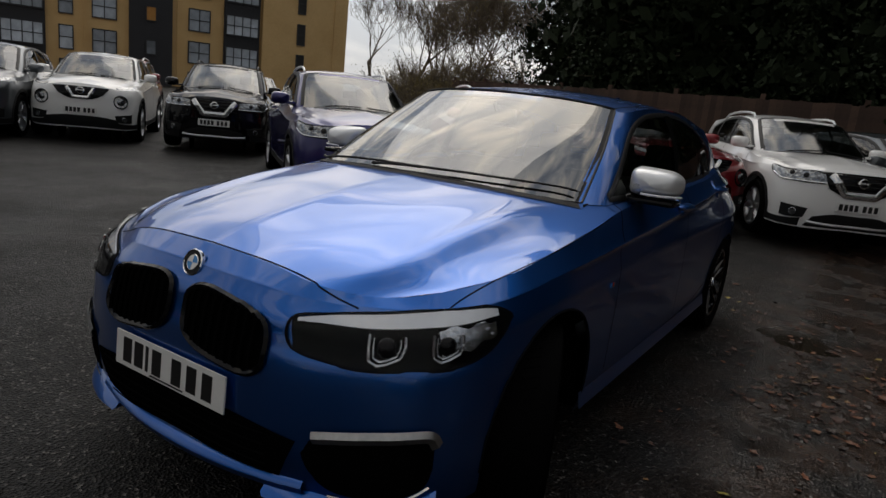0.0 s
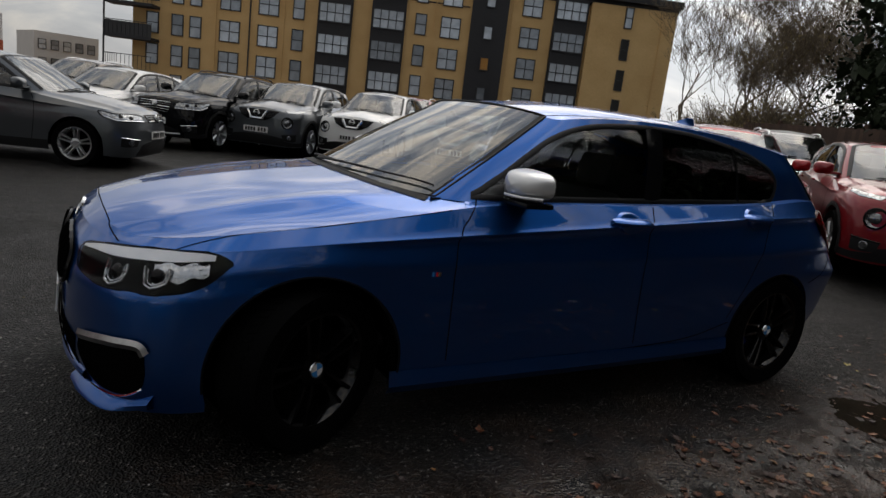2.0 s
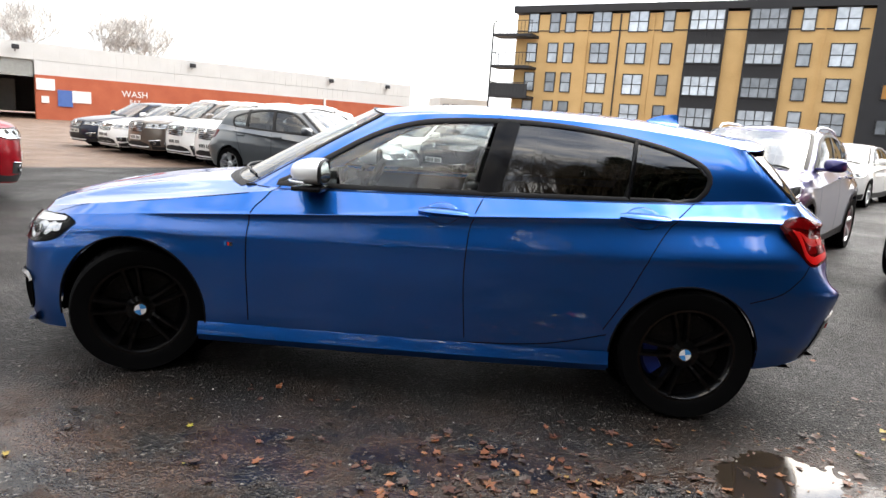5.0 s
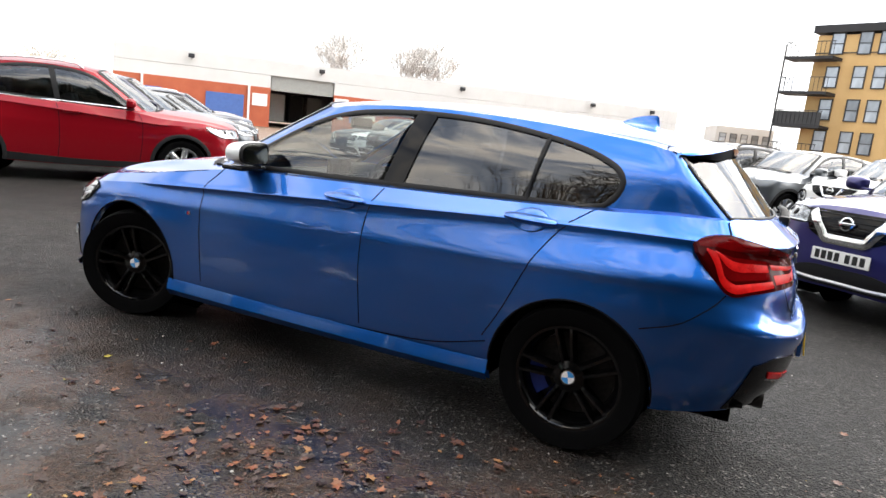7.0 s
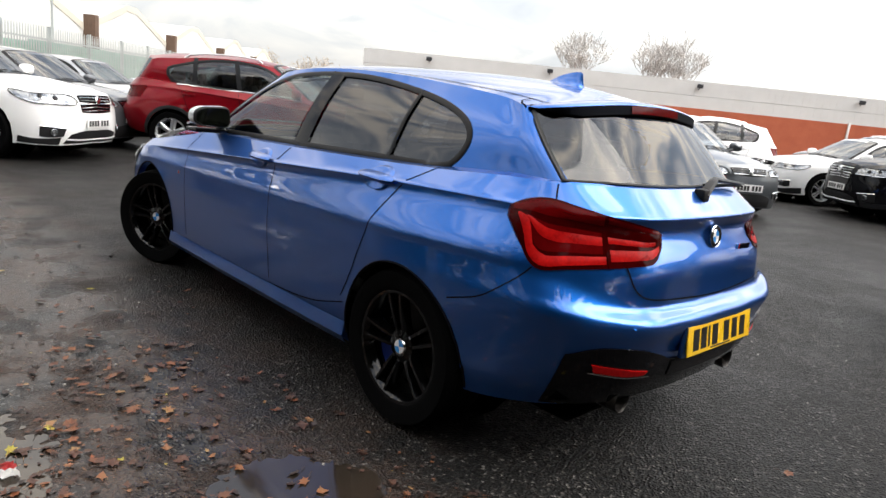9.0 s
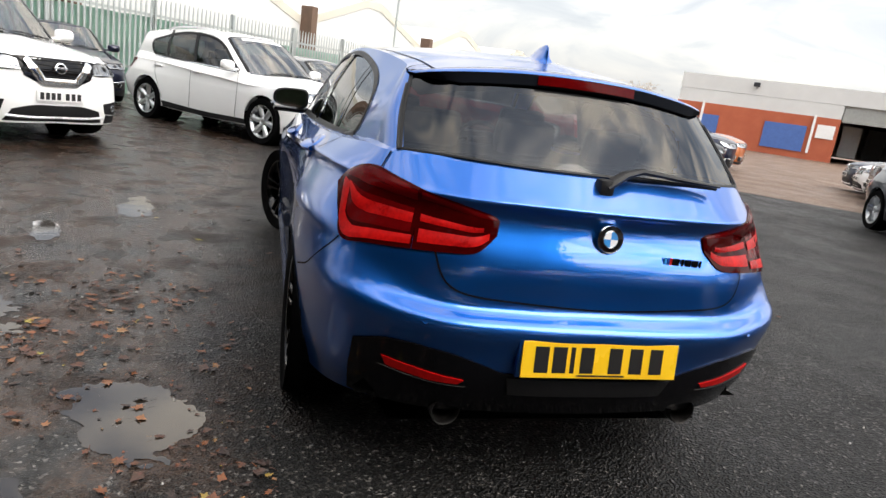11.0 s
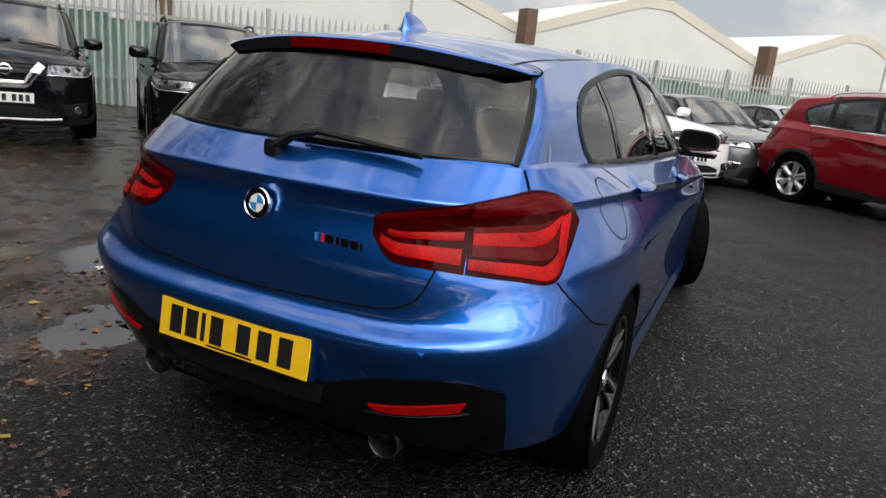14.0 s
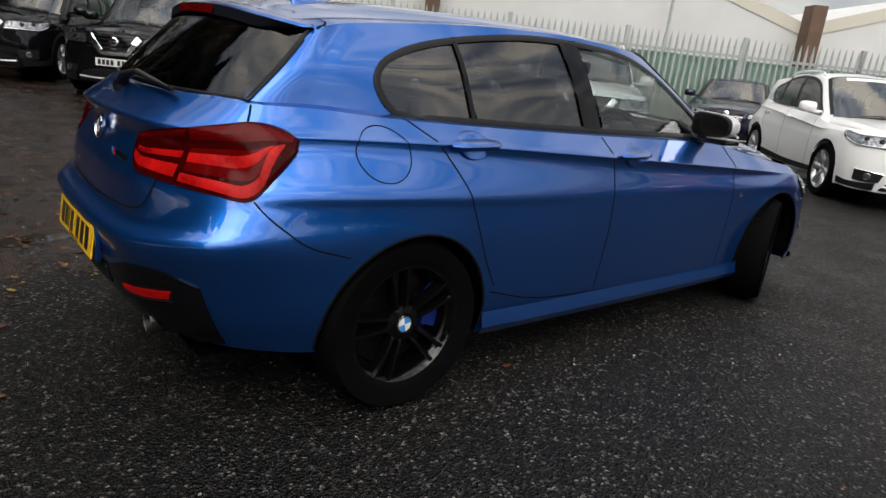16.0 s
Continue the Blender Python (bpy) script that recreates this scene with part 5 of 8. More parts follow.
    # the blue spoiler's underside gets its shade painted in near-black
    bm = bmesh.new()
    low = [a.lerp(b, .5) for a, b in zip(run(.057, -.013), run(.062, -.048, True))]
    grid_into(bm, [run(.057, -.013), low, run(.062, -.048, True), run(.05, -.056, True), run(.0, -.058, True)])
    part("spoiler_underside", bm, SEAM_SHADE, sp)
    bm = bmesh.new()
    grid_into(bm, [[p + Vector((-.005, 0, 0)) for p in resample([q for q in run(dx, dz) if abs(q.y) < .20], 24)] for dx, dz in ((.0575, -.016), (.0605, -.032), (.0625, -.045))])
    part("high_brake_lamp", bm, RED_LENS, sp, "red high-level brake lamp strip")
    bm = bmesh.new()
    rows = []
    for x, w, z0, z1 in ((-1.235, .006, 1.418, 1.424), (-1.26, .024, 1.414, 1.440), (-1.29, .032, 1.410, 1.456), (-1.33, .033, 1.407, 1.470), (-1.37, .030, 1.403, 1.479), (-1.40, .026, 1.400, 1.481), (-1.412, .022, 1.399, 1.470), (-1.418, .018, 1.398, 1.430), (-1.425, .006, 1.398, 1.402)):
        rows.append([Vector((x, w * t, z0 + (z1 - z0) * .82 * h)) for t, h in ((-1.4, 0), (-1, .14), (-.5, .35), (-.22, .75), (0, 1), (.22, .75), (.5, .35), (1, .14), (1.4, 0))])
    grid_into(bm, rows)
    part("roof_aerial", bm, BLUE, car, "blue shark-fin aerial")
    # rear wiper
    bm = bmesh.new()
    tube_into(bm, [Vector((-2.055, .01, 1.03)), Vector((-2.05, -.05, 1.072)), Vector((-2.03, -.12, 1.088)), Vector((-2.025, -.28, 1.075)), Vector((-2.02, -.42, 1.066))], [.024, .020, .014, .012, .006], 8, flat=.7)
    box_into(bm, (-2.05, .01, 1.03), (.05, .05, .05), .014)
    tube_into(bm, [Vector((-2.02, -.06, 1.064)), Vector((-2.012, -.25, 1.060)), Vector((-2.005, -.42, 1.058))], .007, 6)
    part("rear_wiper", bm, TRIM, car, "black rear wiper")
    # roof ditch seams
    for s in (1, -1):
        bm = bmesh.new()
        sh.ribbon([(.20, s * .535, 1.362), (-.22, s * .555, 1.392), (-.60, s * .55, 1.396), (-1.0, s * .535, 1.377), (-1.45, s * .50, 1.33), (-1.64, s * .485, 1.30)], .006, .0015, bm, n=50)
        part("roof_seam", bm, SEAM_SHADE, car)
    # ---- rear bumper: diffuser, reflectors, exhausts, plate, sensors
    bm = bmesh.new()
    top = [(-2.02, .715, .512), (-2.09, .625, .545), (-2.15, .48, .532), (-2.18, .35, .487), (-2.19, .27, .462), (-2.19, 0, .458)]
    bot = [(-1.945, .715, .300), (-2.01, .63, .300), (-2.07, .48, .298), (-2.10, .35, .298), (-2.11, .27, .298), (-2.12, 0, .298)]
    full_t = [(x, -y, z) for x, y, z in top[:-1]] + top[::-1]
    full_b = [(x, -y, z) for x, y, z in bot[:-1]] + bot[::-1]
    sh.sheet(sh.between(full_t, full_b, 70, 8), .006, .01, into=bm)
    dif = part("rear_diffuser", bm, GLOSS_BLACK, car, "gloss black rear diffuser")
    bm = bmesh.new()
    sh.sheet(sh.between([(-2.18, .28, .452), (-2.19, 0, .450), (-2.18, -.28, .452)], [(-2.14, .26, .40), (-2.15, 0, .40), (-2.14, -.26, .40)], 30, 4), .010, .004, into=bm)
    part("diffuser_panel", bm, PLASTIC, dif)
    for s in (1, -1):
        bm = bmesh.new()
        sh.sheet(sh.between([(-2.07, s * .635, .482), (-2.12, s * .52, .458), (-2.15, s * .405, .438)], [(-2.06, s * .615, .456), (-2.11, s * .52, .432), (-2.145, s * .42, .424)], 14, 4), .011, .006, into=bm)
        part("reflector", bm, RED_REFL, dif, "red rear reflector")
        bm = bmesh.new()
        sh.ribbon([(-2.06, s * .64, .452), (-2.11, s * .52, .428), (-2.145, s * .395, .418)], .004, .012, bm, n=20, rise=.002)
        part("reflector_edge", bm, SOOT, dif)
        ex = bmesh.new()
        m = Matrix.Translation((-2.090, s * .425, .297)) @ Matrix.Rotation(radians(90), 4, "Z")
        lathe_into(ex, [(.040, -.20), (.045, -.19), (.047, .0), (.043, .006), (.039, .0), (.038, -.16), (.0005, -.16)], 32, 0, m)
        pipe = part("exhaust_pipe", ex, SOOT, car, "sooty round exhaust tailpipe")
        ex = bmesh.new()
        lathe_into(ex, [(.0475, -.03), (.0485, .001), (.0455, .008), (.0420, .003), (.0405, -.03)], 32, 0, m)
        part("pipe_rim", ex, PIPE_RIM, pipe, "dull steel rim")
    plate(car, Vector((-2.218, 0, .531)), Vector((-1, 0, .13)), PLATE_Y, "yellow rear number plate")
    bm = bmesh.new()
    box_into(bm, (-2.203, 0, .530), (.02, .54, .125), .008)
    part("plate_holder", bm, BLUE, car)
    for y, z in ((.60, .635), (.30, .592), (-.30, .592), (-.60, .635)):
        bm = bmesh.new()
        p, n = sh.on(Vector((-2.3, y, z)), .0)
        disc_into(bm, p, n, [(.008, -.004), (.008, -.0006), (.0005, -.0005)], 20)
        part("parking_sensor", bm, BLUE, car)
    # ---- arch lips, near-black where the body is blue
    for cx, cz, r in ARCHES:
        for s in (1, -1):
            bm = bmesh.new()
            pts = []
            for k in range(41):
                a = radians(-8 + 196 * k / 40)
                q = Vector((cx + math.cos(a) * (r + .004), 0, cz + math.sin(a) * (r + .004)))
                pts.append(side_of(sh, q.x, q.z, s))
            tube_into(bm, pts, .005, 6)
            part("arch_lip", bm, SEAM_SHADE, car)
    # ---- cabin
    for s in (1, -1):
        bm = bmesh.new()
        seat_into(bm, .02, s * .36)
        part("front_seat", bm, LEATHER, car, "black leather front seat")
        bm = bmesh.new()
        rows = [[Vector((x, s * (.70 - .0 * k), z)) for x in (.85, .3, -.3, -.9, -1.5)] for k, z in ((0, .45), (0, .75), (1, .97))]
        grid_into(bm, rows)
        part("door_lining", bm, INTERIOR, car)
    bm = bmesh.new()
    box_into(bm, (-.95, 0, .50), (.50, 1.25, .16), .05)
    box_into(bm, (-1.22, 0, .78), (.14, 1.25, .56), .05, Euler((0, -.3, 0)).to_matrix())
    for y in (-.40, 0, .40):
        box_into(bm, (-1.31, y, 1.10), (.09, .25, .15), .04, Euler((0, -.25, 0)).to_matrix())
    part("rear_bench", bm, LEATHER, car, "black rear bench with headrests")
    bm = bmesh.new()
    box_into(bm, (.72, 0, .84), (.42, 1.36, .20), .07)
    box_into(bm, (.60, -.36, .965), (.16, .36, .06), .028)
    part("dashboard", bm, INTERIOR, car, "dark grey dashboard")
    bm = bmesh.new()
    box_into(bm, (.52, -.02, .985), (.02, .24, .10), .008)
    part("dash_screen", bm, GLOSS_BLACK, car)
    bm = bmesh.new()
    m = Matrix.Translation((.40, -.36, .90)) @ Matrix.Rotation(radians(-24), 4, "Y")
    pts = [m @ Vector((0, math.cos(2 * math.pi * k / 28) * .18, math.sin(2 * math.pi * k / 28) * .18)) for k in range(28)]
    tube_into(bm, pts, .016, 8, closed=True)
    box_into(bm, m @ Vector((.02, 0, 0)), (.05, .15, .11), .03)
    for a in (0, math.pi, -math.pi / 2):
        tube_into(bm, [m @ Vector((.01, 0, 0)), m @ Vector((0, math.cos(a) * .17, math.sin(a) * .17))], .014, 6)
    part("steering_wheel", bm, LEATHER, car, "three-spoke steering wheel")
    bm = bmesh.new()
    box_into(bm, (.36, 0, 1.27), (.03, .22, .07), .02)
    tube_into(bm, [(.36, 0, 1.28), (.40, 0, 1.33)], .01, 6)
    part("rear_view_mirror", bm, TRIM, car)
    bm = bmesh.new()
    rows = [[Vector((x, y, z - .035 - .05 * (abs(y) / .5) ** 3)) for y in (-.52, -.4, -.2, 0, .2, .4, .52)] for x, z in ((.2, 1.385), (-.2, 1.42), (-.7, 1.42), (-1.2, 1.375), (-1.6, 1.31))]
    grid_into(bm, rows)
    part("headliner", bm, HEADLINER, car)
    bm = bmesh.new()
    box_into(bm, (-.2, 0, .36), (2.6, 1.4, .04))
    part("cabin_floor", bm, INTERIOR, car)


hero_details(hero, hero_shell)

# ---------------------------------------------------------------- buildings
YELLOW = material("yellow_brick", (0.55, 0.355, 0.15), rough=0.9, second=(0.68, 0.47, 0.22), scale=0.6, grain=14)
DARKCLAD = material("dark_cladding", (0.022, 0.023, 0.027), rough=0.6, vary=0.2, scale=1.5)
WFRAME = material("grey_window_frame", (0.03, 0.032, 0.036), rough=0.5)
# blinds and the sky's reflection are painted into the pale pane colour
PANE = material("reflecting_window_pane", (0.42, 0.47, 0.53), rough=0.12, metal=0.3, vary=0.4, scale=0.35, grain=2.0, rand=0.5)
AMBER = material("amber_lit_blind", (0.45, 0.22, 0.05), rough=0.5)
WHITECLAD = material("white_profiled_cladding", (0.60, 0.60, 0.585), rough=0.6, vary=0.06, scale=0.8)
CREAMCLAD = material("cream_gable_cladding", (0.56, 0.53, 0.45), rough=0.65, vary=0.06, scale=0.5)
REDBRICK = material("red_brick", (0.36, 0.085, 0.042), rough=0.9, second=(0.46, 0.13, 0.065), scale=1.0, grain=18)
SHUTTER = material("grey_roller_shutter", (0.34, 0.35, 0.33), rough=0.55, vary=0.1)
BLUEDOOR = material("blue_door_paint", (0.07, 0.14, 0.38), rough=0.5)
SIGNW = material("white_sign", (0.78, 0.78, 0.76), rough=0.5, vary=0.04)
PIER = material("dark_brick_pier", (0.10, 0.065, 0.045), rough=0.9, second=(0.16, 0.10, 0.07), scale=3, grain=20)
FENCE = material("galvanised_fence_steel", (0.40, 0.43, 0.42), rough=0.5, metal=0.4, vary=0.15, scale=3)
# paler than the sheet's own green, as haze is put into the colour
SCREEN = material("green_fence_screen", (0.30, 0.46, 0.38), rough=0.8, vary=0.18, scale=1.5)
TIMBER = material("dark_timber_fence", (0.05, 0.030, 0.022), rough=0.85, second=(0.085, 0.05, 0.035), scale=2, grain=20, rand=0.3)
DARKIN = material("dark_workshop", (0.03, 0.03, 0.03), rough=0.9)


def frame_of(a, b):
    """A pose with x along the wall from a to b, z up, and -y facing out."""
    d = Vector((b[0] - a[0], b[1] - a[1], 0)).normalized()
    m = Matrix((d, Vector((0, 0, 1)).cross(d), Vector((0, 0, 1)))).transposed().to_4x4()
    m.translation = (a[0], a[1], 0)
    return m


WINDOW_MESH = {}


def window(parent, x, y, z, w, h, nx, ny, mat=None):
    """A window: frame with glazing bars proud of the wall, and its panes behind the bars."""
    key = (w, h, nx, ny)
    if key not in WINDOW_MESH:
        bm = bmesh.new()
        t = .07
        xs = sorted({-w / 2, w / 2} | {q for i in range(1, nx) for q in (-w / 2 + w * i / nx - .03, -w / 2 + w * i / nx + .03)} | {-w / 2 + t, w / 2 - t})
        zs = sorted({-h / 2, h / 2} | {q for i in range(1, ny) for q in (-h / 2 + h * i / ny - .03, -h / 2 + h * i / ny + .03)} | {-h / 2 + t, h / 2 - t})
        vs = [[[bm.verts.new((x, y, z)) for x in xs] for z in zs] for y in (-.07, .05)]
        bars = lambda j, i: j % 2 == 0 or i % 2 == 0
        for j in range(len(zs) - 1):
            for i in range(len(xs) - 1):
                if bars(j, i):
                    bm.faces.new((vs[0][j][i], vs[0][j][i + 1], vs[0][j + 1][i + 1], vs[0][j + 1][i]))
                for (j2, i2), (a, c) in (((j - 1, i), ((j, i), (j, i + 1))), ((j + 1, i), ((j + 1, i), (j + 1, i + 1))), ((j, i - 1), ((j, i), (j + 1, i))), ((j, i + 1), ((j, i + 1), (j + 1, i + 1)))):
                    off = not (0 <= j2 < len(zs) - 1 and 0 <= i2 < len(xs) - 1)
                    if bars(j, i) and (off or not bars(j2, i2)):
                        bm.faces.new((vs[0][a[0]][a[1]], vs[0][c[0]][c[1]], vs[1][c[0]][c[1]], vs[1][a[0]][a[1]]))
        ob = part("window", bm, WFRAME, parent, smooth=False)
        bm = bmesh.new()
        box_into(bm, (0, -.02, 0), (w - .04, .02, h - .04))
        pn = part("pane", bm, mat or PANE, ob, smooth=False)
        WINDOW_MESH[key] = (ob.data, pn.data)
    else:
        ob = new("window", WINDOW_MESH[key][0])
        ob.parent = parent
        pn = new("pane", WINDOW_MESH[key][1])
        pn.parent = ob
    ob.matrix_local = pose(x, y, z)
    if mat:
        pn.data = pn.data.copy()
        pn.data.materials.clear()
        pn.data.materials.append(mat)


def apartment_block():
    b = thing("apartment_building", "yellow brick apartment block with dark bays and balconies", "building")
    length = 40.4
    bm = bmesh.new()
    box_into(bm, (length / 2, 6, 4.6), (length, 12, 11.4))
    part("wall", bm, YELLOW, b, smooth=False)
    bm = bmesh.new()
    box_into(bm, (37.15, -.22, 4.7), (6.6, .5, 11.6))
    part("end_bay", bm, YELLOW, b, smooth=False)
    bm = bmesh.new()
    box_into(bm, (length / 2 - .05, 6, 10.72), (length + .5, 12.5, .55), .03)
    part("roof", bm, DARKCLAD, b, smooth=False)
    bm = bmesh.new()
    box_into(bm, (37.15, -.30, 11.02), (7.2, .9, .5), .03)
    part("roof_edge", bm, DARKCLAD, b, smooth=False)
    bm = bmesh.new()
    box_into(bm, (26.25, -.12, 5.2), (2.75, .3, 11.4))
    part("stair_tower", bm, DARKCLAD, b, "dark clad stair tower", smooth=False)
    bm = bmesh.new()
    box_into(bm, (25.2, 1.6, 11.25), (1.6, .8, .45), .03)
    part("roof_unit", bm, SHUTTER, b, smooth=False)
    for k in range(2):
        bm = bmesh.new()
        box_into(bm, (20.2 if k else 12.3, -.02, 9.05 - k * .0), (.0 + (24.8 if k == 0 else 15.0), .05, .07))
        part("brick_band", bm, DARKCLAD, b, smooth=False)
        break
    rows = (9.68, 7.36, 5.08, 2.85, .7)
    for z in rows:
        for x in (3.25, 4.55, 12.05, 21.15):
            window(b, x, -.03, z, .86, 1.55, 1, 2)
        for x in (7.05, 9.85, 23.4, 29.45):
            window(b, x, -.03, z, 1.50, 1.55, 2, 2)
        window(b, 36.75, -.50, z, .62, 1.55, 1, 2, DARKIN if z < 9 else None)
        window(b, 26.25, -.29, z - .02, .70, 1.0, 1, 1, AMBER if z == 5.08 else None)
        window(b, 1.45, -.03, z, .9, 1.5, 1, 2)
    for x in (14.75, 18.72, 32.4):
        bm = bmesh.new()
        box_into(bm, (x, -.12, 5.0), (2.55, .3, 10.9))
        part("bay", bm, DARKCLAD, b, "dark clad window bay", smooth=False)
        for z in rows:
            window(b, x, -.30, z, 2.35, 1.45, 4, 2)
            bm = bmesh.new()
            box_into(bm, (x, -.36, z - .66), (2.5, .04, .05))
            rail = part("bay_rail", bm, DARKCLAD, b, smooth=False)
            for q in range(9):
                if "baluster" not in WINDOW_MESH:
                    bm = bmesh.new()
                    box_into(bm, (0, 0, 0), (.03, .03, .55))
                    ob = part("baluster", bm, DARKCLAD, rail, smooth=False)
                    WINDOW_MESH["baluster"] = ob.data
                else:
                    ob = new("baluster", WINDOW_MESH["baluster"])
                    ob.parent = rail
                ob.matrix_local = pose(x - 1.2 + .3 * q, -.36, z - .95)
    for k, z in enumerate((8.55, 6.1, 3.75, 1.4)):
        bm = bmesh.new()
        box_into(bm, (.25, -.75, z), (3.4, 1.6, .22), .02)
        bal = part("balcony", bm, DARKCLAD, b, "balcony with dark slab", smooth=False)
        for q in range(17):
            bm = bmesh.new()
            box_into(bm, (-1.4 + .3 * q, -1.5, z + .60) if q < 12 else (-1.42, -1.5 + .36 * (q - 11), z + .60), (.03, .03, 1.0))
            part("baluster", bm, WFRAME, bal, smooth=False)
        bm = bmesh.new()
        box_into(bm, (.25, -1.5, z + 1.1), (3.4, .05, .05))
        part("balcony_rail", bm, WFRAME, bal, smooth=False)
        bm = bmesh.new()
        box_into(bm, (-1.42, -.75, z + 1.1), (.05, 1.44, .05))
        part("balcony_rail", bm, WFRAME, bal, smooth=False)
        if k == 2:
            bm = bmesh.new()
            box_into(bm, (.25, -1.46, z + .55), (3.3, .03, .95))
            part("balcony_panel", bm, WFRAME, bal, smooth=False)
    bm = bmesh.new()
    box_into(bm, (-1.42, -1.5, 4.5), (.10, .10, 10.0))
    part("balcony_post", bm, WFRAME, b, smooth=False)
    for x in (6.0, 8.5, 11.0, 22.2, 28.0, 39.4):
        bm = bmesh.new()
        box_into(bm, (x, -.06 if x < 39 else -.52, 5.0), (.09, .09, 10.5))
        part("downpipe", bm, YELLOW if x != 8.5 else WFRAME, b, smooth=False)
    b.matrix_world = pose(-3.67, -78.39, -.24, 0, 0, 153.93) @ Matrix.Scale(1.45, 4)


apartment_block()


def shed():
    b = thing("warehouse", "long white and red brick warehouse with roller shutter", "building")
    length = 46.9
    for x0, x1 in ((0, 10.85), (15.65, length)):
        bm = bmesh.new()
        box_into(bm, ((x0 + x1) / 2, .2, 1.15), (x1 - x0, .4, 3.3))
        part("brick_wall", bm, REDBRICK, b, smooth=False)
    for x0, x1, z0, z1, nm in ((0, 10.85, 2.75, 3.72, "lower_cladding"), (15.65, length, 2.75, 3.72, "lower_cladding"), (0, length, 3.74, 4.82, "upper_cladding")):
        bm = bmesh.new()
        n = int((x1 - x0) / .5)
        w = (x1 - x0) / n
        for k in range(n):
            box_into(bm, (x0 + w * (k + .5), .20, (z0 + z1) / 2), (w - .012, .32, z1 - z0))
        box_into(bm, ((x0 + x1) / 2, .2, (z0 + z1) / 2), (x1 - x0, .3, z1 - z0 - .01))
        part(nm, bm, WHITECLAD, b, smooth=False)
    bm = bmesh.new()
    box_into(bm, (length / 2, 9, 4.6), (length, 17.4, .3))
    box_into(bm, (length - .1, 9, 2.3), (.2, 17.4, 4.6))
    box_into(bm, (.1, 9, 2.3), (.2, 17.4, 4.6))
    box_into(bm, (length / 2, 17.8, 2.3), (length, .3, 4.6))
    part("roof", bm, WHITECLAD, b, smooth=False)
    bm = bmesh.new()
    box_into(bm, (13.25, .30, 3.2), (4.7, .03, 1.1))
    rs = part("roller_shutter", bm, SHUTTER, b, "half raised grey roller shutter", smooth=False)
    for k in range(10):
        bm = bmesh.new()
        box_into(bm, (13.25, .22, 3.68 - k * .11), (4.7, .06, .10), .01)
        part("slat", bm, SHUTTER, rs, smooth=False)
    for k in range(3):
        bm = bmesh.new()
        box_into(bm, (11.6 + 1.6 * k, 5.0 + k, 1.4), (1.2, .5, 2.2), .03)
        part("workshop_unit", bm, (SIGNW, DARKIN, SHUTTER)[k], b, smooth=False)
    bm = bmesh.new()
    box_into(bm, (7.6, -.04, 1.2), (2.7, .08, 1.75))
    part("blue_door", bm, BLUEDOOR, b, "blue painted double door", smooth=False)
    bm = bmesh.new()
    box_into(bm, (2.5, -.04, 1.2), (1.3, .08, 1.6))
    part("blue_door", bm, BLUEDOOR, b, smooth=False)
    for x, z, w, h, mt in ((10.1, 1.85, 1.1, .9, SIGNW), (16.25, 2.2, 1.1, .75, SIGNW), (16.2, 1.2, .45, .45, SIGNW), (17.4, 1.35, .9, 1.1, BLUEDOOR), (18.4, 1.5, 1.2, .8, SIGNW)):
        bm = bmesh.new()
        box_into(bm, (x, -.04, z), (w, .06, h), .01)
        part("wall_sign", bm, mt, b, smooth=False)
    for x in (9.3, 37.5, 1.9):
        bm = bmesh.new()
        box_into(bm, (x, -.08, 1.6), (.16, .14, 2.6), .02)
        part("downpipe", bm, SIGNW, b, smooth=False)
    for x in (5.2, 14.6, 26.0, 38.0, 44.0):
        bm = bmesh.new()
        box_into(bm, (x, -.25, 4.45), (.42, .22, .30), .04)
        tube_into(bm, [(x, -.2, 4.35), (x, .05, 4.2)], .03, 6)
        part("floodlight", bm, DARKCLAD, b, "wall floodlight")
    bm = bmesh.new()
    text_into(bm, "WASH", .62, Matrix.Translation((21.9, -.03, 1.95)) @ Matrix.Rotation(radians(90), 4, "X"), .01)
    text_into(bm, "BAY", .42, Matrix.Translation((21.9, -.03, 1.42)) @ Matrix.Rotation(radians(90), 4, "X"), .01)
    part("painted_lettering", bm, SIGNW, b, "white painted words on brick", smooth=False)
    b.matrix_world = frame_of((41.0, -29.0), (6.75, -61.0))


shed()


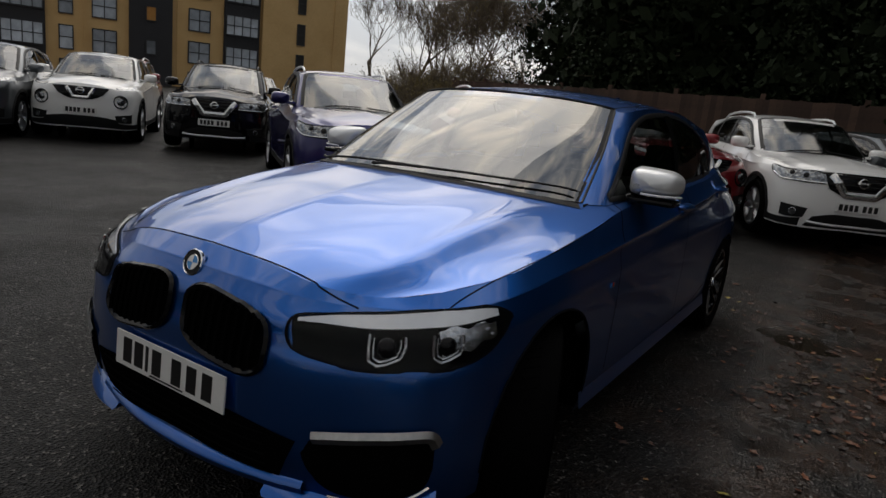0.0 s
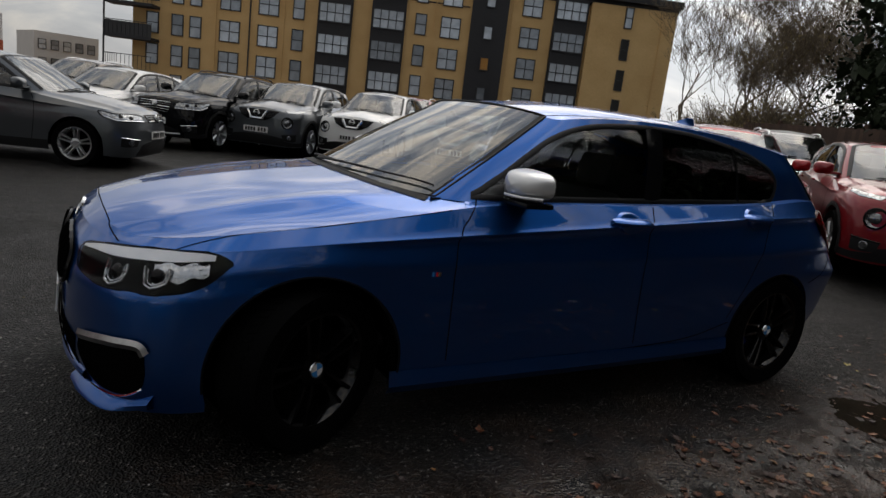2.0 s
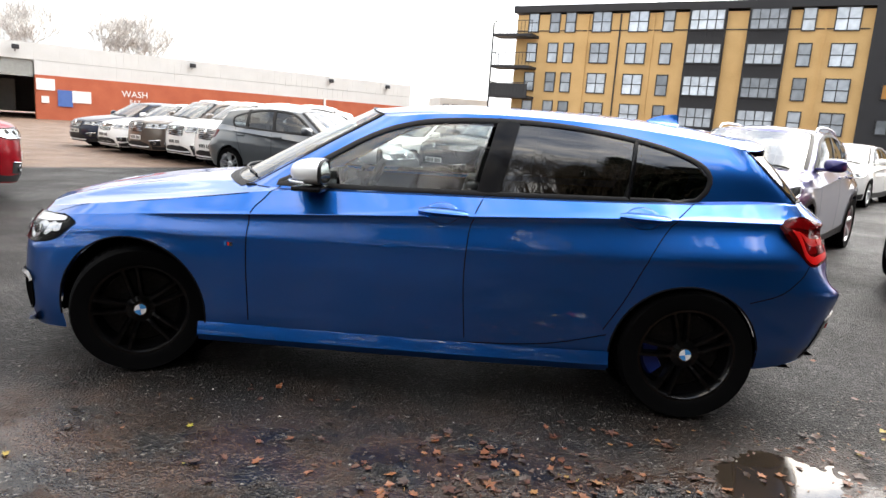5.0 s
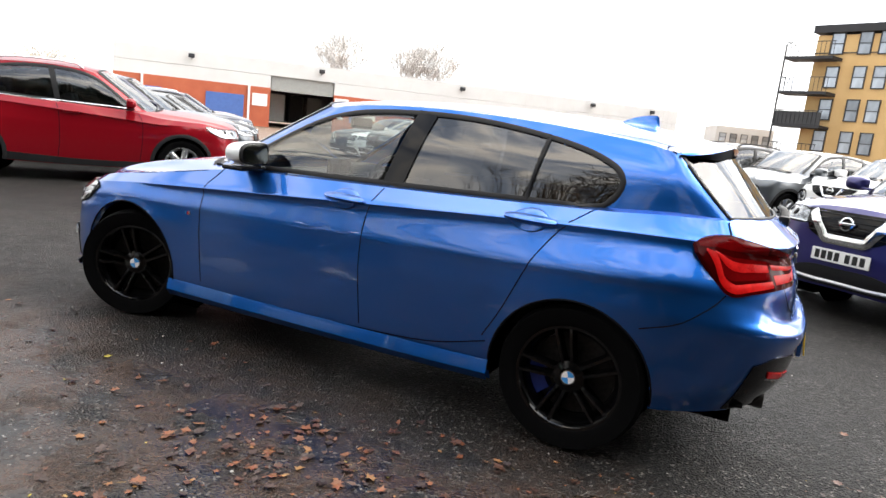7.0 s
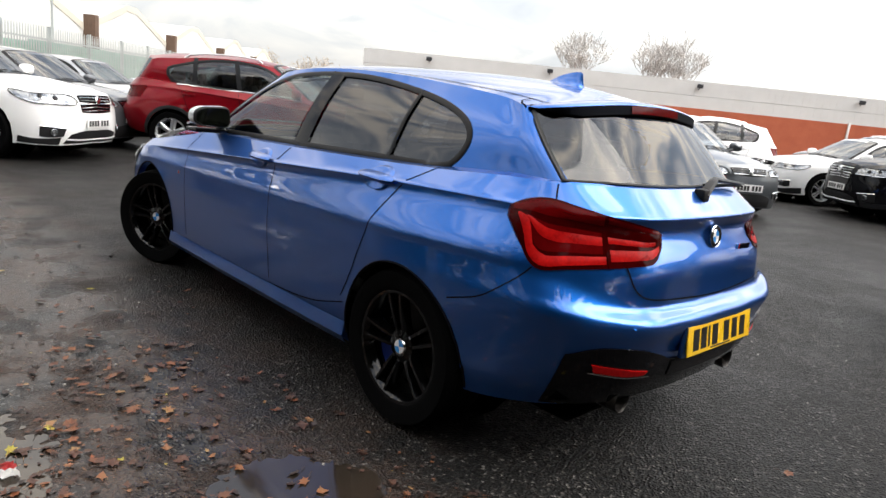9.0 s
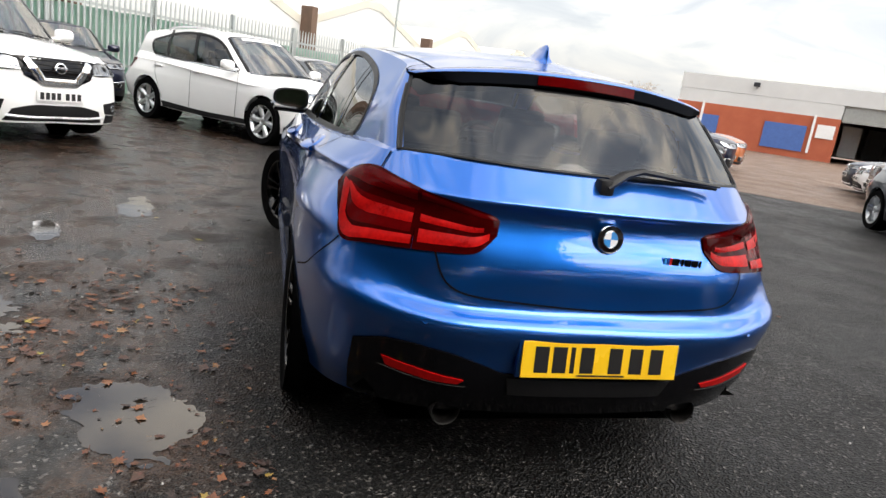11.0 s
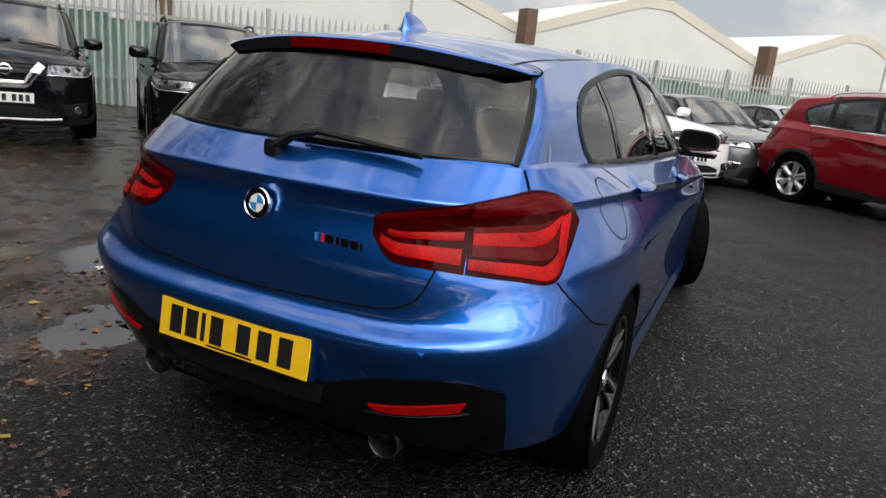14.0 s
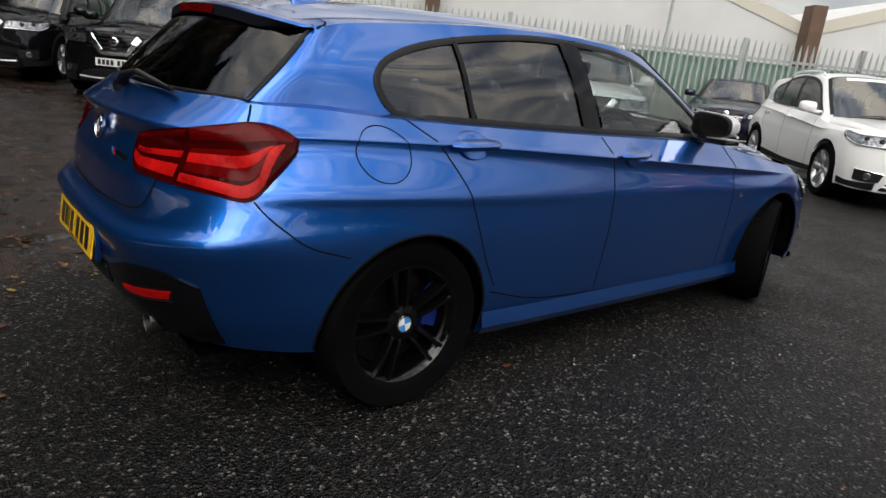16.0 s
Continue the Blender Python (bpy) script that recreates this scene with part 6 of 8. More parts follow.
def gables():
    b = thing("factory_building", "row of cream gabled factory sheds behind a fence", "building")
    d = Vector((.76, -.65, 0)).normalized()
    a = Vector((26.1, 0, 0)) - d * 33.0
    w, off = 10.95, 0.75
    for k in range(8):
        bm = bmesh.new()
        x0 = k * w + off
        prof = [(x0, -.5), (x0 + w, -.5), (x0 + w, 3.2), (x0 + w * .56, 4.75), (x0 + w * .44, 4.75), (x0, 3.2)]
        vs = [[bm.verts.new((x, y, z)) for x, z in prof] for y in (0, 20)]
        bm.faces.new(vs[0])
        for i in range(6):
            bm.faces.new((vs[0][i], vs[0][(i + 1) % 6], vs[1][(i + 1) % 6], vs[1][i]))
        part("gable", bm, WHITECLAD, b, smooth=False)
        bm = bmesh.new()
        for (xa, za), (xb, zb) in zip(prof[2:5], prof[3:6]):
            l = math.hypot(xb - xa, zb - za)
            box_into(bm, ((xa + xb) / 2, -.015, (za + zb) / 2 - .12), (l + .1, .03, .34), rot=Euler((0, -math.atan2(zb - za, xb - xa), 0)).to_matrix())
        part("verge", bm, CREAMCLAD, b, smooth=False)
        bm = bmesh.new()
        box_into(bm, (x0, -.3, 1.6), (.40, .6, 4.3), .02)
        part("pier", bm, PIER, b, "dark brick pier", smooth=False)
        if k in (1, 3):
            bm = bmesh.new()
            tube_into(bm, [(x0 + w * .62, -.6, 0), (x0 + w * .62, -.6, 5.6)], .05, 6)
            box_into(bm, (x0 + w * .62, -.9, 5.6), (.12, .6, .08), .02)
            part("lamp_post", bm, FENCE, b)
    b.matrix_world = frame_of(a, a + d * 90)

    # palisade fence with a green screen in front of the sheds
    f = thing("palisade_fence", "grey steel palisade fence backed with green screen", "fence")
    n = Vector((-d.y, d.x, 0))
    f0 = a - n * 4.5
    fm = frame_of(f0, f0 + d * 90)
    bm = bmesh.new()
    for x, z in ((-.032, 0), (-.012, .02), (.012, .02), (.032, 0)):
        pass
    prof = [(-.034, .0), (-.014, -.018), (.014, -.018), (.034, .0)]
    levels = [(-0.35, 1), (2.02, 1), (2.16, .55), (2.25, .05)]
    grid_into(bm, [[Vector((x * k, y, z)) for x, y in prof] for z, k in levels])
    first = None
    for i in range(300):
        x = 4.0 + i * .15
        if first is None:
            first = part("pale", bm, FENCE, f, smooth=False)
            ob = first
        else:
            ob = new("pale", first.data)
            ob.parent = f
        ob.matrix_local = pose(x, 0, 0.12 + .0)
    for z in (.55, 1.85):
        bm = bmesh.new()
        box_into(bm, (32, .04, z + .12), (64, .04, .06))
        part("rail", bm, FENCE, f, smooth=False)
    for k in range(23):
        bm = bmesh.new()
        box_into(bm, (k * 2.75, .08, 1.0), (.10, .10, 2.8))
        part("post", bm, FENCE, f, smooth=False)
    for k in range(12):
        bm = bmesh.new()
        nseg = 36
        rows = [[Vector((k * 5.3 + 5.3 * i / nseg, .14 + .015 * math.sin(i * 1.9), z)) for i in range(nseg + 1)] for z in (-.2, 1.0, 1.88 + .05 * math.sin(k * 2.2))]
        grid_into(bm, rows)
        bmesh.ops.solidify(bm, geom=bm.faces[:], thickness=.02)
        part("screen_sheet", bm, SCREEN, f)
    f.matrix_world = fm
    bm = bmesh.new()
    for i in range(200):
        x = 49.0 + i * .15
        grid_into(bm, [[Vector((x + q * k, y, z + .12)) for q, y in prof] for z, k in levels])
    fr = part("pale_run", bm, FENCE, f, smooth=False)
    fr["kind"] = "stuff"


gables()


def timber_fence():
    f = thing("timber_fence", "dark weathered timber board fence under the trees", "fence")
    pts = [(-18.5, -12.5), (-14.2, -4.0), (-12.6, 4.5), (-9.0, 11.5), (-2.0, 16.0), (8.0, 19.5)]
    line = resample([Vector((*p, 0)) for p in pts], 300)
    bm = bmesh.new()
    box_into(bm, (0, 0, 0), (.135, .022, 1.95), .004)
    me = None
    for i, p in enumerate(line):
        q = line[min(i + 1, len(line) - 1)] - line[max(0, i - 1)]
        if me is None:
            ob = part("board", bm, TIMBER, f, smooth=False)
            me = ob.data
        else:
            ob = new("board", me)
            ob.parent = f
        ob.matrix_local = pose(p.x, p.y, ground_z(p.x, p.y) + 1.0 + random.uniform(-.02, .02), 0, 0, math.degrees(math.atan2(q.y, q.x)))
        ob.scale = (1.15, 1, 1)
    for i in range(0, 300, 14):
        bm = bmesh.new()
        box_into(bm, (line[i].x - .08, line[i].y + .05, ground_z(line[i].x, line[i].y) + 1.0), (.11, .11, 2.2), .008)
        part("fence_post", bm, TIMBER, f, smooth=False)


timber_fence()

# a pale block of flats far off between the warehouse and the apartments
far = thing("distant_building", "pale cream low block far behind the car park", "building")
bm = bmesh.new()
box_into(bm, (0, 0, 2.6), (7.4, 8, 5.4))
part("wall", bm, WHITECLAD, far, smooth=False)
for i in range(5):
    for z in (1.6, 3.8):
        window(far, -2.8 + 1.4 * i, -4.05, z, .9, 1.2, 1, 2)
far.matrix_world = pose(3.6, -100, 0, 0, 0, 196)

# ---------------------------------------------------------------- trees
BARK = material("damp_bark", (0.085, 0.066, 0.046), rough=0.9, second=(0.17, 0.135, 0.095), scale=4, grain=30, bump=0.5, bump_scale=40)
# distance haze is painted into the pale colour of these branches
HAZE_BARK = material("hazy_bare_branches", (0.55, 0.53, 0.51), rough=0.95, vary=0.15)
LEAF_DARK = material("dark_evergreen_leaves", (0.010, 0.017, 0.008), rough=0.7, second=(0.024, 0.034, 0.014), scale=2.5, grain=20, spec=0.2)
LEAF_OLIVE = material("thinning_autumn_leaves", (0.12, 0.10, 0.032), rough=0.75, second=(0.22, 0.16, 0.05), scale=2.0, grain=20)


def limb(bm, p, d, length, r, depth, rng, tips, gnarl=.22):
    n = 4 if depth > 1 else 3
    pts, rad = [p.copy()], [r]
    q, v = p.copy(), d.normalized()
    for i in range(n):
        v = (v + Vector((rng.uniform(-1, 1), rng.uniform(-1, 1), rng.uniform(-.5, 1))) * gnarl * .5).normalized()
        q = q + v * length / n
        pts.append(q.copy())
        rad.append(max(.009, r * (1 - .5 * (i + 1) / n)))
    tube_into(bm, pts, rad, 7 if depth > 3 else (5 if depth > 1 else 3))
    if depth == 0:
        tips.append((q.copy(), v.copy()))
        return
    kids = 3 if depth > 1 else 4
    for k in range(kids):
        f = rng.uniform(.45, 1.0) if k else 1.0
        at = pts[0].lerp(pts[-1], f) if k else pts[-1]
        if k:
            i = min(n - 1, int(f * n))
            at = pts[i].lerp(pts[i + 1], f * n - i)
        side = Vector((rng.uniform(-1, 1), rng.uniform(-1, 1), rng.uniform(-.1, .9)))
        limb(bm, at, (v * .7 + side * .9).normalized(), length * rng.uniform(.66, .88), max(.011, rad[-1] * rng.uniform(.7, .95)), depth - 1, rng, tips, gnarl)


def leaves_into(bm, c, n, spread, size, rng):
    for _ in range(n):
        p = c + Vector((rng.gauss(0, spread), rng.gauss(0, spread), rng.gauss(0, spread * .8)))
        a, b = Vector((rng.uniform(-1, 1), rng.uniform(-1, 1), rng.uniform(-1, 1))).normalized(), Vector((rng.uniform(-1, 1), rng.uniform(-1, 1), rng.uniform(-1, 1)))
        b = (b - a * b.dot(a)).normalized()
        s = size * rng.uniform(.6, 1.3)
        vs = [bm.verts.new(p + a * x * s + b * y * s) for x, y in ((-.5, 0), (0, .3), (.5, 0), (0, -.3))]
        bm.faces.new(vs)


def bare_tree(name, label, seed, height, leafy, mat=BARK, leaf=LEAF_OLIVE, depth=6):
    rng = random.Random(seed)
    t = thing(name, label, "tree", "trees round the car park")
    bm, tips = bmesh.new(), []
    limb(bm, Vector((0, 0, -.2)), Vector((rng.uniform(-.06, .06), rng.uniform(-.06, .06), 1)), height * .24, height * .0115, depth, rng, tips, .34)
    part("trunk", bm, mat, t)
    bm = bmesh.new()
    for p, v in tips:
        if rng.random() < leafy:
            leaves_into(bm, p, 3 if leafy < .6 else 5, .2, .08, rng)
    if leafy:
        part("crown", bm, leaf, t, smooth=False)
    else:
        bm.free()
    return t


def evergreen(seed, height, width):
    rng = random.Random(seed)
    t = thing("evergreen_tree", "dense dark evergreen tree with ragged outline", "tree", "trees round the car park")
    bm = bmesh.new()
    tube_into(bm, [(0, 0, -.2), (.1, 0, height * .4), (0, .1, height * .85)], [height * .025, height * .018, .03], 8)
    for k in range(40):
        z = height * rng.uniform(.1, .85)
        a = rng.uniform(0, 6.28)
        l = width * (1 - z / height * .6) * .8
        tube_into(bm, [(0, 0, z), (math.cos(a) * l * .5, math.sin(a) * l * .5, z + .25), (math.cos(a) * l, math.sin(a) * l, z + .2)], [.06, .04, .015], 5)
    part("trunk", bm, BARK, t)
    bm = bmesh.new()
    for k in range(1300):
        z = height * (rng.random() ** .8)
        a = rng.uniform(0, 6.28)
        edge = width * (1 - (z / height) ** 1.8) * (.75 + .35 * noise.noise(Vector((math.cos(a) * 1.5, math.sin(a) * 1.5, z * .5 + seed))))
        rr = edge * rng.uniform(.45, 1.02)
        leaves_into(bm, Vector((math.cos(a) * rr, math.sin(a) * rr, z + .15)), 42, .27, .15, rng)
    # a core of larger leaves in the same near-black fills gaps behind the sprays
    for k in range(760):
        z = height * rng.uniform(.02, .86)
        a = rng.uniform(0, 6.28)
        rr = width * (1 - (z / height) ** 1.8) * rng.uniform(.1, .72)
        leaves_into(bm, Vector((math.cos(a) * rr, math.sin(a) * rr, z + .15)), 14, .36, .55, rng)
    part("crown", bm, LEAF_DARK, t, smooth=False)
    return t


def stand(tree, spots, rng, size=1.0):
    """Sets the tree at the first spot and copies of it at the others."""
    for i, (x, y) in enumerate(spots):
        m = pose(x, y, ground_z(x, y), 0, 0, rng.uniform(0, 360)) @ Matrix.Scale(size, 4)
        if i:
            copy_thing(tree, m)
        else:
            tree.matrix_world = m


def shrub(seed, height, width):
    """A thicket of thin stems with sparse olive leaves."""
    rng = random.Random(seed)
    t = thing("hedge_shrub", "straggly olive brown thicket at the car park's edge", "shrub", "thicket along the edge")
    bm, tips = bmesh.new(), []
    for k in range(16):
        a = rng.uniform(0, 6.28)
        r = width * rng.random() ** .5
        limb(bm, Vector((math.cos(a) * r, math.sin(a) * r, -.1)), Vector((rng.uniform(-.3, .3), rng.uniform(-.3, .3), 1)), height * rng.uniform(.3, .45), .022, 3, rng, tips, .4)
    part("stem", bm, BARK, t)
    bm = bmesh.new()
    for p, v in tips:
        leaves_into(bm, p, 3, .22, .075, rng)
    part("crown", bm, LEAF_OLIVE, t, smooth=False)
    return t


grove = random.Random(5)
stand(evergreen(3, 17.0, 4.4), [(-20.5, -7.0), (-20.0, -3.0), (-17.0, 1.5), (-16.0, 7.0), (-11.0, 10.5), (-7.4, 13.8)], grove)
stand(evergreen(8, 13.5, 3.9), [(-18.0, -5.0), (-19.5, 0.5), (-15.5, 4.2), (-13.5, 9.0), (-9.2, 12.0), (-5.2, 16.4)], grove)
stand(evergreen(14, 5.2, 2.6), [(-3.5, 18.5), (-.5, 20.0), (2.4, 21.0), (5.4, 22.5), (8.8, 22.5), (12.0, 23.0)], grove)
stand(bare_tree("deciduous_tree", "leafless tree with fine branches and a few leaves", 2, 10.5, .2, depth=6), [(-26.5, -16.0), (-4.5, 18.5), (4.5, 20.5)], grove)
stand(bare_tree("deciduous_tree", "half-bare tree with thinning olive leaves", 7, 9.0, .5, depth=6), [(-24.5, -12.5), (-22.0, -8.5), (-29.0, -17.5), (-11.0, 14.0), (8.5, 21.0)], grove)
stand(bare_tree("deciduous_tree", "slim leafless tree with bare twigs", 12, 9.5, .2, depth=6), [(-30.5, -19.5), (-22.5, -11.0), (-1.0, 19.0)], grove)
stand(bare_tree("deciduous_tree", "tall leafless tree with brown twigs beyond the car park", 31, 16.5, .25, depth=6), [(-39.1, -33.4), (-43.5, -27.5), (-37.5, -28.5)], grove)
stand(bare_tree("deciduous_tree", "tall leafless tree with olive leaves beyond the car park", 37, 13.5, .5, depth=6), [(-41.0, -28.5), (-36.0, -25.5)], grove)
stand(bare_tree("deciduous_tree", "tall leafless tree with dense twigs over the parked cars", 53, 15.5, .15, depth=6), [(-4.4, 12.6), (-3.0, 15.2), (-2.2, 13.4), (.8, 16.8)], grove)
stand(shrub(41, 2.0, 1.7), [(-19.0, -13.5), (-21.5, -14.5), (-24.0, -17.5), (-26.5, -19.0), (-29.5, -22.0), (-33.0, -24.5), (-23.0, -12.0), (-27.0, -15.0), (-36.5, -27.5), (-31.0, -18.5)], grove)
stand(shrub(43, 2.9, 1.9), [(-22.5, -16.5), (-25.0, -14.0), (-28.5, -20.5), (-31.5, -23.0), (-35.0, -26.0), (-20.0, -11.0)], grove)
far_tree = bare_tree("distant_tree", "hazy leafless tree beyond the warehouse", 21, 6.0, 0, HAZE_BARK, depth=6)
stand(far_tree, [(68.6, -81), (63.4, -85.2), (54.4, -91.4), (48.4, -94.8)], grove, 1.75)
small = bare_tree("distant_tree", "hazy leafless tree with tawny crown", 23, 4.0, .6, HAZE_BARK, material("tawny_leaves", (0.34, 0.24, 0.12), rough=0.9), depth=5)
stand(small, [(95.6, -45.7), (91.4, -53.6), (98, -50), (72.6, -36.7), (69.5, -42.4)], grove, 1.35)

# ---------------------------------------------------------------- parked cars
CACHE = {}


def parked_car(number, name, label, paint_mat, size, x, y, heading, rim=RIM_SILVER, face="v", group="parked cars"):
    """A parked car whose number plate stands at x, y and which points along heading (degrees)."""
    length, width, height, base, belt, roof_w, boxy = size
    car = thing(name, label, "car", group)
    tall = height > 1.55
    warp = warp_for(length, width, height, base, belt, roof_w, boxy, .075 if tall else .02)
    r_t = 0.322 if not tall else 0.355
    arches = tuple((sx * base / 2, r_t, r_t + .045) for sx in (1, -1))
    sh = Shell(warp, 4, 3, arches, (8, 7))
    body = bmesh.new()
    for src in (sh.low, sh.shelf, sh.roof, sh.bonnet):
        me = bpy.data.meshes.new("skin")
        src.to_mesh(me)
        src.free()
        body.from_mesh(me)
        bpy.data.meshes.remove(me)
    part("body_panel", body, paint_mat, car, angle=55)
    # glasshouse: painted pillars, glass between them
    plan = sh.house_plan
    frame_bm, panes = bmesh.new(), {}
    k = len(plan[0])
    rows = stack([GLASS_P, GLASS_Q, GLASS_R], 8, warp, 7)
    for j in range(len(plan) - 1):
        for i in range(k):
            i2 = (i + 1) % k
            c = (plan[j][i] + plan[j][i2] + plan[j + 1][i] + plan[j + 1][i2]) / 4
            key = None
            if glazed(c):
                key = "windscreen" if c.x > .1 and abs(c.y) < .70 - (c.z - .97) * .42 else "rear_screen" if c.x < -1.56 and abs(c.y) < .61 - (c.z - 1.055) * .24 else "side_glass_left" if c.y > 0 else "side_glass_right"
            bmx = frame_bm if key is None else panes.setdefault(key, bmesh.new())
            bmx.faces.new([bmx.verts.new(p) for p in (rows[j][i], rows[j][i2], rows[j + 1][i2], rows[j + 1][i])])
    for nm, bmx in [("window_frame", frame_bm)] + list(panes.items()):
        bmesh.ops.remove_doubles(bmx, verts=bmx.verts, dist=.0005)
        part(nm.replace("_left", "").replace("_right", ""), bmx, paint_mat if nm == "window_frame" else SCREEN_BG if nm == "windscreen" else GLASS_BG, car, "" if nm == "window_frame" else "tinted glass")
    sh.house.free()
    for line in ([(.80, .665, .985), (.50, .610, 1.175), (.20, .545, 1.355)], [(.20, .545, 1.355), (.25, .28, 1.372), (.26, 0, 1.376), (.25, -.28, 1.372), (.20, -.545, 1.355)], [(.20, -.545, 1.355), (.50, -.610, 1.175), (.80, -.665, .985)]):
        bmx = bmesh.new()
        sh.ribbon(line, .05, .005, bmx, n=24, rise=.003)
        part("screen_border", bmx, TRIM, car)
    for s in (1, -1):
        bmx = bmesh.new()
        loop = [side_of(sh, x, z, s) for x, z in DLO_TOP + DLO_BOT[::-1]]
        sh.ribbon(loop, .045, .005, bmx, n=90, closed=True, raw=True, rise=.004)
        part("window_trim", bmx, TRIM, car)
        for xa, xb in ((-.30, -.40), (-1.02, -1.05)):
            bmx = bmesh.new()
            sh.ribbon([(xa, s * .76, 1.0), ((xa + xb) / 2, s * .69, 1.2), (xb, s * .59, 1.37)], .07, .007, bmx, n=10)
            part("door_pillar", bmx, TRIM, car)
        if face == "bar" and height > 1.6:
            bmx = bmesh.new()
            sh.ribbon([(x, s * .765, z) for x, z in ((.66, .985), (.1, .995), (-.6, 1.01), (-1.3, 1.035))], .022, .010, bmx, n=24, rise=.004)
            part("waist_strip", bmx, CHROME, car)
        if height > 1.58:
            bmx = bmesh.new()
            rail = []
            for rx, o in ((.0, .0), (-.07, .045), (-.3, .055), (-.6, .055), (-.9, .055), (-1.15, .045), (-1.24, .0)):
                w = warp((rx, s * .53, 1.40))
                q = sh.tree.ray_cast(Vector((w.x, w.y, 4)), Vector((0, 0, -1)))[0]
                rail.append(Vector((w.x, w.y, (q.z if q else w.z) + o)))
            tube_into(bmx, rail, .017, 6)
            part("roof_rail", bmx, SATIN if paint_mat is not BLACK_P else TRIM, car)
    wy = width / 2
    for cx, cz, r in arches:
        for s in (1, -1):
            bmx = bmesh.new()
            well_into(bmx, cx, cz, r + .01, s, .38)
            part("wheel_arch_liner", bmx, RECESS_SHADE, car)
            if tall and length < 4.75:
                bmx, line = bmesh.new(), []
                for q in range(25):
                    a = radians(-14 + 208 * q / 24)
                    line.append(sh.on(Vector((cx + math.cos(a) * (r + .022), s * (wy - .01), cz + math.sin(a) * (r + .022))), 0, .6)[0])
                sh.ribbon(line, .055, .006, bmx, n=40, raw=True, rise=.006)
                part("arch_cladding", bmx, PLASTIC, car, "black plastic arch trim")
    bmx = bmesh.new()
    box_into(bmx, (0, 0, .27), (length * .9, width * .70, .06))
    part("underbody", bmx, RECESS_SHADE, car)
    # dark cabin seen through the glass
    bmx = bmesh.new()
    w0 = warp((0, .60, 1.0))
    for sx, top in ((.02, .12), (-.95, .08)):
        for s in (1, -1):
            box_into(bmx, (sx * base / 2.69 - .2, s * w0.y * .55, w0.z - .10), (.14, .46, .44), .05, Euler((0, -.22, 0)).to_matrix())
            box_into(bmx, (sx * base / 2.69 - .28, s * w0.y * .55, w0.z + top + .08), (.09, .25, .16), .04)
    box_into(bmx, (.75 * base / 2.69, 0, w0.z - .12), (.45, w0.y * 1.9, .16), .05)
    box_into(bmx, (-.2, 0, w0.z - .36), (2.6, w0.y * 2, .05))
    part("cabin_seating", bmx, INTERIOR, car)
    for sx in (1, -1):
        for s in (1, -1):
            wh = new("wheel")
            wh.parent = car
            style = ("star", "twin", "swirl")[number % 3]
            k = ("wheel", round(r_t, 3), rim.name, style)
            if k not in CACHE:
                wheel_parts(wh, r_t, r_t * .72, .22, {"star": 6, "twin": 5, "swirl": 8}[style], rim, style, 28, cap=False)
                CACHE[k] = [(o.name.split(".")[0], o.data) for o in wh.children]
            else:
                for nm, me in CACHE[k]:
                    o = new(nm, me)
                    o.parent = wh
            wh.matrix_local = pose(sx * base / 2, s * (wy - .118), r_t, 0, random.uniform(0, 70), 0 if s > 0 else 180)
    face_parts(car, sh, warp, width, face, paint_mat, length)
    a = radians(heading)
    front = warp((2.17, 0, .5)).x
    px, py = x - math.cos(a) * front, y - math.sin(a) * front
    car.matrix_world = pose(px, py, ground_z(px, py), 0, 0, heading)
    return car


LAMP_BG = material("clear_headlamp_unit", (0.05, 0.052, 0.055), rough=0.14, metal=0.9, second=(0.46, 0.48, 0.50), scale=26, grain=70, rough_vary=0.08)


def skin_part(name, sh, car, mat, top, bot, off=.006, thick=.012, nu=14, nv=4, label=""):
    """A panel laid on the skin between two lines."""
    return part(name, sh.sheet(sh.between(top, bot, nu, nv), off, thick), mat, car, label)


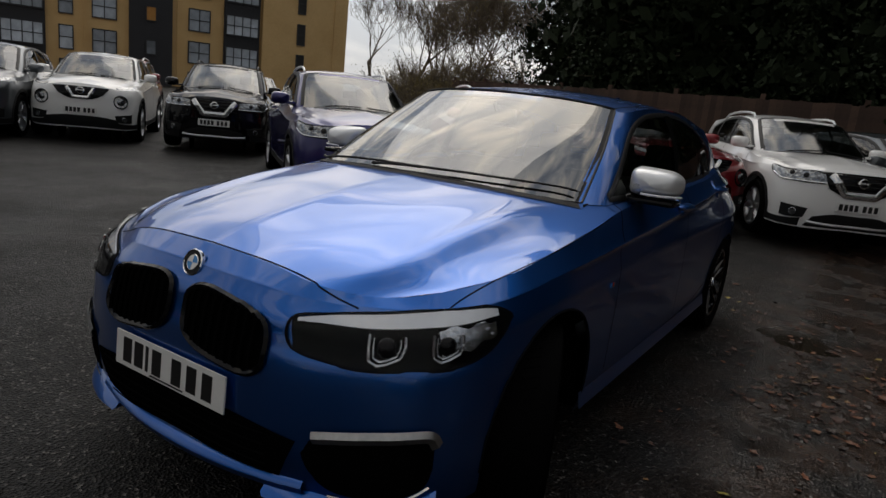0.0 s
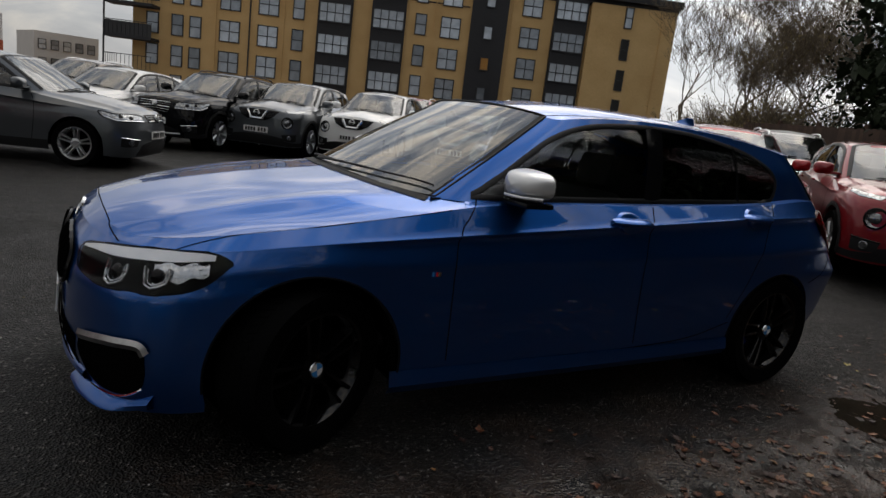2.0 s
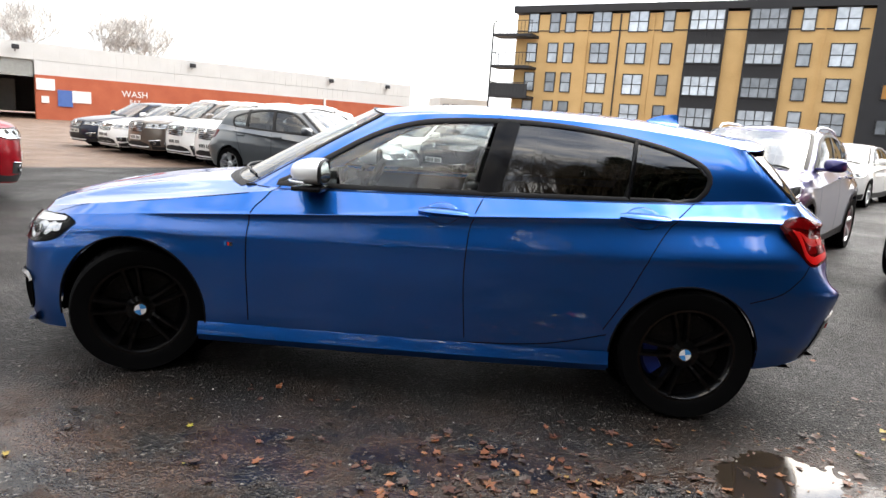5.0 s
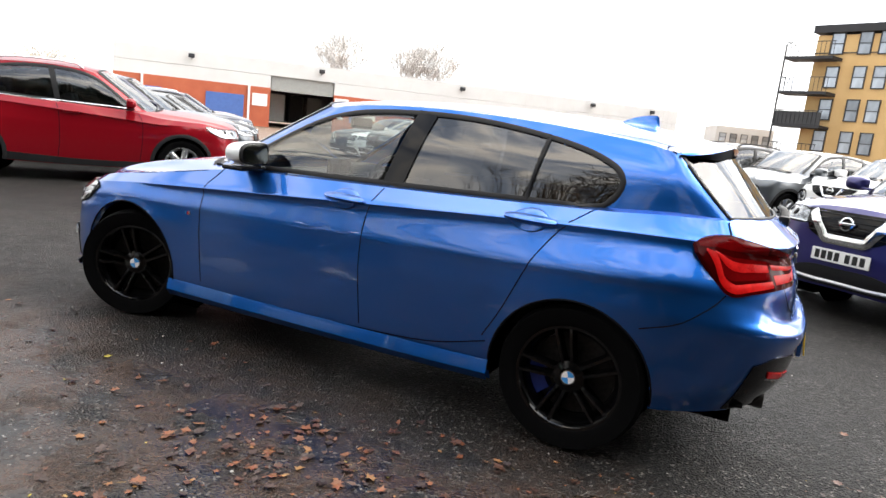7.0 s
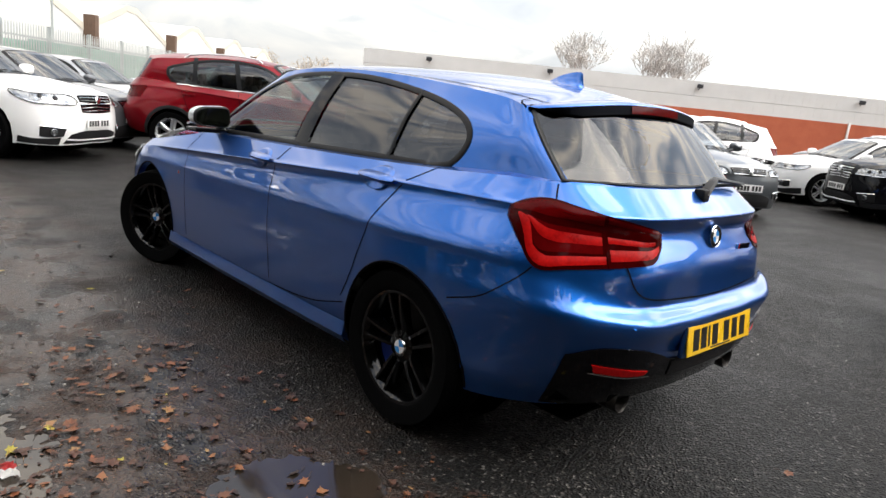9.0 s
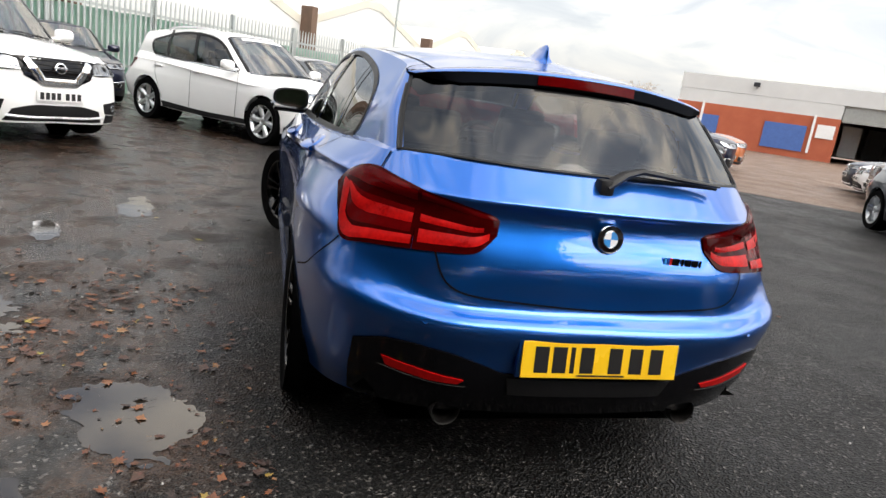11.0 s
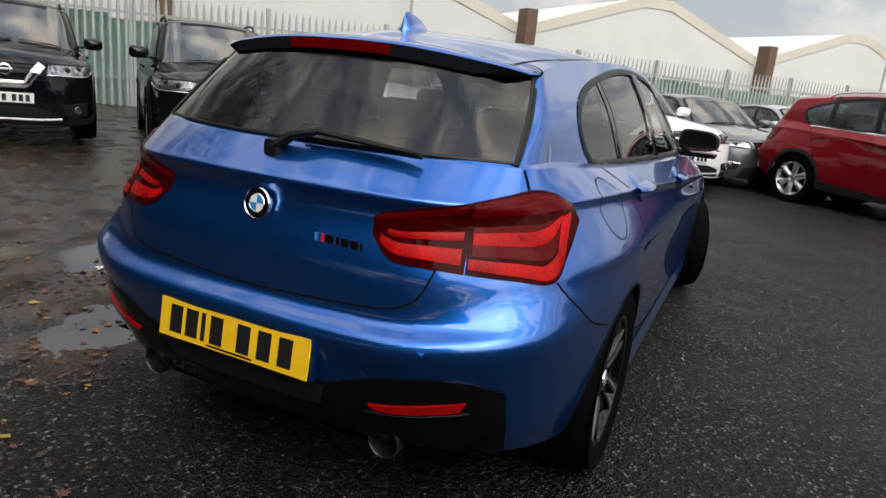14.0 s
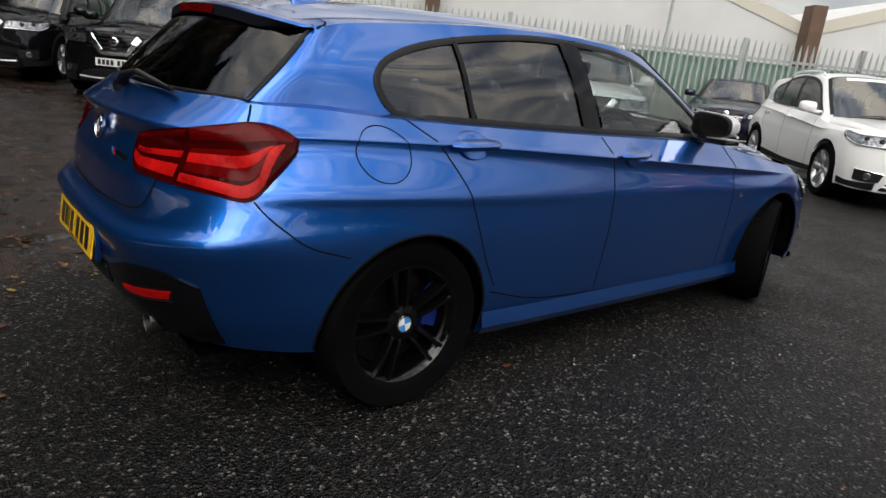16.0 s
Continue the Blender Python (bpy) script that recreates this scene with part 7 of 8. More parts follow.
def face_parts(car, sh, warp, width, face, paint_mat, length):
    """Lamps, grille, plate, mirrors and bumper of a parked car."""
    tall = face != "bar" or length > 4.3
    for s in (1, -1):
        bmx = bmesh.new()
        if face == "round":
            p, n = sh.on(warp((2.02, s * .60, .615)), .0)
            m = Matrix.Translation(p) @ Vector((1, s * .30, .06)).to_track_quat("Y", "Z").to_matrix().to_4x4()
            lathe_into(bmx, [(.118, -.05), (.118, .016), (.106, .024), (.098, .014)], 28, m=m)
            lamp = part("headlamp", bmx, GLOSS_BLACK, car, "round headlamp")
            bmx = bmesh.new()
            lathe_into(bmx, [(.100, .010), (.085, .004), (.060, -.006), (.058, .012), (.040, .022), (.0005, .026)], 28, m=m)
            part("lamp_bowl", bmx, LAMP_BG, lamp, "silvered lamp bowl")
            skin_part("side_lamp", sh, car, LAMP_BG, [(1.60, s * .775, .845), (1.75, s * .70, .825), (1.93, s * .53, .803)], [(1.62, s * .81, .80), (1.80, s * .745, .770), (1.95, s * .60, .772)], nu=10, nv=3)
        else:
            inner = .40 if face == "v" else .42
            top = [(1.64, s * .825, .785), (1.84, s * .735, .775), (2.05, s * inner, .750)]
            bot = [(1.72, s * .850, .722), (1.90, s * .765, .672), (2.10, s * (inner - .02), .672)]
            lamp = skin_part("headlamp", sh, car, LAMP_BG, top, bot, nv=5, label="clear headlamp with bright reflectors")
            for u, r in ((.42, .030), (.68, .032)):
                q = warp(top[0]).lerp(warp(top[2]), u).lerp(warp(bot[0]).lerp(warp(bot[2]), u), .55) + Vector((.05, s * .05, 0))
                p, n = sh.on(q, .008)
                bmx = bmesh.new()
                disc_into(bmx, p, n, [(r, -.004), (r, .004), (r * .8, .008), (.0005, .010)], 18)
                part("projector_lens", bmx, GLOSS_BLACK, lamp)
            bmx = bmesh.new()
            sh.ribbon(top + bot[::-1], .014, .012, bmx, n=50, closed=True, rise=.004)
            part("lamp_rim", bmx, GLOSS_BLACK, lamp)
            bmx = bmesh.new()
            sh.ribbon([bot[0], bot[1], bot[2]], .016, .015, bmx, n=24, rise=.004)
            part("day_light_strip", bmx, LAMP_CHROME, lamp, "white daytime light strip")
        skin_part("tail_lamp", sh, car, RED_LENS, [(-1.72, s * .75, .96), (-1.95, s * .65, .95), (-2.09, s * .42, .94)], [(-1.80, s * .82, .80), (-2.0, s * .72, .80), (-2.12, s * .45, .82)], nu=10)
        # door mirror
        bmx = bmesh.new()
        c = warp((.62, s * .80, 1.03)) + Vector((0, s * .12, .02))
        rings = []
        for dx, k in ((-.045, .90), (-.035, 1.0), (.01, 1.02), (.05, .88), (.075, .6), (.085, .02)):
            rings.append([c + Vector((dx, .115 * k * math.copysign(abs(math.cos(a)) ** .6, math.cos(a)), .075 * k * math.copysign(abs(math.sin(a)) ** .6, math.sin(a)))) for a in [2 * math.pi * q / 20 for q in range(20)]])
        grid_into(bmx, rings, closed=True)
        box_into(bmx, c + Vector((.02, -s * .12, -.05)), (.07, .14, .03), .01)
        mir = part("door_mirror", bmx, paint_mat, car)
        bmx = bmesh.new()
        vs = [bmx.verts.new(p + Vector((-.001, 0, 0))) for p in rings[0]]
        bmx.faces.new(vs)
        part("mirror_glass", bmx, CHROME, mir)
        # door seams and handles
        for line in ([(.68, .75, .985), (.78, .865, .85), (.79, .87, .6), (.76, .85, .33)], [(-.33, .76, 1.0), (-.28, .866, .85), (-.27, .87, .55), (-.29, .85, .33)], [(-1.34, .70, 1.03), (-1.2, .83, .93), (-1.05, .875, .62), (-.95, .85, .40)]):
            bmx = bmesh.new()
            sh.ribbon([(q[0], s * q[1], q[2]) for q in line], .008, .002, bmx, n=20)
            part("door_seam", bmx, SEAM_SHADE, car)
        for hx in (-.12, -1.08):
            bmx = bmesh.new()
            p = sh.on(warp((hx, s * .87, .90)), .018)[0]
            box_into(bmx, p, (.20, .03, .03), .012)
            part("door_handle", bmx, paint_mat, car)
        skin_part("sill_cladding", sh, car, PLASTIC, [(.98, s * .86, .33), (0, s * .86, .32), (-.95, s * .86, .36)], [(.98, s * .84, .21), (0, s * .84, .20), (-.95, s * .845, .22)], nu=16, nv=3)
        # fog lamp in its dark recess
        fog = skin_part("fog_lamp_surround", sh, car, PLASTIC, [(2.085, s * .52, .43), (1.99, s * .70, .445), (1.94, s * .765, .455)], [(2.07, s * .55, .335), (1.98, s * .70, .325), (1.93, s * .765, .335)], nu=10)
        bmx = bmesh.new()
        p, n = sh.on(warp((2.02, s * .655, .385)), .014)
        disc_into(bmx, p, n, [(.046, -.006), (.046, .006), (.038, .010), (.036, .003), (.0005, .004)], 20)
        part("fog_lamp", bmx, LAMP_BG, fog, "round fog lamp")
        bmx = bmesh.new()
        sh.ribbon([(2.085, s * .52, .432), (1.99, s * .70, .447), (1.94, s * .765, .457)], .014, .014, bmx, n=16, rise=.005)
        part("fog_lamp_brow", bmx, CHROME if face == "bar" else GLOSS_BLACK, fog)
    if face == "round":
        skin_part("lower_grille", sh, car, PLASTIC, [(2.06, -.56, .37), (2.14, -.30, .405), (2.16, 0, .41), (2.14, .30, .405), (2.06, .56, .37)], [(2.0, -.60, .20), (2.10, -.3, .20), (2.12, 0, .20), (2.10, .3, .20), (2.0, .60, .20)], nu=20)
    else:
        skin_part("lower_grille", sh, car, PLASTIC, [(2.11, -.46, .355), (2.15, -.25, .40), (2.16, 0, .40), (2.15, .25, .40), (2.11, .46, .355)], [(2.04, -.52, .20), (2.10, -.3, .20), (2.12, 0, .20), (2.10, .3, .20), (2.04, .52, .20)], nu=20)
    if tall:
        for s in (1, -1):
            skin_part("bumper_cladding", sh, car, PLASTIC, [(2.03, s * .56, .29), (1.90, s * .76, .31), (1.74, s * .84, .33)], [(2.0, s * .56, .20), (1.88, s * .75, .20), (1.72, s * .83, .21)], nu=10)
    if face in ("v", "round"):
        lo, hi = (.605, .780) if face == "v" else (.655, .775)
        grille = skin_part("grille", sh, car, GLOSS_BLACK, [(2.03, -.44, hi - .01), (2.08, -.2, hi), (2.09, 0, hi), (2.08, .2, hi), (2.03, .44, hi - .01)], [(2.13, -.34, lo + .02), (2.15, -.17, lo - .03), (2.16, 0, lo - .03), (2.15, .17, lo - .03), (2.13, .34, lo + .02)], nu=20, nv=5)
        for k in range(4):
            bmx = bmesh.new()
            z = lo + .03 + (hi - lo - .05) * k / 3
            sh.ribbon([(2.10, -.36, z), (2.15, 0, z), (2.10, .36, z)], .008, .010, bmx, n=20, rise=.004)
            part("grille_slat", bmx, PLASTIC, grille)
        bmx = bmesh.new()
        w1, w0 = (.36, .175) if face == "v" else (.22, .12)
        legs = [(-w1 + (w1 - w0) * k / 5, hi - .008 - (hi - lo + .0) * k / 5) for k in range(6)]
        line = legs + [(-w0 * .6, lo - .012), (0, lo - .012), (w0 * .6, lo - .012)] + [(-y, z) for y, z in legs[::-1]]
        sh.ribbon([(2.14, y, z) for y, z in line], .084 if face == "v" else .055, .016, bmx, n=60, rise=.012)
        part("grille_bar", bmx, CHROME, grille, "broad chrome V-shaped grille bar")
        p = sh.on(warp((2.13, 0, (lo + hi) / 2 + .005)), .022)[0]
        m = Matrix.Translation(p) @ Vector((1, 0, .12)).to_track_quat("Y", "Z").to_matrix().to_4x4()
        bmx = bmesh.new()
        lathe_into(bmx, [(.062, -.01), (.062, .006), (.048, .010), (.046, .002)], 24, m=m)
        box_into(bmx, p, (.014, .15, .026), .004)
        part("badge", bmx, CHROME, car, "round chrome badge with a cross bar")
    else:
        hi, lo = .765, .60 if tall else .665
        grille = skin_part("grille", sh, car, GLOSS_BLACK, [(2.06, -.34, hi - .012), (2.09, 0, hi), (2.06, .34, hi - .012)], [(2.12, -.29, lo), (2.15, 0, lo - .01), (2.12, .29, lo)], nu=16)
        n_bars = 5 if tall else 3
        for k in range(n_bars):
            bmx = bmesh.new()
            z = lo + .015 + (hi - lo - .035) * k / (n_bars - 1)
            w = .29 + .04 * k / (n_bars - 1)
            sh.ribbon([(2.10, -w, z - .004), (2.15, 0, z + .004), (2.10, w, z - .004)], .013, .014, bmx, n=20, rise=.007)
            part("grille_bar", bmx, CHROME, grille, "chrome grille bar")
        bmx = bmesh.new()
        p = sh.on(warp((2.12, 0, .715)), .022)[0]
        m = Matrix.Translation(p) @ Vector((1, 0, .15)).to_track_quat("Y", "Z").to_matrix().to_4x4()
        lathe_into(bmx, [(.055, -.01), (.055, .004), (.048, .008), (.0005, .008)], 20, m=m)
        part("badge", bmx, CHROME, car, "round chrome badge")
    bmx = bmesh.new()
    p = sh.on(warp((2.17, 0, .49)), .020)[0]
    box_into(bmx, p, (.012, .52, .111), .003)
    pl = part("number_plate", bmx, PLATE_W, car, "white front number plate", smooth=False)
    for yy in (-.205, -.145, -.085, -.025, .07, .135, .20):
        if "bar" not in CACHE:
            bmx = bmesh.new()
            box_into(bmx, (0, 0, 0), (.003, .042, .075))
            CACHE["bar"] = part("plate_bar", bmx, INK, pl, smooth=False)
            ob = CACHE["bar"]
        else:
            ob = new("plate_bar", CACHE["bar"].data)
            ob.parent = pl
        ob.matrix_local = pose(p.x + .008, p.y + yy, p.z)
    if tall and face != "round":
        bmx = bmesh.new()
        sh.ribbon([(2.06, -.50, .258), (2.12, -.3, .240), (2.14, 0, .238), (2.12, .3, .240), (2.06, .50, .258)], .034, .014, bmx, n=30, rise=.01)
        part("bumper_strip", bmx, SATIN, car, "silver skid strip")
    bmx = bmesh.new()
    sh.ribbon([(.97, -.55, .982), (1.04, -.2, .995), (1.05, 0, 1.0), (1.04, .2, .995), (.97, .55, .982)], .06, .004, bmx, n=24)
    part("cowl_panel", bmx, PLASTIC, car)
    for y in (-.42, .10):
        bmx = bmesh.new()
        tube_into(bmx, [sh.on(warp((1.0 - .02 * abs(y + d), y + d, 1.01 + .03 * d)), .018)[0] for d in (0, .15, .3, .45)], .009, 5)
        part("wiper", bmx, TRIM, car)


SUV = (4.38, 1.81, 1.59, 2.65, 1.10, 1.06, 0.5)
XT = (4.64, 1.83, 1.71, 2.70, 1.13, 1.08, 0.8)
JUKE = (4.13, 1.77, 1.57, 2.53, 1.11, 1.02, 0.2)
HATCH = (4.26, 1.79, 1.46, 2.62, 1.0, 1.04, 0.3)
MPV = (4.80, 1.92, 1.66, 2.85, 1.06, 1.06, 0.9)
SALOON = (4.55, 1.80, 1.46, 2.70, 1.0, 1.0, 0.0)
KUGA = (4.53, 1.84, 1.69, 2.69, 1.12, 1.06, 0.7)
LOTS = [
    ("crossover_car", "ink blue crossover with chrome V grille", PURPLE_P, SUV, -2.61, -3.12, 53, RIM_SILVER, "v"),
    ("crossover_car", "bright red crossover parked nose out", RED_P, SUV, -4.84, -2.06, 45.7, RIM_SILVER, "v"),
    ("crossover_car", "dark red small crossover with round headlamps", DARKRED_P, JUKE, -5.67, -0.23, 43, RIM_SILVER, "round"),
    ("crossover_car", "white crossover with dark glass", WHITE_P, SUV, -5.92, 1.52, 29, RIM_SILVER, "v"),
    ("suv_car", "white car behind the dark red crossover", WHITE_P, KUGA, -9.6, -4.3, 44, RIM_SILVER, "bar"),
    ("saloon_car", "dark grey saloon at the fence", GREY_P, SALOON, -7.2, 3.4, 44, RIM_SILVER, "bar"),
    ("crossover_car", "black crossover with chrome V grille", BLACK_P, SUV, -4.20, -8.05, 46, RIM_SILVER, "v"),
    ("crossover_car", "white small crossover with round headlamps", WHITE_P, JUKE, -2.90, -9.90, 50, RIM_SILVER, "round"),
    ("crossover_car", "dark grey small crossover with round headlamps", GREY_P, JUKE, -1.12, -10.55, 50, RIM_SILVER, "round"),
    ("suv_car", "black sport utility car with silver window line", BLACK_P, SUV, 0.72, -11.0, 46, RIM_SILVER, "bar"),
    ("hatchback_car", "dark grey hatchback seen from its side", GREY_P, HATCH, 0.98, -7.85, 155, RIM_SILVER, "bar"),
    ("suv_car", "white sport utility car in the row", WHITE_P, SUV, 5.75, -10.5, 55, RIM_SILVER, "bar"),
    ("suv_car", "white sport utility car beside its twin", WHITE_P, SUV, 7.1, -11.9, 55, RIM_SILVER, "bar"),
    ("suv_car", "bronze sport utility car in the row", BRONZE_P, SUV, 8.6, -12.9, 55, RIM_SILVER, "bar"),
    ("saloon_car", "white saloon in the far row", WHITE_P, SALOON, 10.2, -14.2, 55, RIM_SILVER, "bar"),
    ("saloon_car", "dark saloon at the end of the row", NAVY_P, SALOON, 11.9, -15.6, 55, RIM_SILVER, "bar"),
    ("suv_car", "white car between the sport utility cars", WHITE_P, SALOON, 2.6, -12.2, 50, RIM_SILVER, "bar"),
    ("suv_car", "bronze car in the second row", BRONZE_P, SUV, 3.2, -16.0, 50, RIM_SILVER, "bar"),
    ("saloon_car", "dark car in the second row", BLACK_P, SALOON, -2.0, -15.2, 50, RIM_SILVER, "bar"),
    ("suv_car", "dark red car in the second row", DARKRED_P, SUV, -5.4, -13.6, 50, RIM_SILVER, "bar"),
    ("saloon_car", "white car in the second row", WHITE_P, SALOON, -8.0, -11.6, 50, RIM_SILVER, "bar"),
    ("suv_car", "dark red sport utility car with silver alloys", CRIMSON_P, KUGA, 6.15, -5.0, 231, RIM_SILVER, "bar"),
    ("suv_car", "navy sport utility car next in the row", NAVY_P, KUGA, 8.0, -6.95, 230, RIM_SILVER, "bar"),
    ("hatchback_car", "warm grey hatchback in the row", GREY_P, HATCH, 9.1, -8.6, 230, RIM_SILVER, "bar"),
    ("hatchback_car", "black hatchback in the row", BLACK_P, HATCH, 10.4, -10.2, 230, RIM_SILVER, "bar"),
    ("hatchback_car", "dark navy sport utility car in the row", NAVY_P, SUV, 12.3, -12.0, 236, RIM_SILVER, "bar"),
    ("suv_car", "copper orange car far along the row", ORANGE_P, SUV, 14.6, -14.2, 236, RIM_SILVER, "bar"),
    ("people_carrier", "white people carrier parked by the fence", WHITE_P, MPV, 6.80, -0.31, 223.5, RIM_SILVER, "bar"),
    ("hatchback_car", "dark grey car behind the white people carrier", GREY_P, HATCH, 8.5, -1.35, 219, RIM_SILVER, "bar"),
    ("hatchback_car", "silver car behind the red one", SILVER_P, HATCH, 11.2, -3.0, 219, RIM_SILVER, "bar"),
    ("saloon_car", "navy saloon by the fence", NAVY_P, SALOON, 10.2, 4.3, 205, RIM_SILVER, "bar"),
    ("suv_car", "white large crossover with chrome V grille", WHITE_P, XT, 4.50, 3.19, 223, RIM_SILVER, "v"),
    ("suv_car", "black large crossover with chrome V grille", BLACK_P, XT, 2.45, 4.33, 232, RIM_SILVER, "v"),
    ("suv_car", "black large crossover with silver skid plate", BLACK_P, XT, 1.15, 6.45, 236, RIM_SILVER, "v"),
    ("suv_car", "black large crossover under the trees", BLACK_P, XT, -0.1, 8.4, 237, RIM_SILVER, "v"),
    ("suv_car", "dark crossover at the end under trees", BLACK_P, XT, -1.6, 10.5, 239, RIM_SILVER, "v"),
]
for i, (nm, lab, mat, size, x, y, h, rim, face) in enumerate(LOTS):
    parked_car(i, nm, lab, mat, size, x, y, h, rim, face)

# ---------------------------------------------------------------- puddles and leaves
def leaf_material():
    m = bpy.data.materials.new("fallen_leaf")
    m.use_nodes = True
    t = m.node_tree
    b = t.nodes["Principled BSDF"]
    g = t.nodes.new("ShaderNodeNewGeometry")
    oi = t.nodes.new("ShaderNodeObjectInfo")
    add = t.nodes.new("ShaderNodeMath")
    add.operation = "ADD"
    fr = t.nodes.new("ShaderNodeMath")
    fr.operation = "FRACT"
    t.links.new(g.outputs["Random Per Island"], add.inputs[0])
    t.links.new(oi.outputs["Random"], add.inputs[1])
    t.links.new(add.outputs[0], fr.inputs[0])
    r = t.nodes.new("ShaderNodeValToRGB")
    stops = [(0.0, (0.020, 0.010, 0.007)), (0.35, (0.05, 0.021, 0.012)), (0.65, (0.11, 0.036, 0.014)), (0.88, (0.24, 0.080, 0.024)), (0.965, (0.30, 0.16, 0.055)), (0.99, (0.36, 0.30, 0.03))]
    while len(r.color_ramp.elements) < len(stops):
        r.color_ramp.elements.new(0.5)
    for e, (p, c) in zip(r.color_ramp.elements, stops):
        e.position, e.color = p, (*c, 1)
    t.links.new(fr.outputs[0], r.inputs["Fac"])
    tc = t.nodes.new("ShaderNodeTexCoord")
    n = t.nodes.new("ShaderNodeTexNoise")
    n.inputs["Scale"].default_value = 60
    t.links.new(tc.outputs["Object"], n.inputs["Vector"])
    mx = t.nodes.new("ShaderNodeMix")
    mx.data_type, mx.blend_type = "RGBA", "MULTIPLY"
    mx.inputs["Factor"].default_value = 0.5
    t.links.new(r.outputs["Color"], mx.inputs["A"])
    t.links.new(n.outputs["Color"], mx.inputs["B"])
    t.links.new(mx.outputs["Result"], b.inputs["Base Color"])
    b.inputs["Roughness"].default_value = 0.5
    return m


LEAF = leaf_material()
WATER = material("puddle_water", (0.016, 0.013, 0.010), rough=0.07, second=(0.03, 0.022, 0.016), scale=5, grain=40, rough_vary=0.05, bump=0.05, bump_scale=6, spec=0.9)


def leaf_into(bm, p, size, rng):
    """A fallen leaf: five or seven uneven lobes round a folded midrib, and its stalk."""
    lobes = rng.choice((3, 5, 5, 7))
    fold, droop = rng.uniform(-.10, .22), rng.uniform(-.1, .25)
    tilt = Euler((rng.gauss(0, .12), rng.gauss(0, .12), rng.uniform(0, 6.28))).to_matrix()
    long, wide = rng.uniform(.9, 1.2), rng.uniform(.55, .95)
    k = lobes * 2 + 2
    rim = []
    for i in range(k):
        t = 2 * math.pi * (i + .5) / k - math.pi
        r = size * .5 * ((1.0 if i % 2 else .58) * (.8 + .2 * math.cos(t)) * rng.uniform(.8, 1.15))
        x, y = math.cos(t) * r * long, math.sin(t) * r * wide
        z = abs(y) * fold + droop * x * x / size + rng.uniform(0, .05) * size
        rim.append(bm.verts.new(p + tilt @ Vector((x, y, z)) + Vector((0, 0, size * .05 + .003))))
    c = bm.verts.new(p + Vector((0, 0, size * .04 + .003)))
    for i in range(k):
        bm.faces.new((c, rim[i], rim[(i + 1) % k]))
    a, b = tilt @ Vector((-.40, .012, 0)) * size, tilt @ Vector((-.78, rng.uniform(-.12, .12), .03)) * size
    z = Vector((0, 0, size * .05 + .003))
    w = tilt @ Vector((0, .018, 0)) * size
    bm.faces.new([bm.verts.new(p + q + z) for q in (a + w, a - w, b - w, b + w)])


def puddle(cx, cy, rx, ry, turn, seed):
    """A film of rain water with a ragged shore, stones standing out of it."""
    bm = bmesh.new()
    c, s = math.cos(turn), math.sin(turn)
    step = .014
    nx, ny = int(rx * 1.7 / step), int(ry * 1.9 / step)
    verts, field = {}, {}
    z0 = max(ground_z(cx, cy), ground_z(cx + rx, cy), ground_z(cx, cy + ry), ground_z(cx - rx, cy)) + .0018

    def wet(i, j):
        if (i, j) not in field:
            x, y = i * step, j * step
            q = Vector((x * 2.2 + seed * 7, y * 2.2, seed))
            v = 1 - math.hypot(x / rx, y / ry) + .42 * noise.noise(q) + .28 * noise.noise(q * 2.6) + .20 * noise.noise(q * 6) + .16 * noise.noise(q * 15)
            field[i, j] = v - .12
        return field[i, j]

    def spot(key, x, y):
        if key not in verts:
            verts[key] = bm.verts.new((cx + x * c - y * s, cy + x * s + y * c, z0))
        return verts[key]
    for i in range(-nx, nx):
        for j in range(-ny, ny):
            ring_k = [(i, j), (i + 1, j), (i + 1, j + 1), (i, j + 1)]
            poly = []
            for a, b in zip(ring_k, ring_k[1:] + ring_k[:1]):
                va, vb = wet(*a), wet(*b)
                if va > 0:
                    poly.append(spot(a, a[0] * step, a[1] * step))
                if (va > 0) != (vb > 0):
                    f = va / (va - vb)
                    poly.append(spot((min(a, b), max(a, b)), (a[0] + (b[0] - a[0]) * f) * step, (a[1] + (b[1] - a[1]) * f) * step))
            if len(poly) > 2:
                bm.faces.new(poly)
    tagged(part("puddle", bm, WATER), "shallow ragged rain puddle on worn dark tarmac", "puddle", "puddles beside the car")


for args in ((-.74, 2.34, .50, .34, .35, 1), (-1.60, 1.40, .34, .24, .55, 2), (-2.15, 1.62, .24, .10, .3, 5), (-1.05, 2.75, .26, .12, .2, 6), (1.75, 1.95, .42, .13, .1, 8), (.9, 2.35, .30, .09, .3, 10)):
    puddle(*args)

rng = random.Random(11)
# leaves lying singly on the tarmac
for x, y in ((1.68, 1.49), (1.53, 1.08), (1.3, 1.5), (1.17, 1.35), (.72, .97), (.6, .92), (.70, 1.68), (-.27, 1.7), (-.53, 1.4), (.05, 2.23), (-.03, 1.76), (-.24, 2.07), (-.46, 1.76), (.59, 1.79), (.06, 2.0),
             (-1.2, 1.19), (-.77, 1.67), (-.75, -.83), (.52, -1.42), (1.1, -2.3), (-2.5, -.2), (-2.9, -.9), (-2.7, .9), (-2.4, 1.2), (-2.2, 1.5), (-3.0, .4), (2.4, 1.4), (2.7, 2.0), (-.2, -2.6), (1.9, -1.9)):
    bm = bmesh.new()
    leaf_into(bm, Vector((x, y, ground_z(x, y) + .001)), rng.uniform(.055, .09), rng)
    tagged(part("fallen_leaf", bm, LEAF, smooth=False), "curled brown autumn leaf lying on wet tarmac", "leaf", "single fallen leaves")
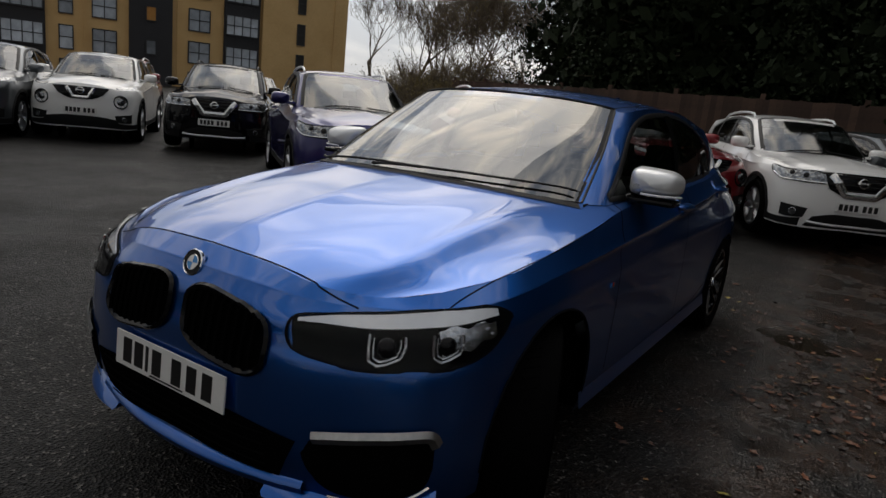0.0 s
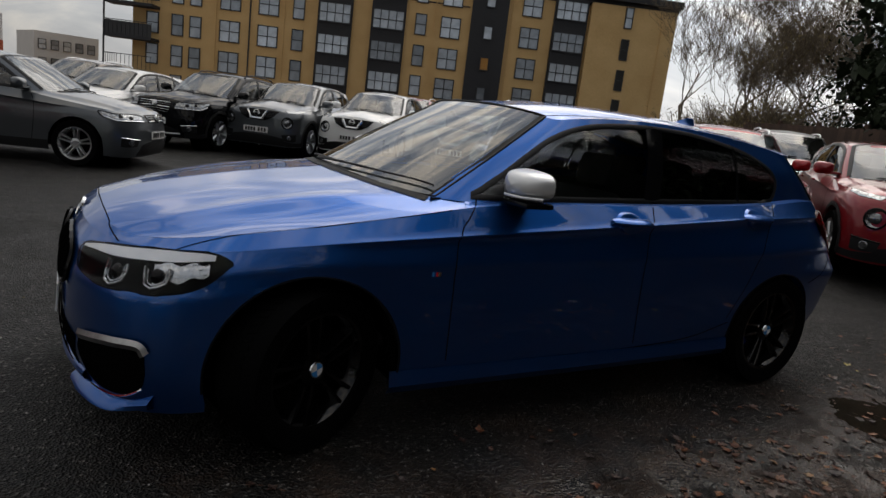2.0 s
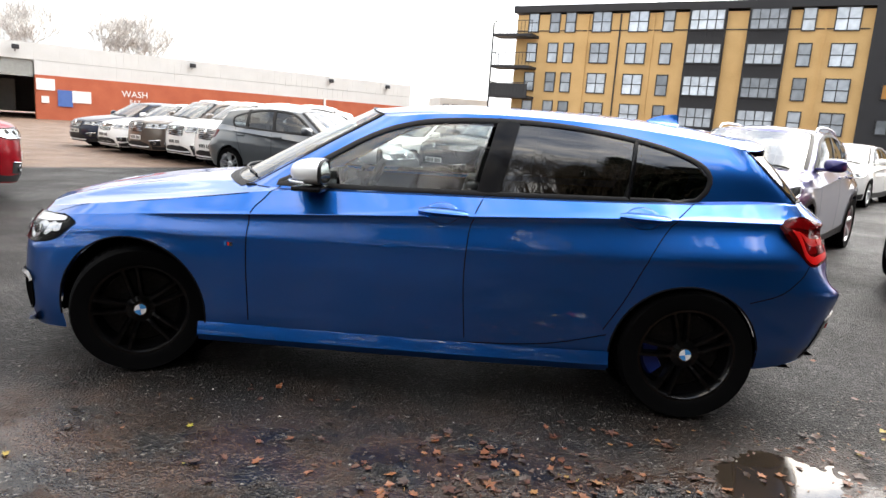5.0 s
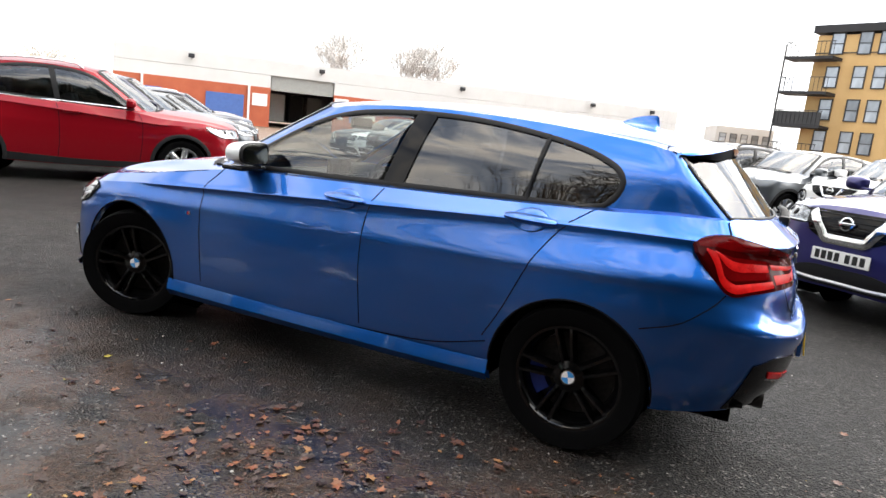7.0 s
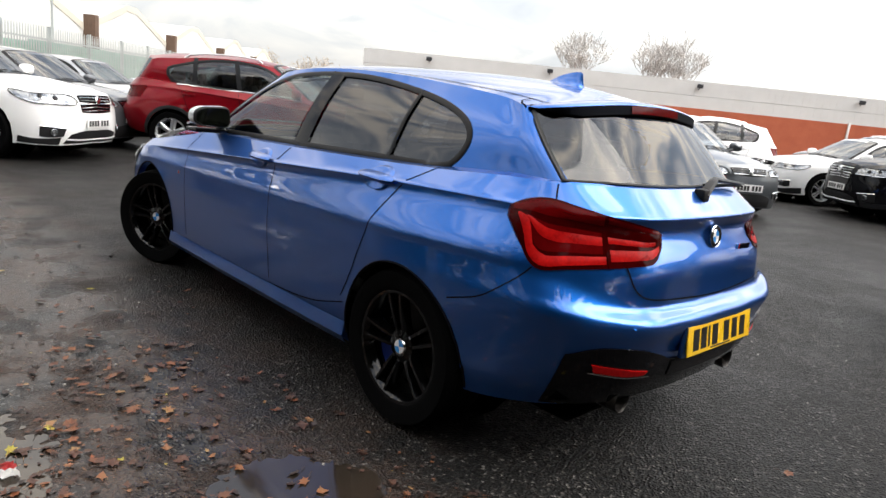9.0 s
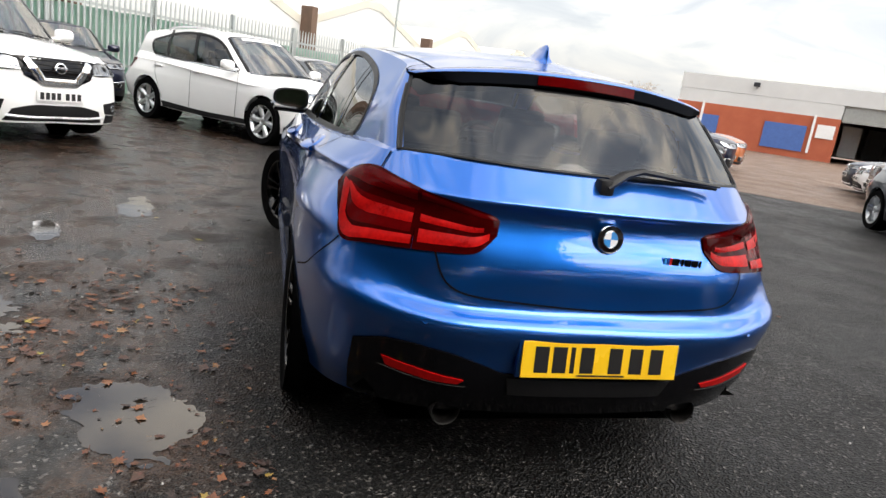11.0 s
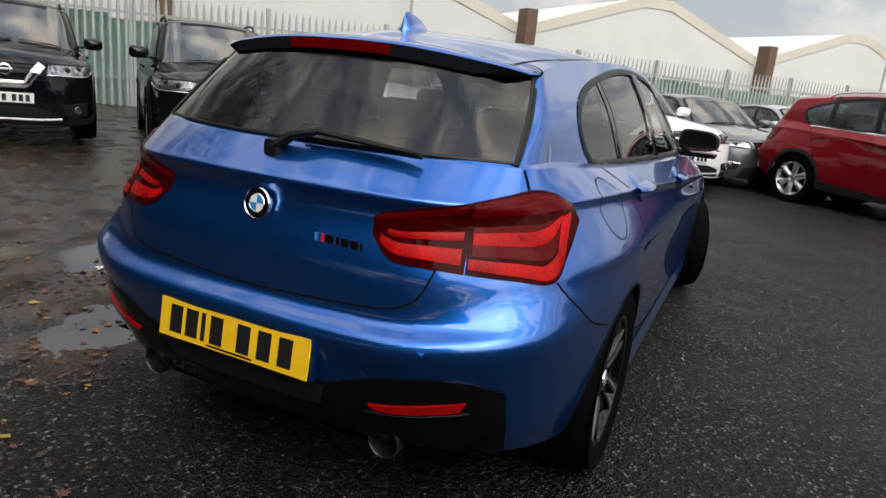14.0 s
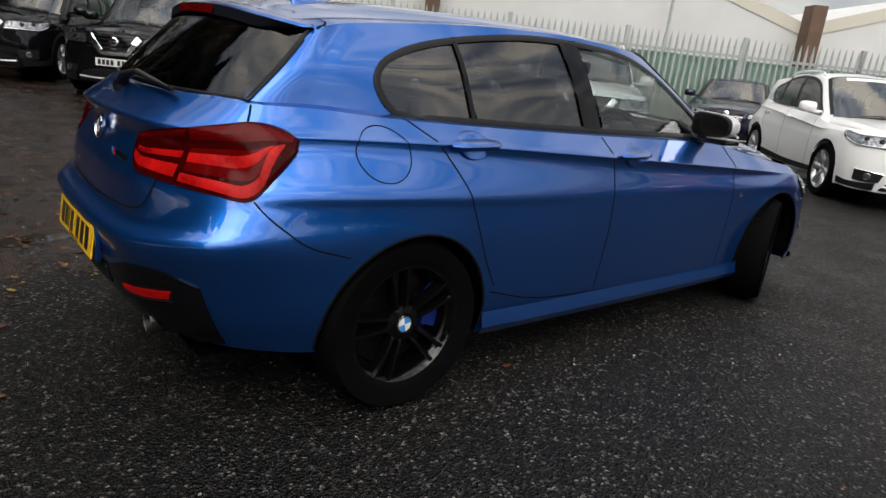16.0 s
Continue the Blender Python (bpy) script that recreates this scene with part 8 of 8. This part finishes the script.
# the thicker litter: drifts along the edge of the old surface and round the puddles
bm = bmesh.new()
DRIFTS = ((-1.55, 1.30, .34, .16, .5), (-2.05, .85, .26, .15, .8), (-.95, 1.98, .20, .16, .6), (-.45, 1.55, .26, .14, .3), (-.35, 1.95, .34, .20, .2), (-1.35, 1.85, .40, .22, .4), (-2.7, .8, .5, .35, .6), (-1.5, 2.5, .8, .4, .2))
for n in range(2500):
    k = rng.random()
    size = rng.uniform(.020, .070)
    if k < .36:
        cx, cy, sx, sy, a = DRIFTS[rng.randrange(len(DRIFTS))]
        u, v = rng.gauss(0, sx), rng.gauss(0, sy)
        x, y = cx + u * math.cos(a) - v * math.sin(a), cy + u * math.sin(a) + v * math.cos(a)
        size *= rng.choice((.4, .7, 1.0, 1.2))
    elif k < .48:
        x, y = rng.gauss(-1.0, 1.4), 1.0 + abs(rng.gauss(.5, .8))
    elif k < .92:
        x = rng.uniform(-9, 2.5)
        y = 4.6 + rng.random() ** .7 * 6 + .25 * x
    else:
        x, y = rng.uniform(-7, 7), rng.uniform(-6, 5)
        size = rng.uniform(.010, .030)
    if rng.random() < .8 and (math.hypot((x + 1.60) / .28, (y - 1.40) / .20) < 1 or math.hypot((x + .74) / .44, (y - 2.34) / .30) < 1):
        continue
    if abs(x) < 2.3 and abs(y) < .9 or y < -.9 and rng.random() < .6:
        continue
    leaf_into(bm, Vector((x, y, ground_z(x, y))), size, rng)
tagged(part("leaf_litter", bm, LEAF, smooth=False), "scattered brown and orange leaves over damp tarmac", "leaves", kind="stuff")
# grit and small pale chips
bm = bmesh.new()
for _ in range(500):
    x, y = rng.uniform(-5, 4), rng.uniform(-4, 4.5)
    if abs(x) < 2.2 and abs(y) < .9:
        continue
    s = rng.uniform(.004, .010)
    box_into(bm, (x, y, ground_z(x, y) + s * .3), (s, s * rng.uniform(.6, 1), s * .6), rot=Euler((rng.uniform(-.5, .5), rng.uniform(-.5, .5), rng.uniform(0, 3))).to_matrix())
tagged(part("grit", bm, material("pale_grit", (0.30, 0.29, 0.27), rough=0.8, vary=0.4), smooth=False), "small pale stone chips on the tarmac", "grit", kind="stuff")
# a crushed paper wrapper at the puddle's edge
bm = bmesh.new()
rows = [[Vector((-1.045 + .012 * i + rng.uniform(-.003, .003), 2.095 + .010 * j + rng.uniform(-.003, .003), .006 + rng.uniform(0, .014))) for i in range(9)] for j in range(6)]
grid_into(bm, rows)
for f in bm.faces:
    f.material_index = 1 if f.calc_center_median().x > -.98 else 0
bmesh.ops.solidify(bm, geom=bm.faces[:], thickness=.0012)
tagged(part("litter_wrapper", bm, [material("white_waxed_paper", (0.70, 0.69, 0.67), rough=0.5), material("red_print", (0.45, 0.03, 0.03), rough=0.5)], smooth=False), "crumpled white and red paper wrapper on wet tarmac", "litter")
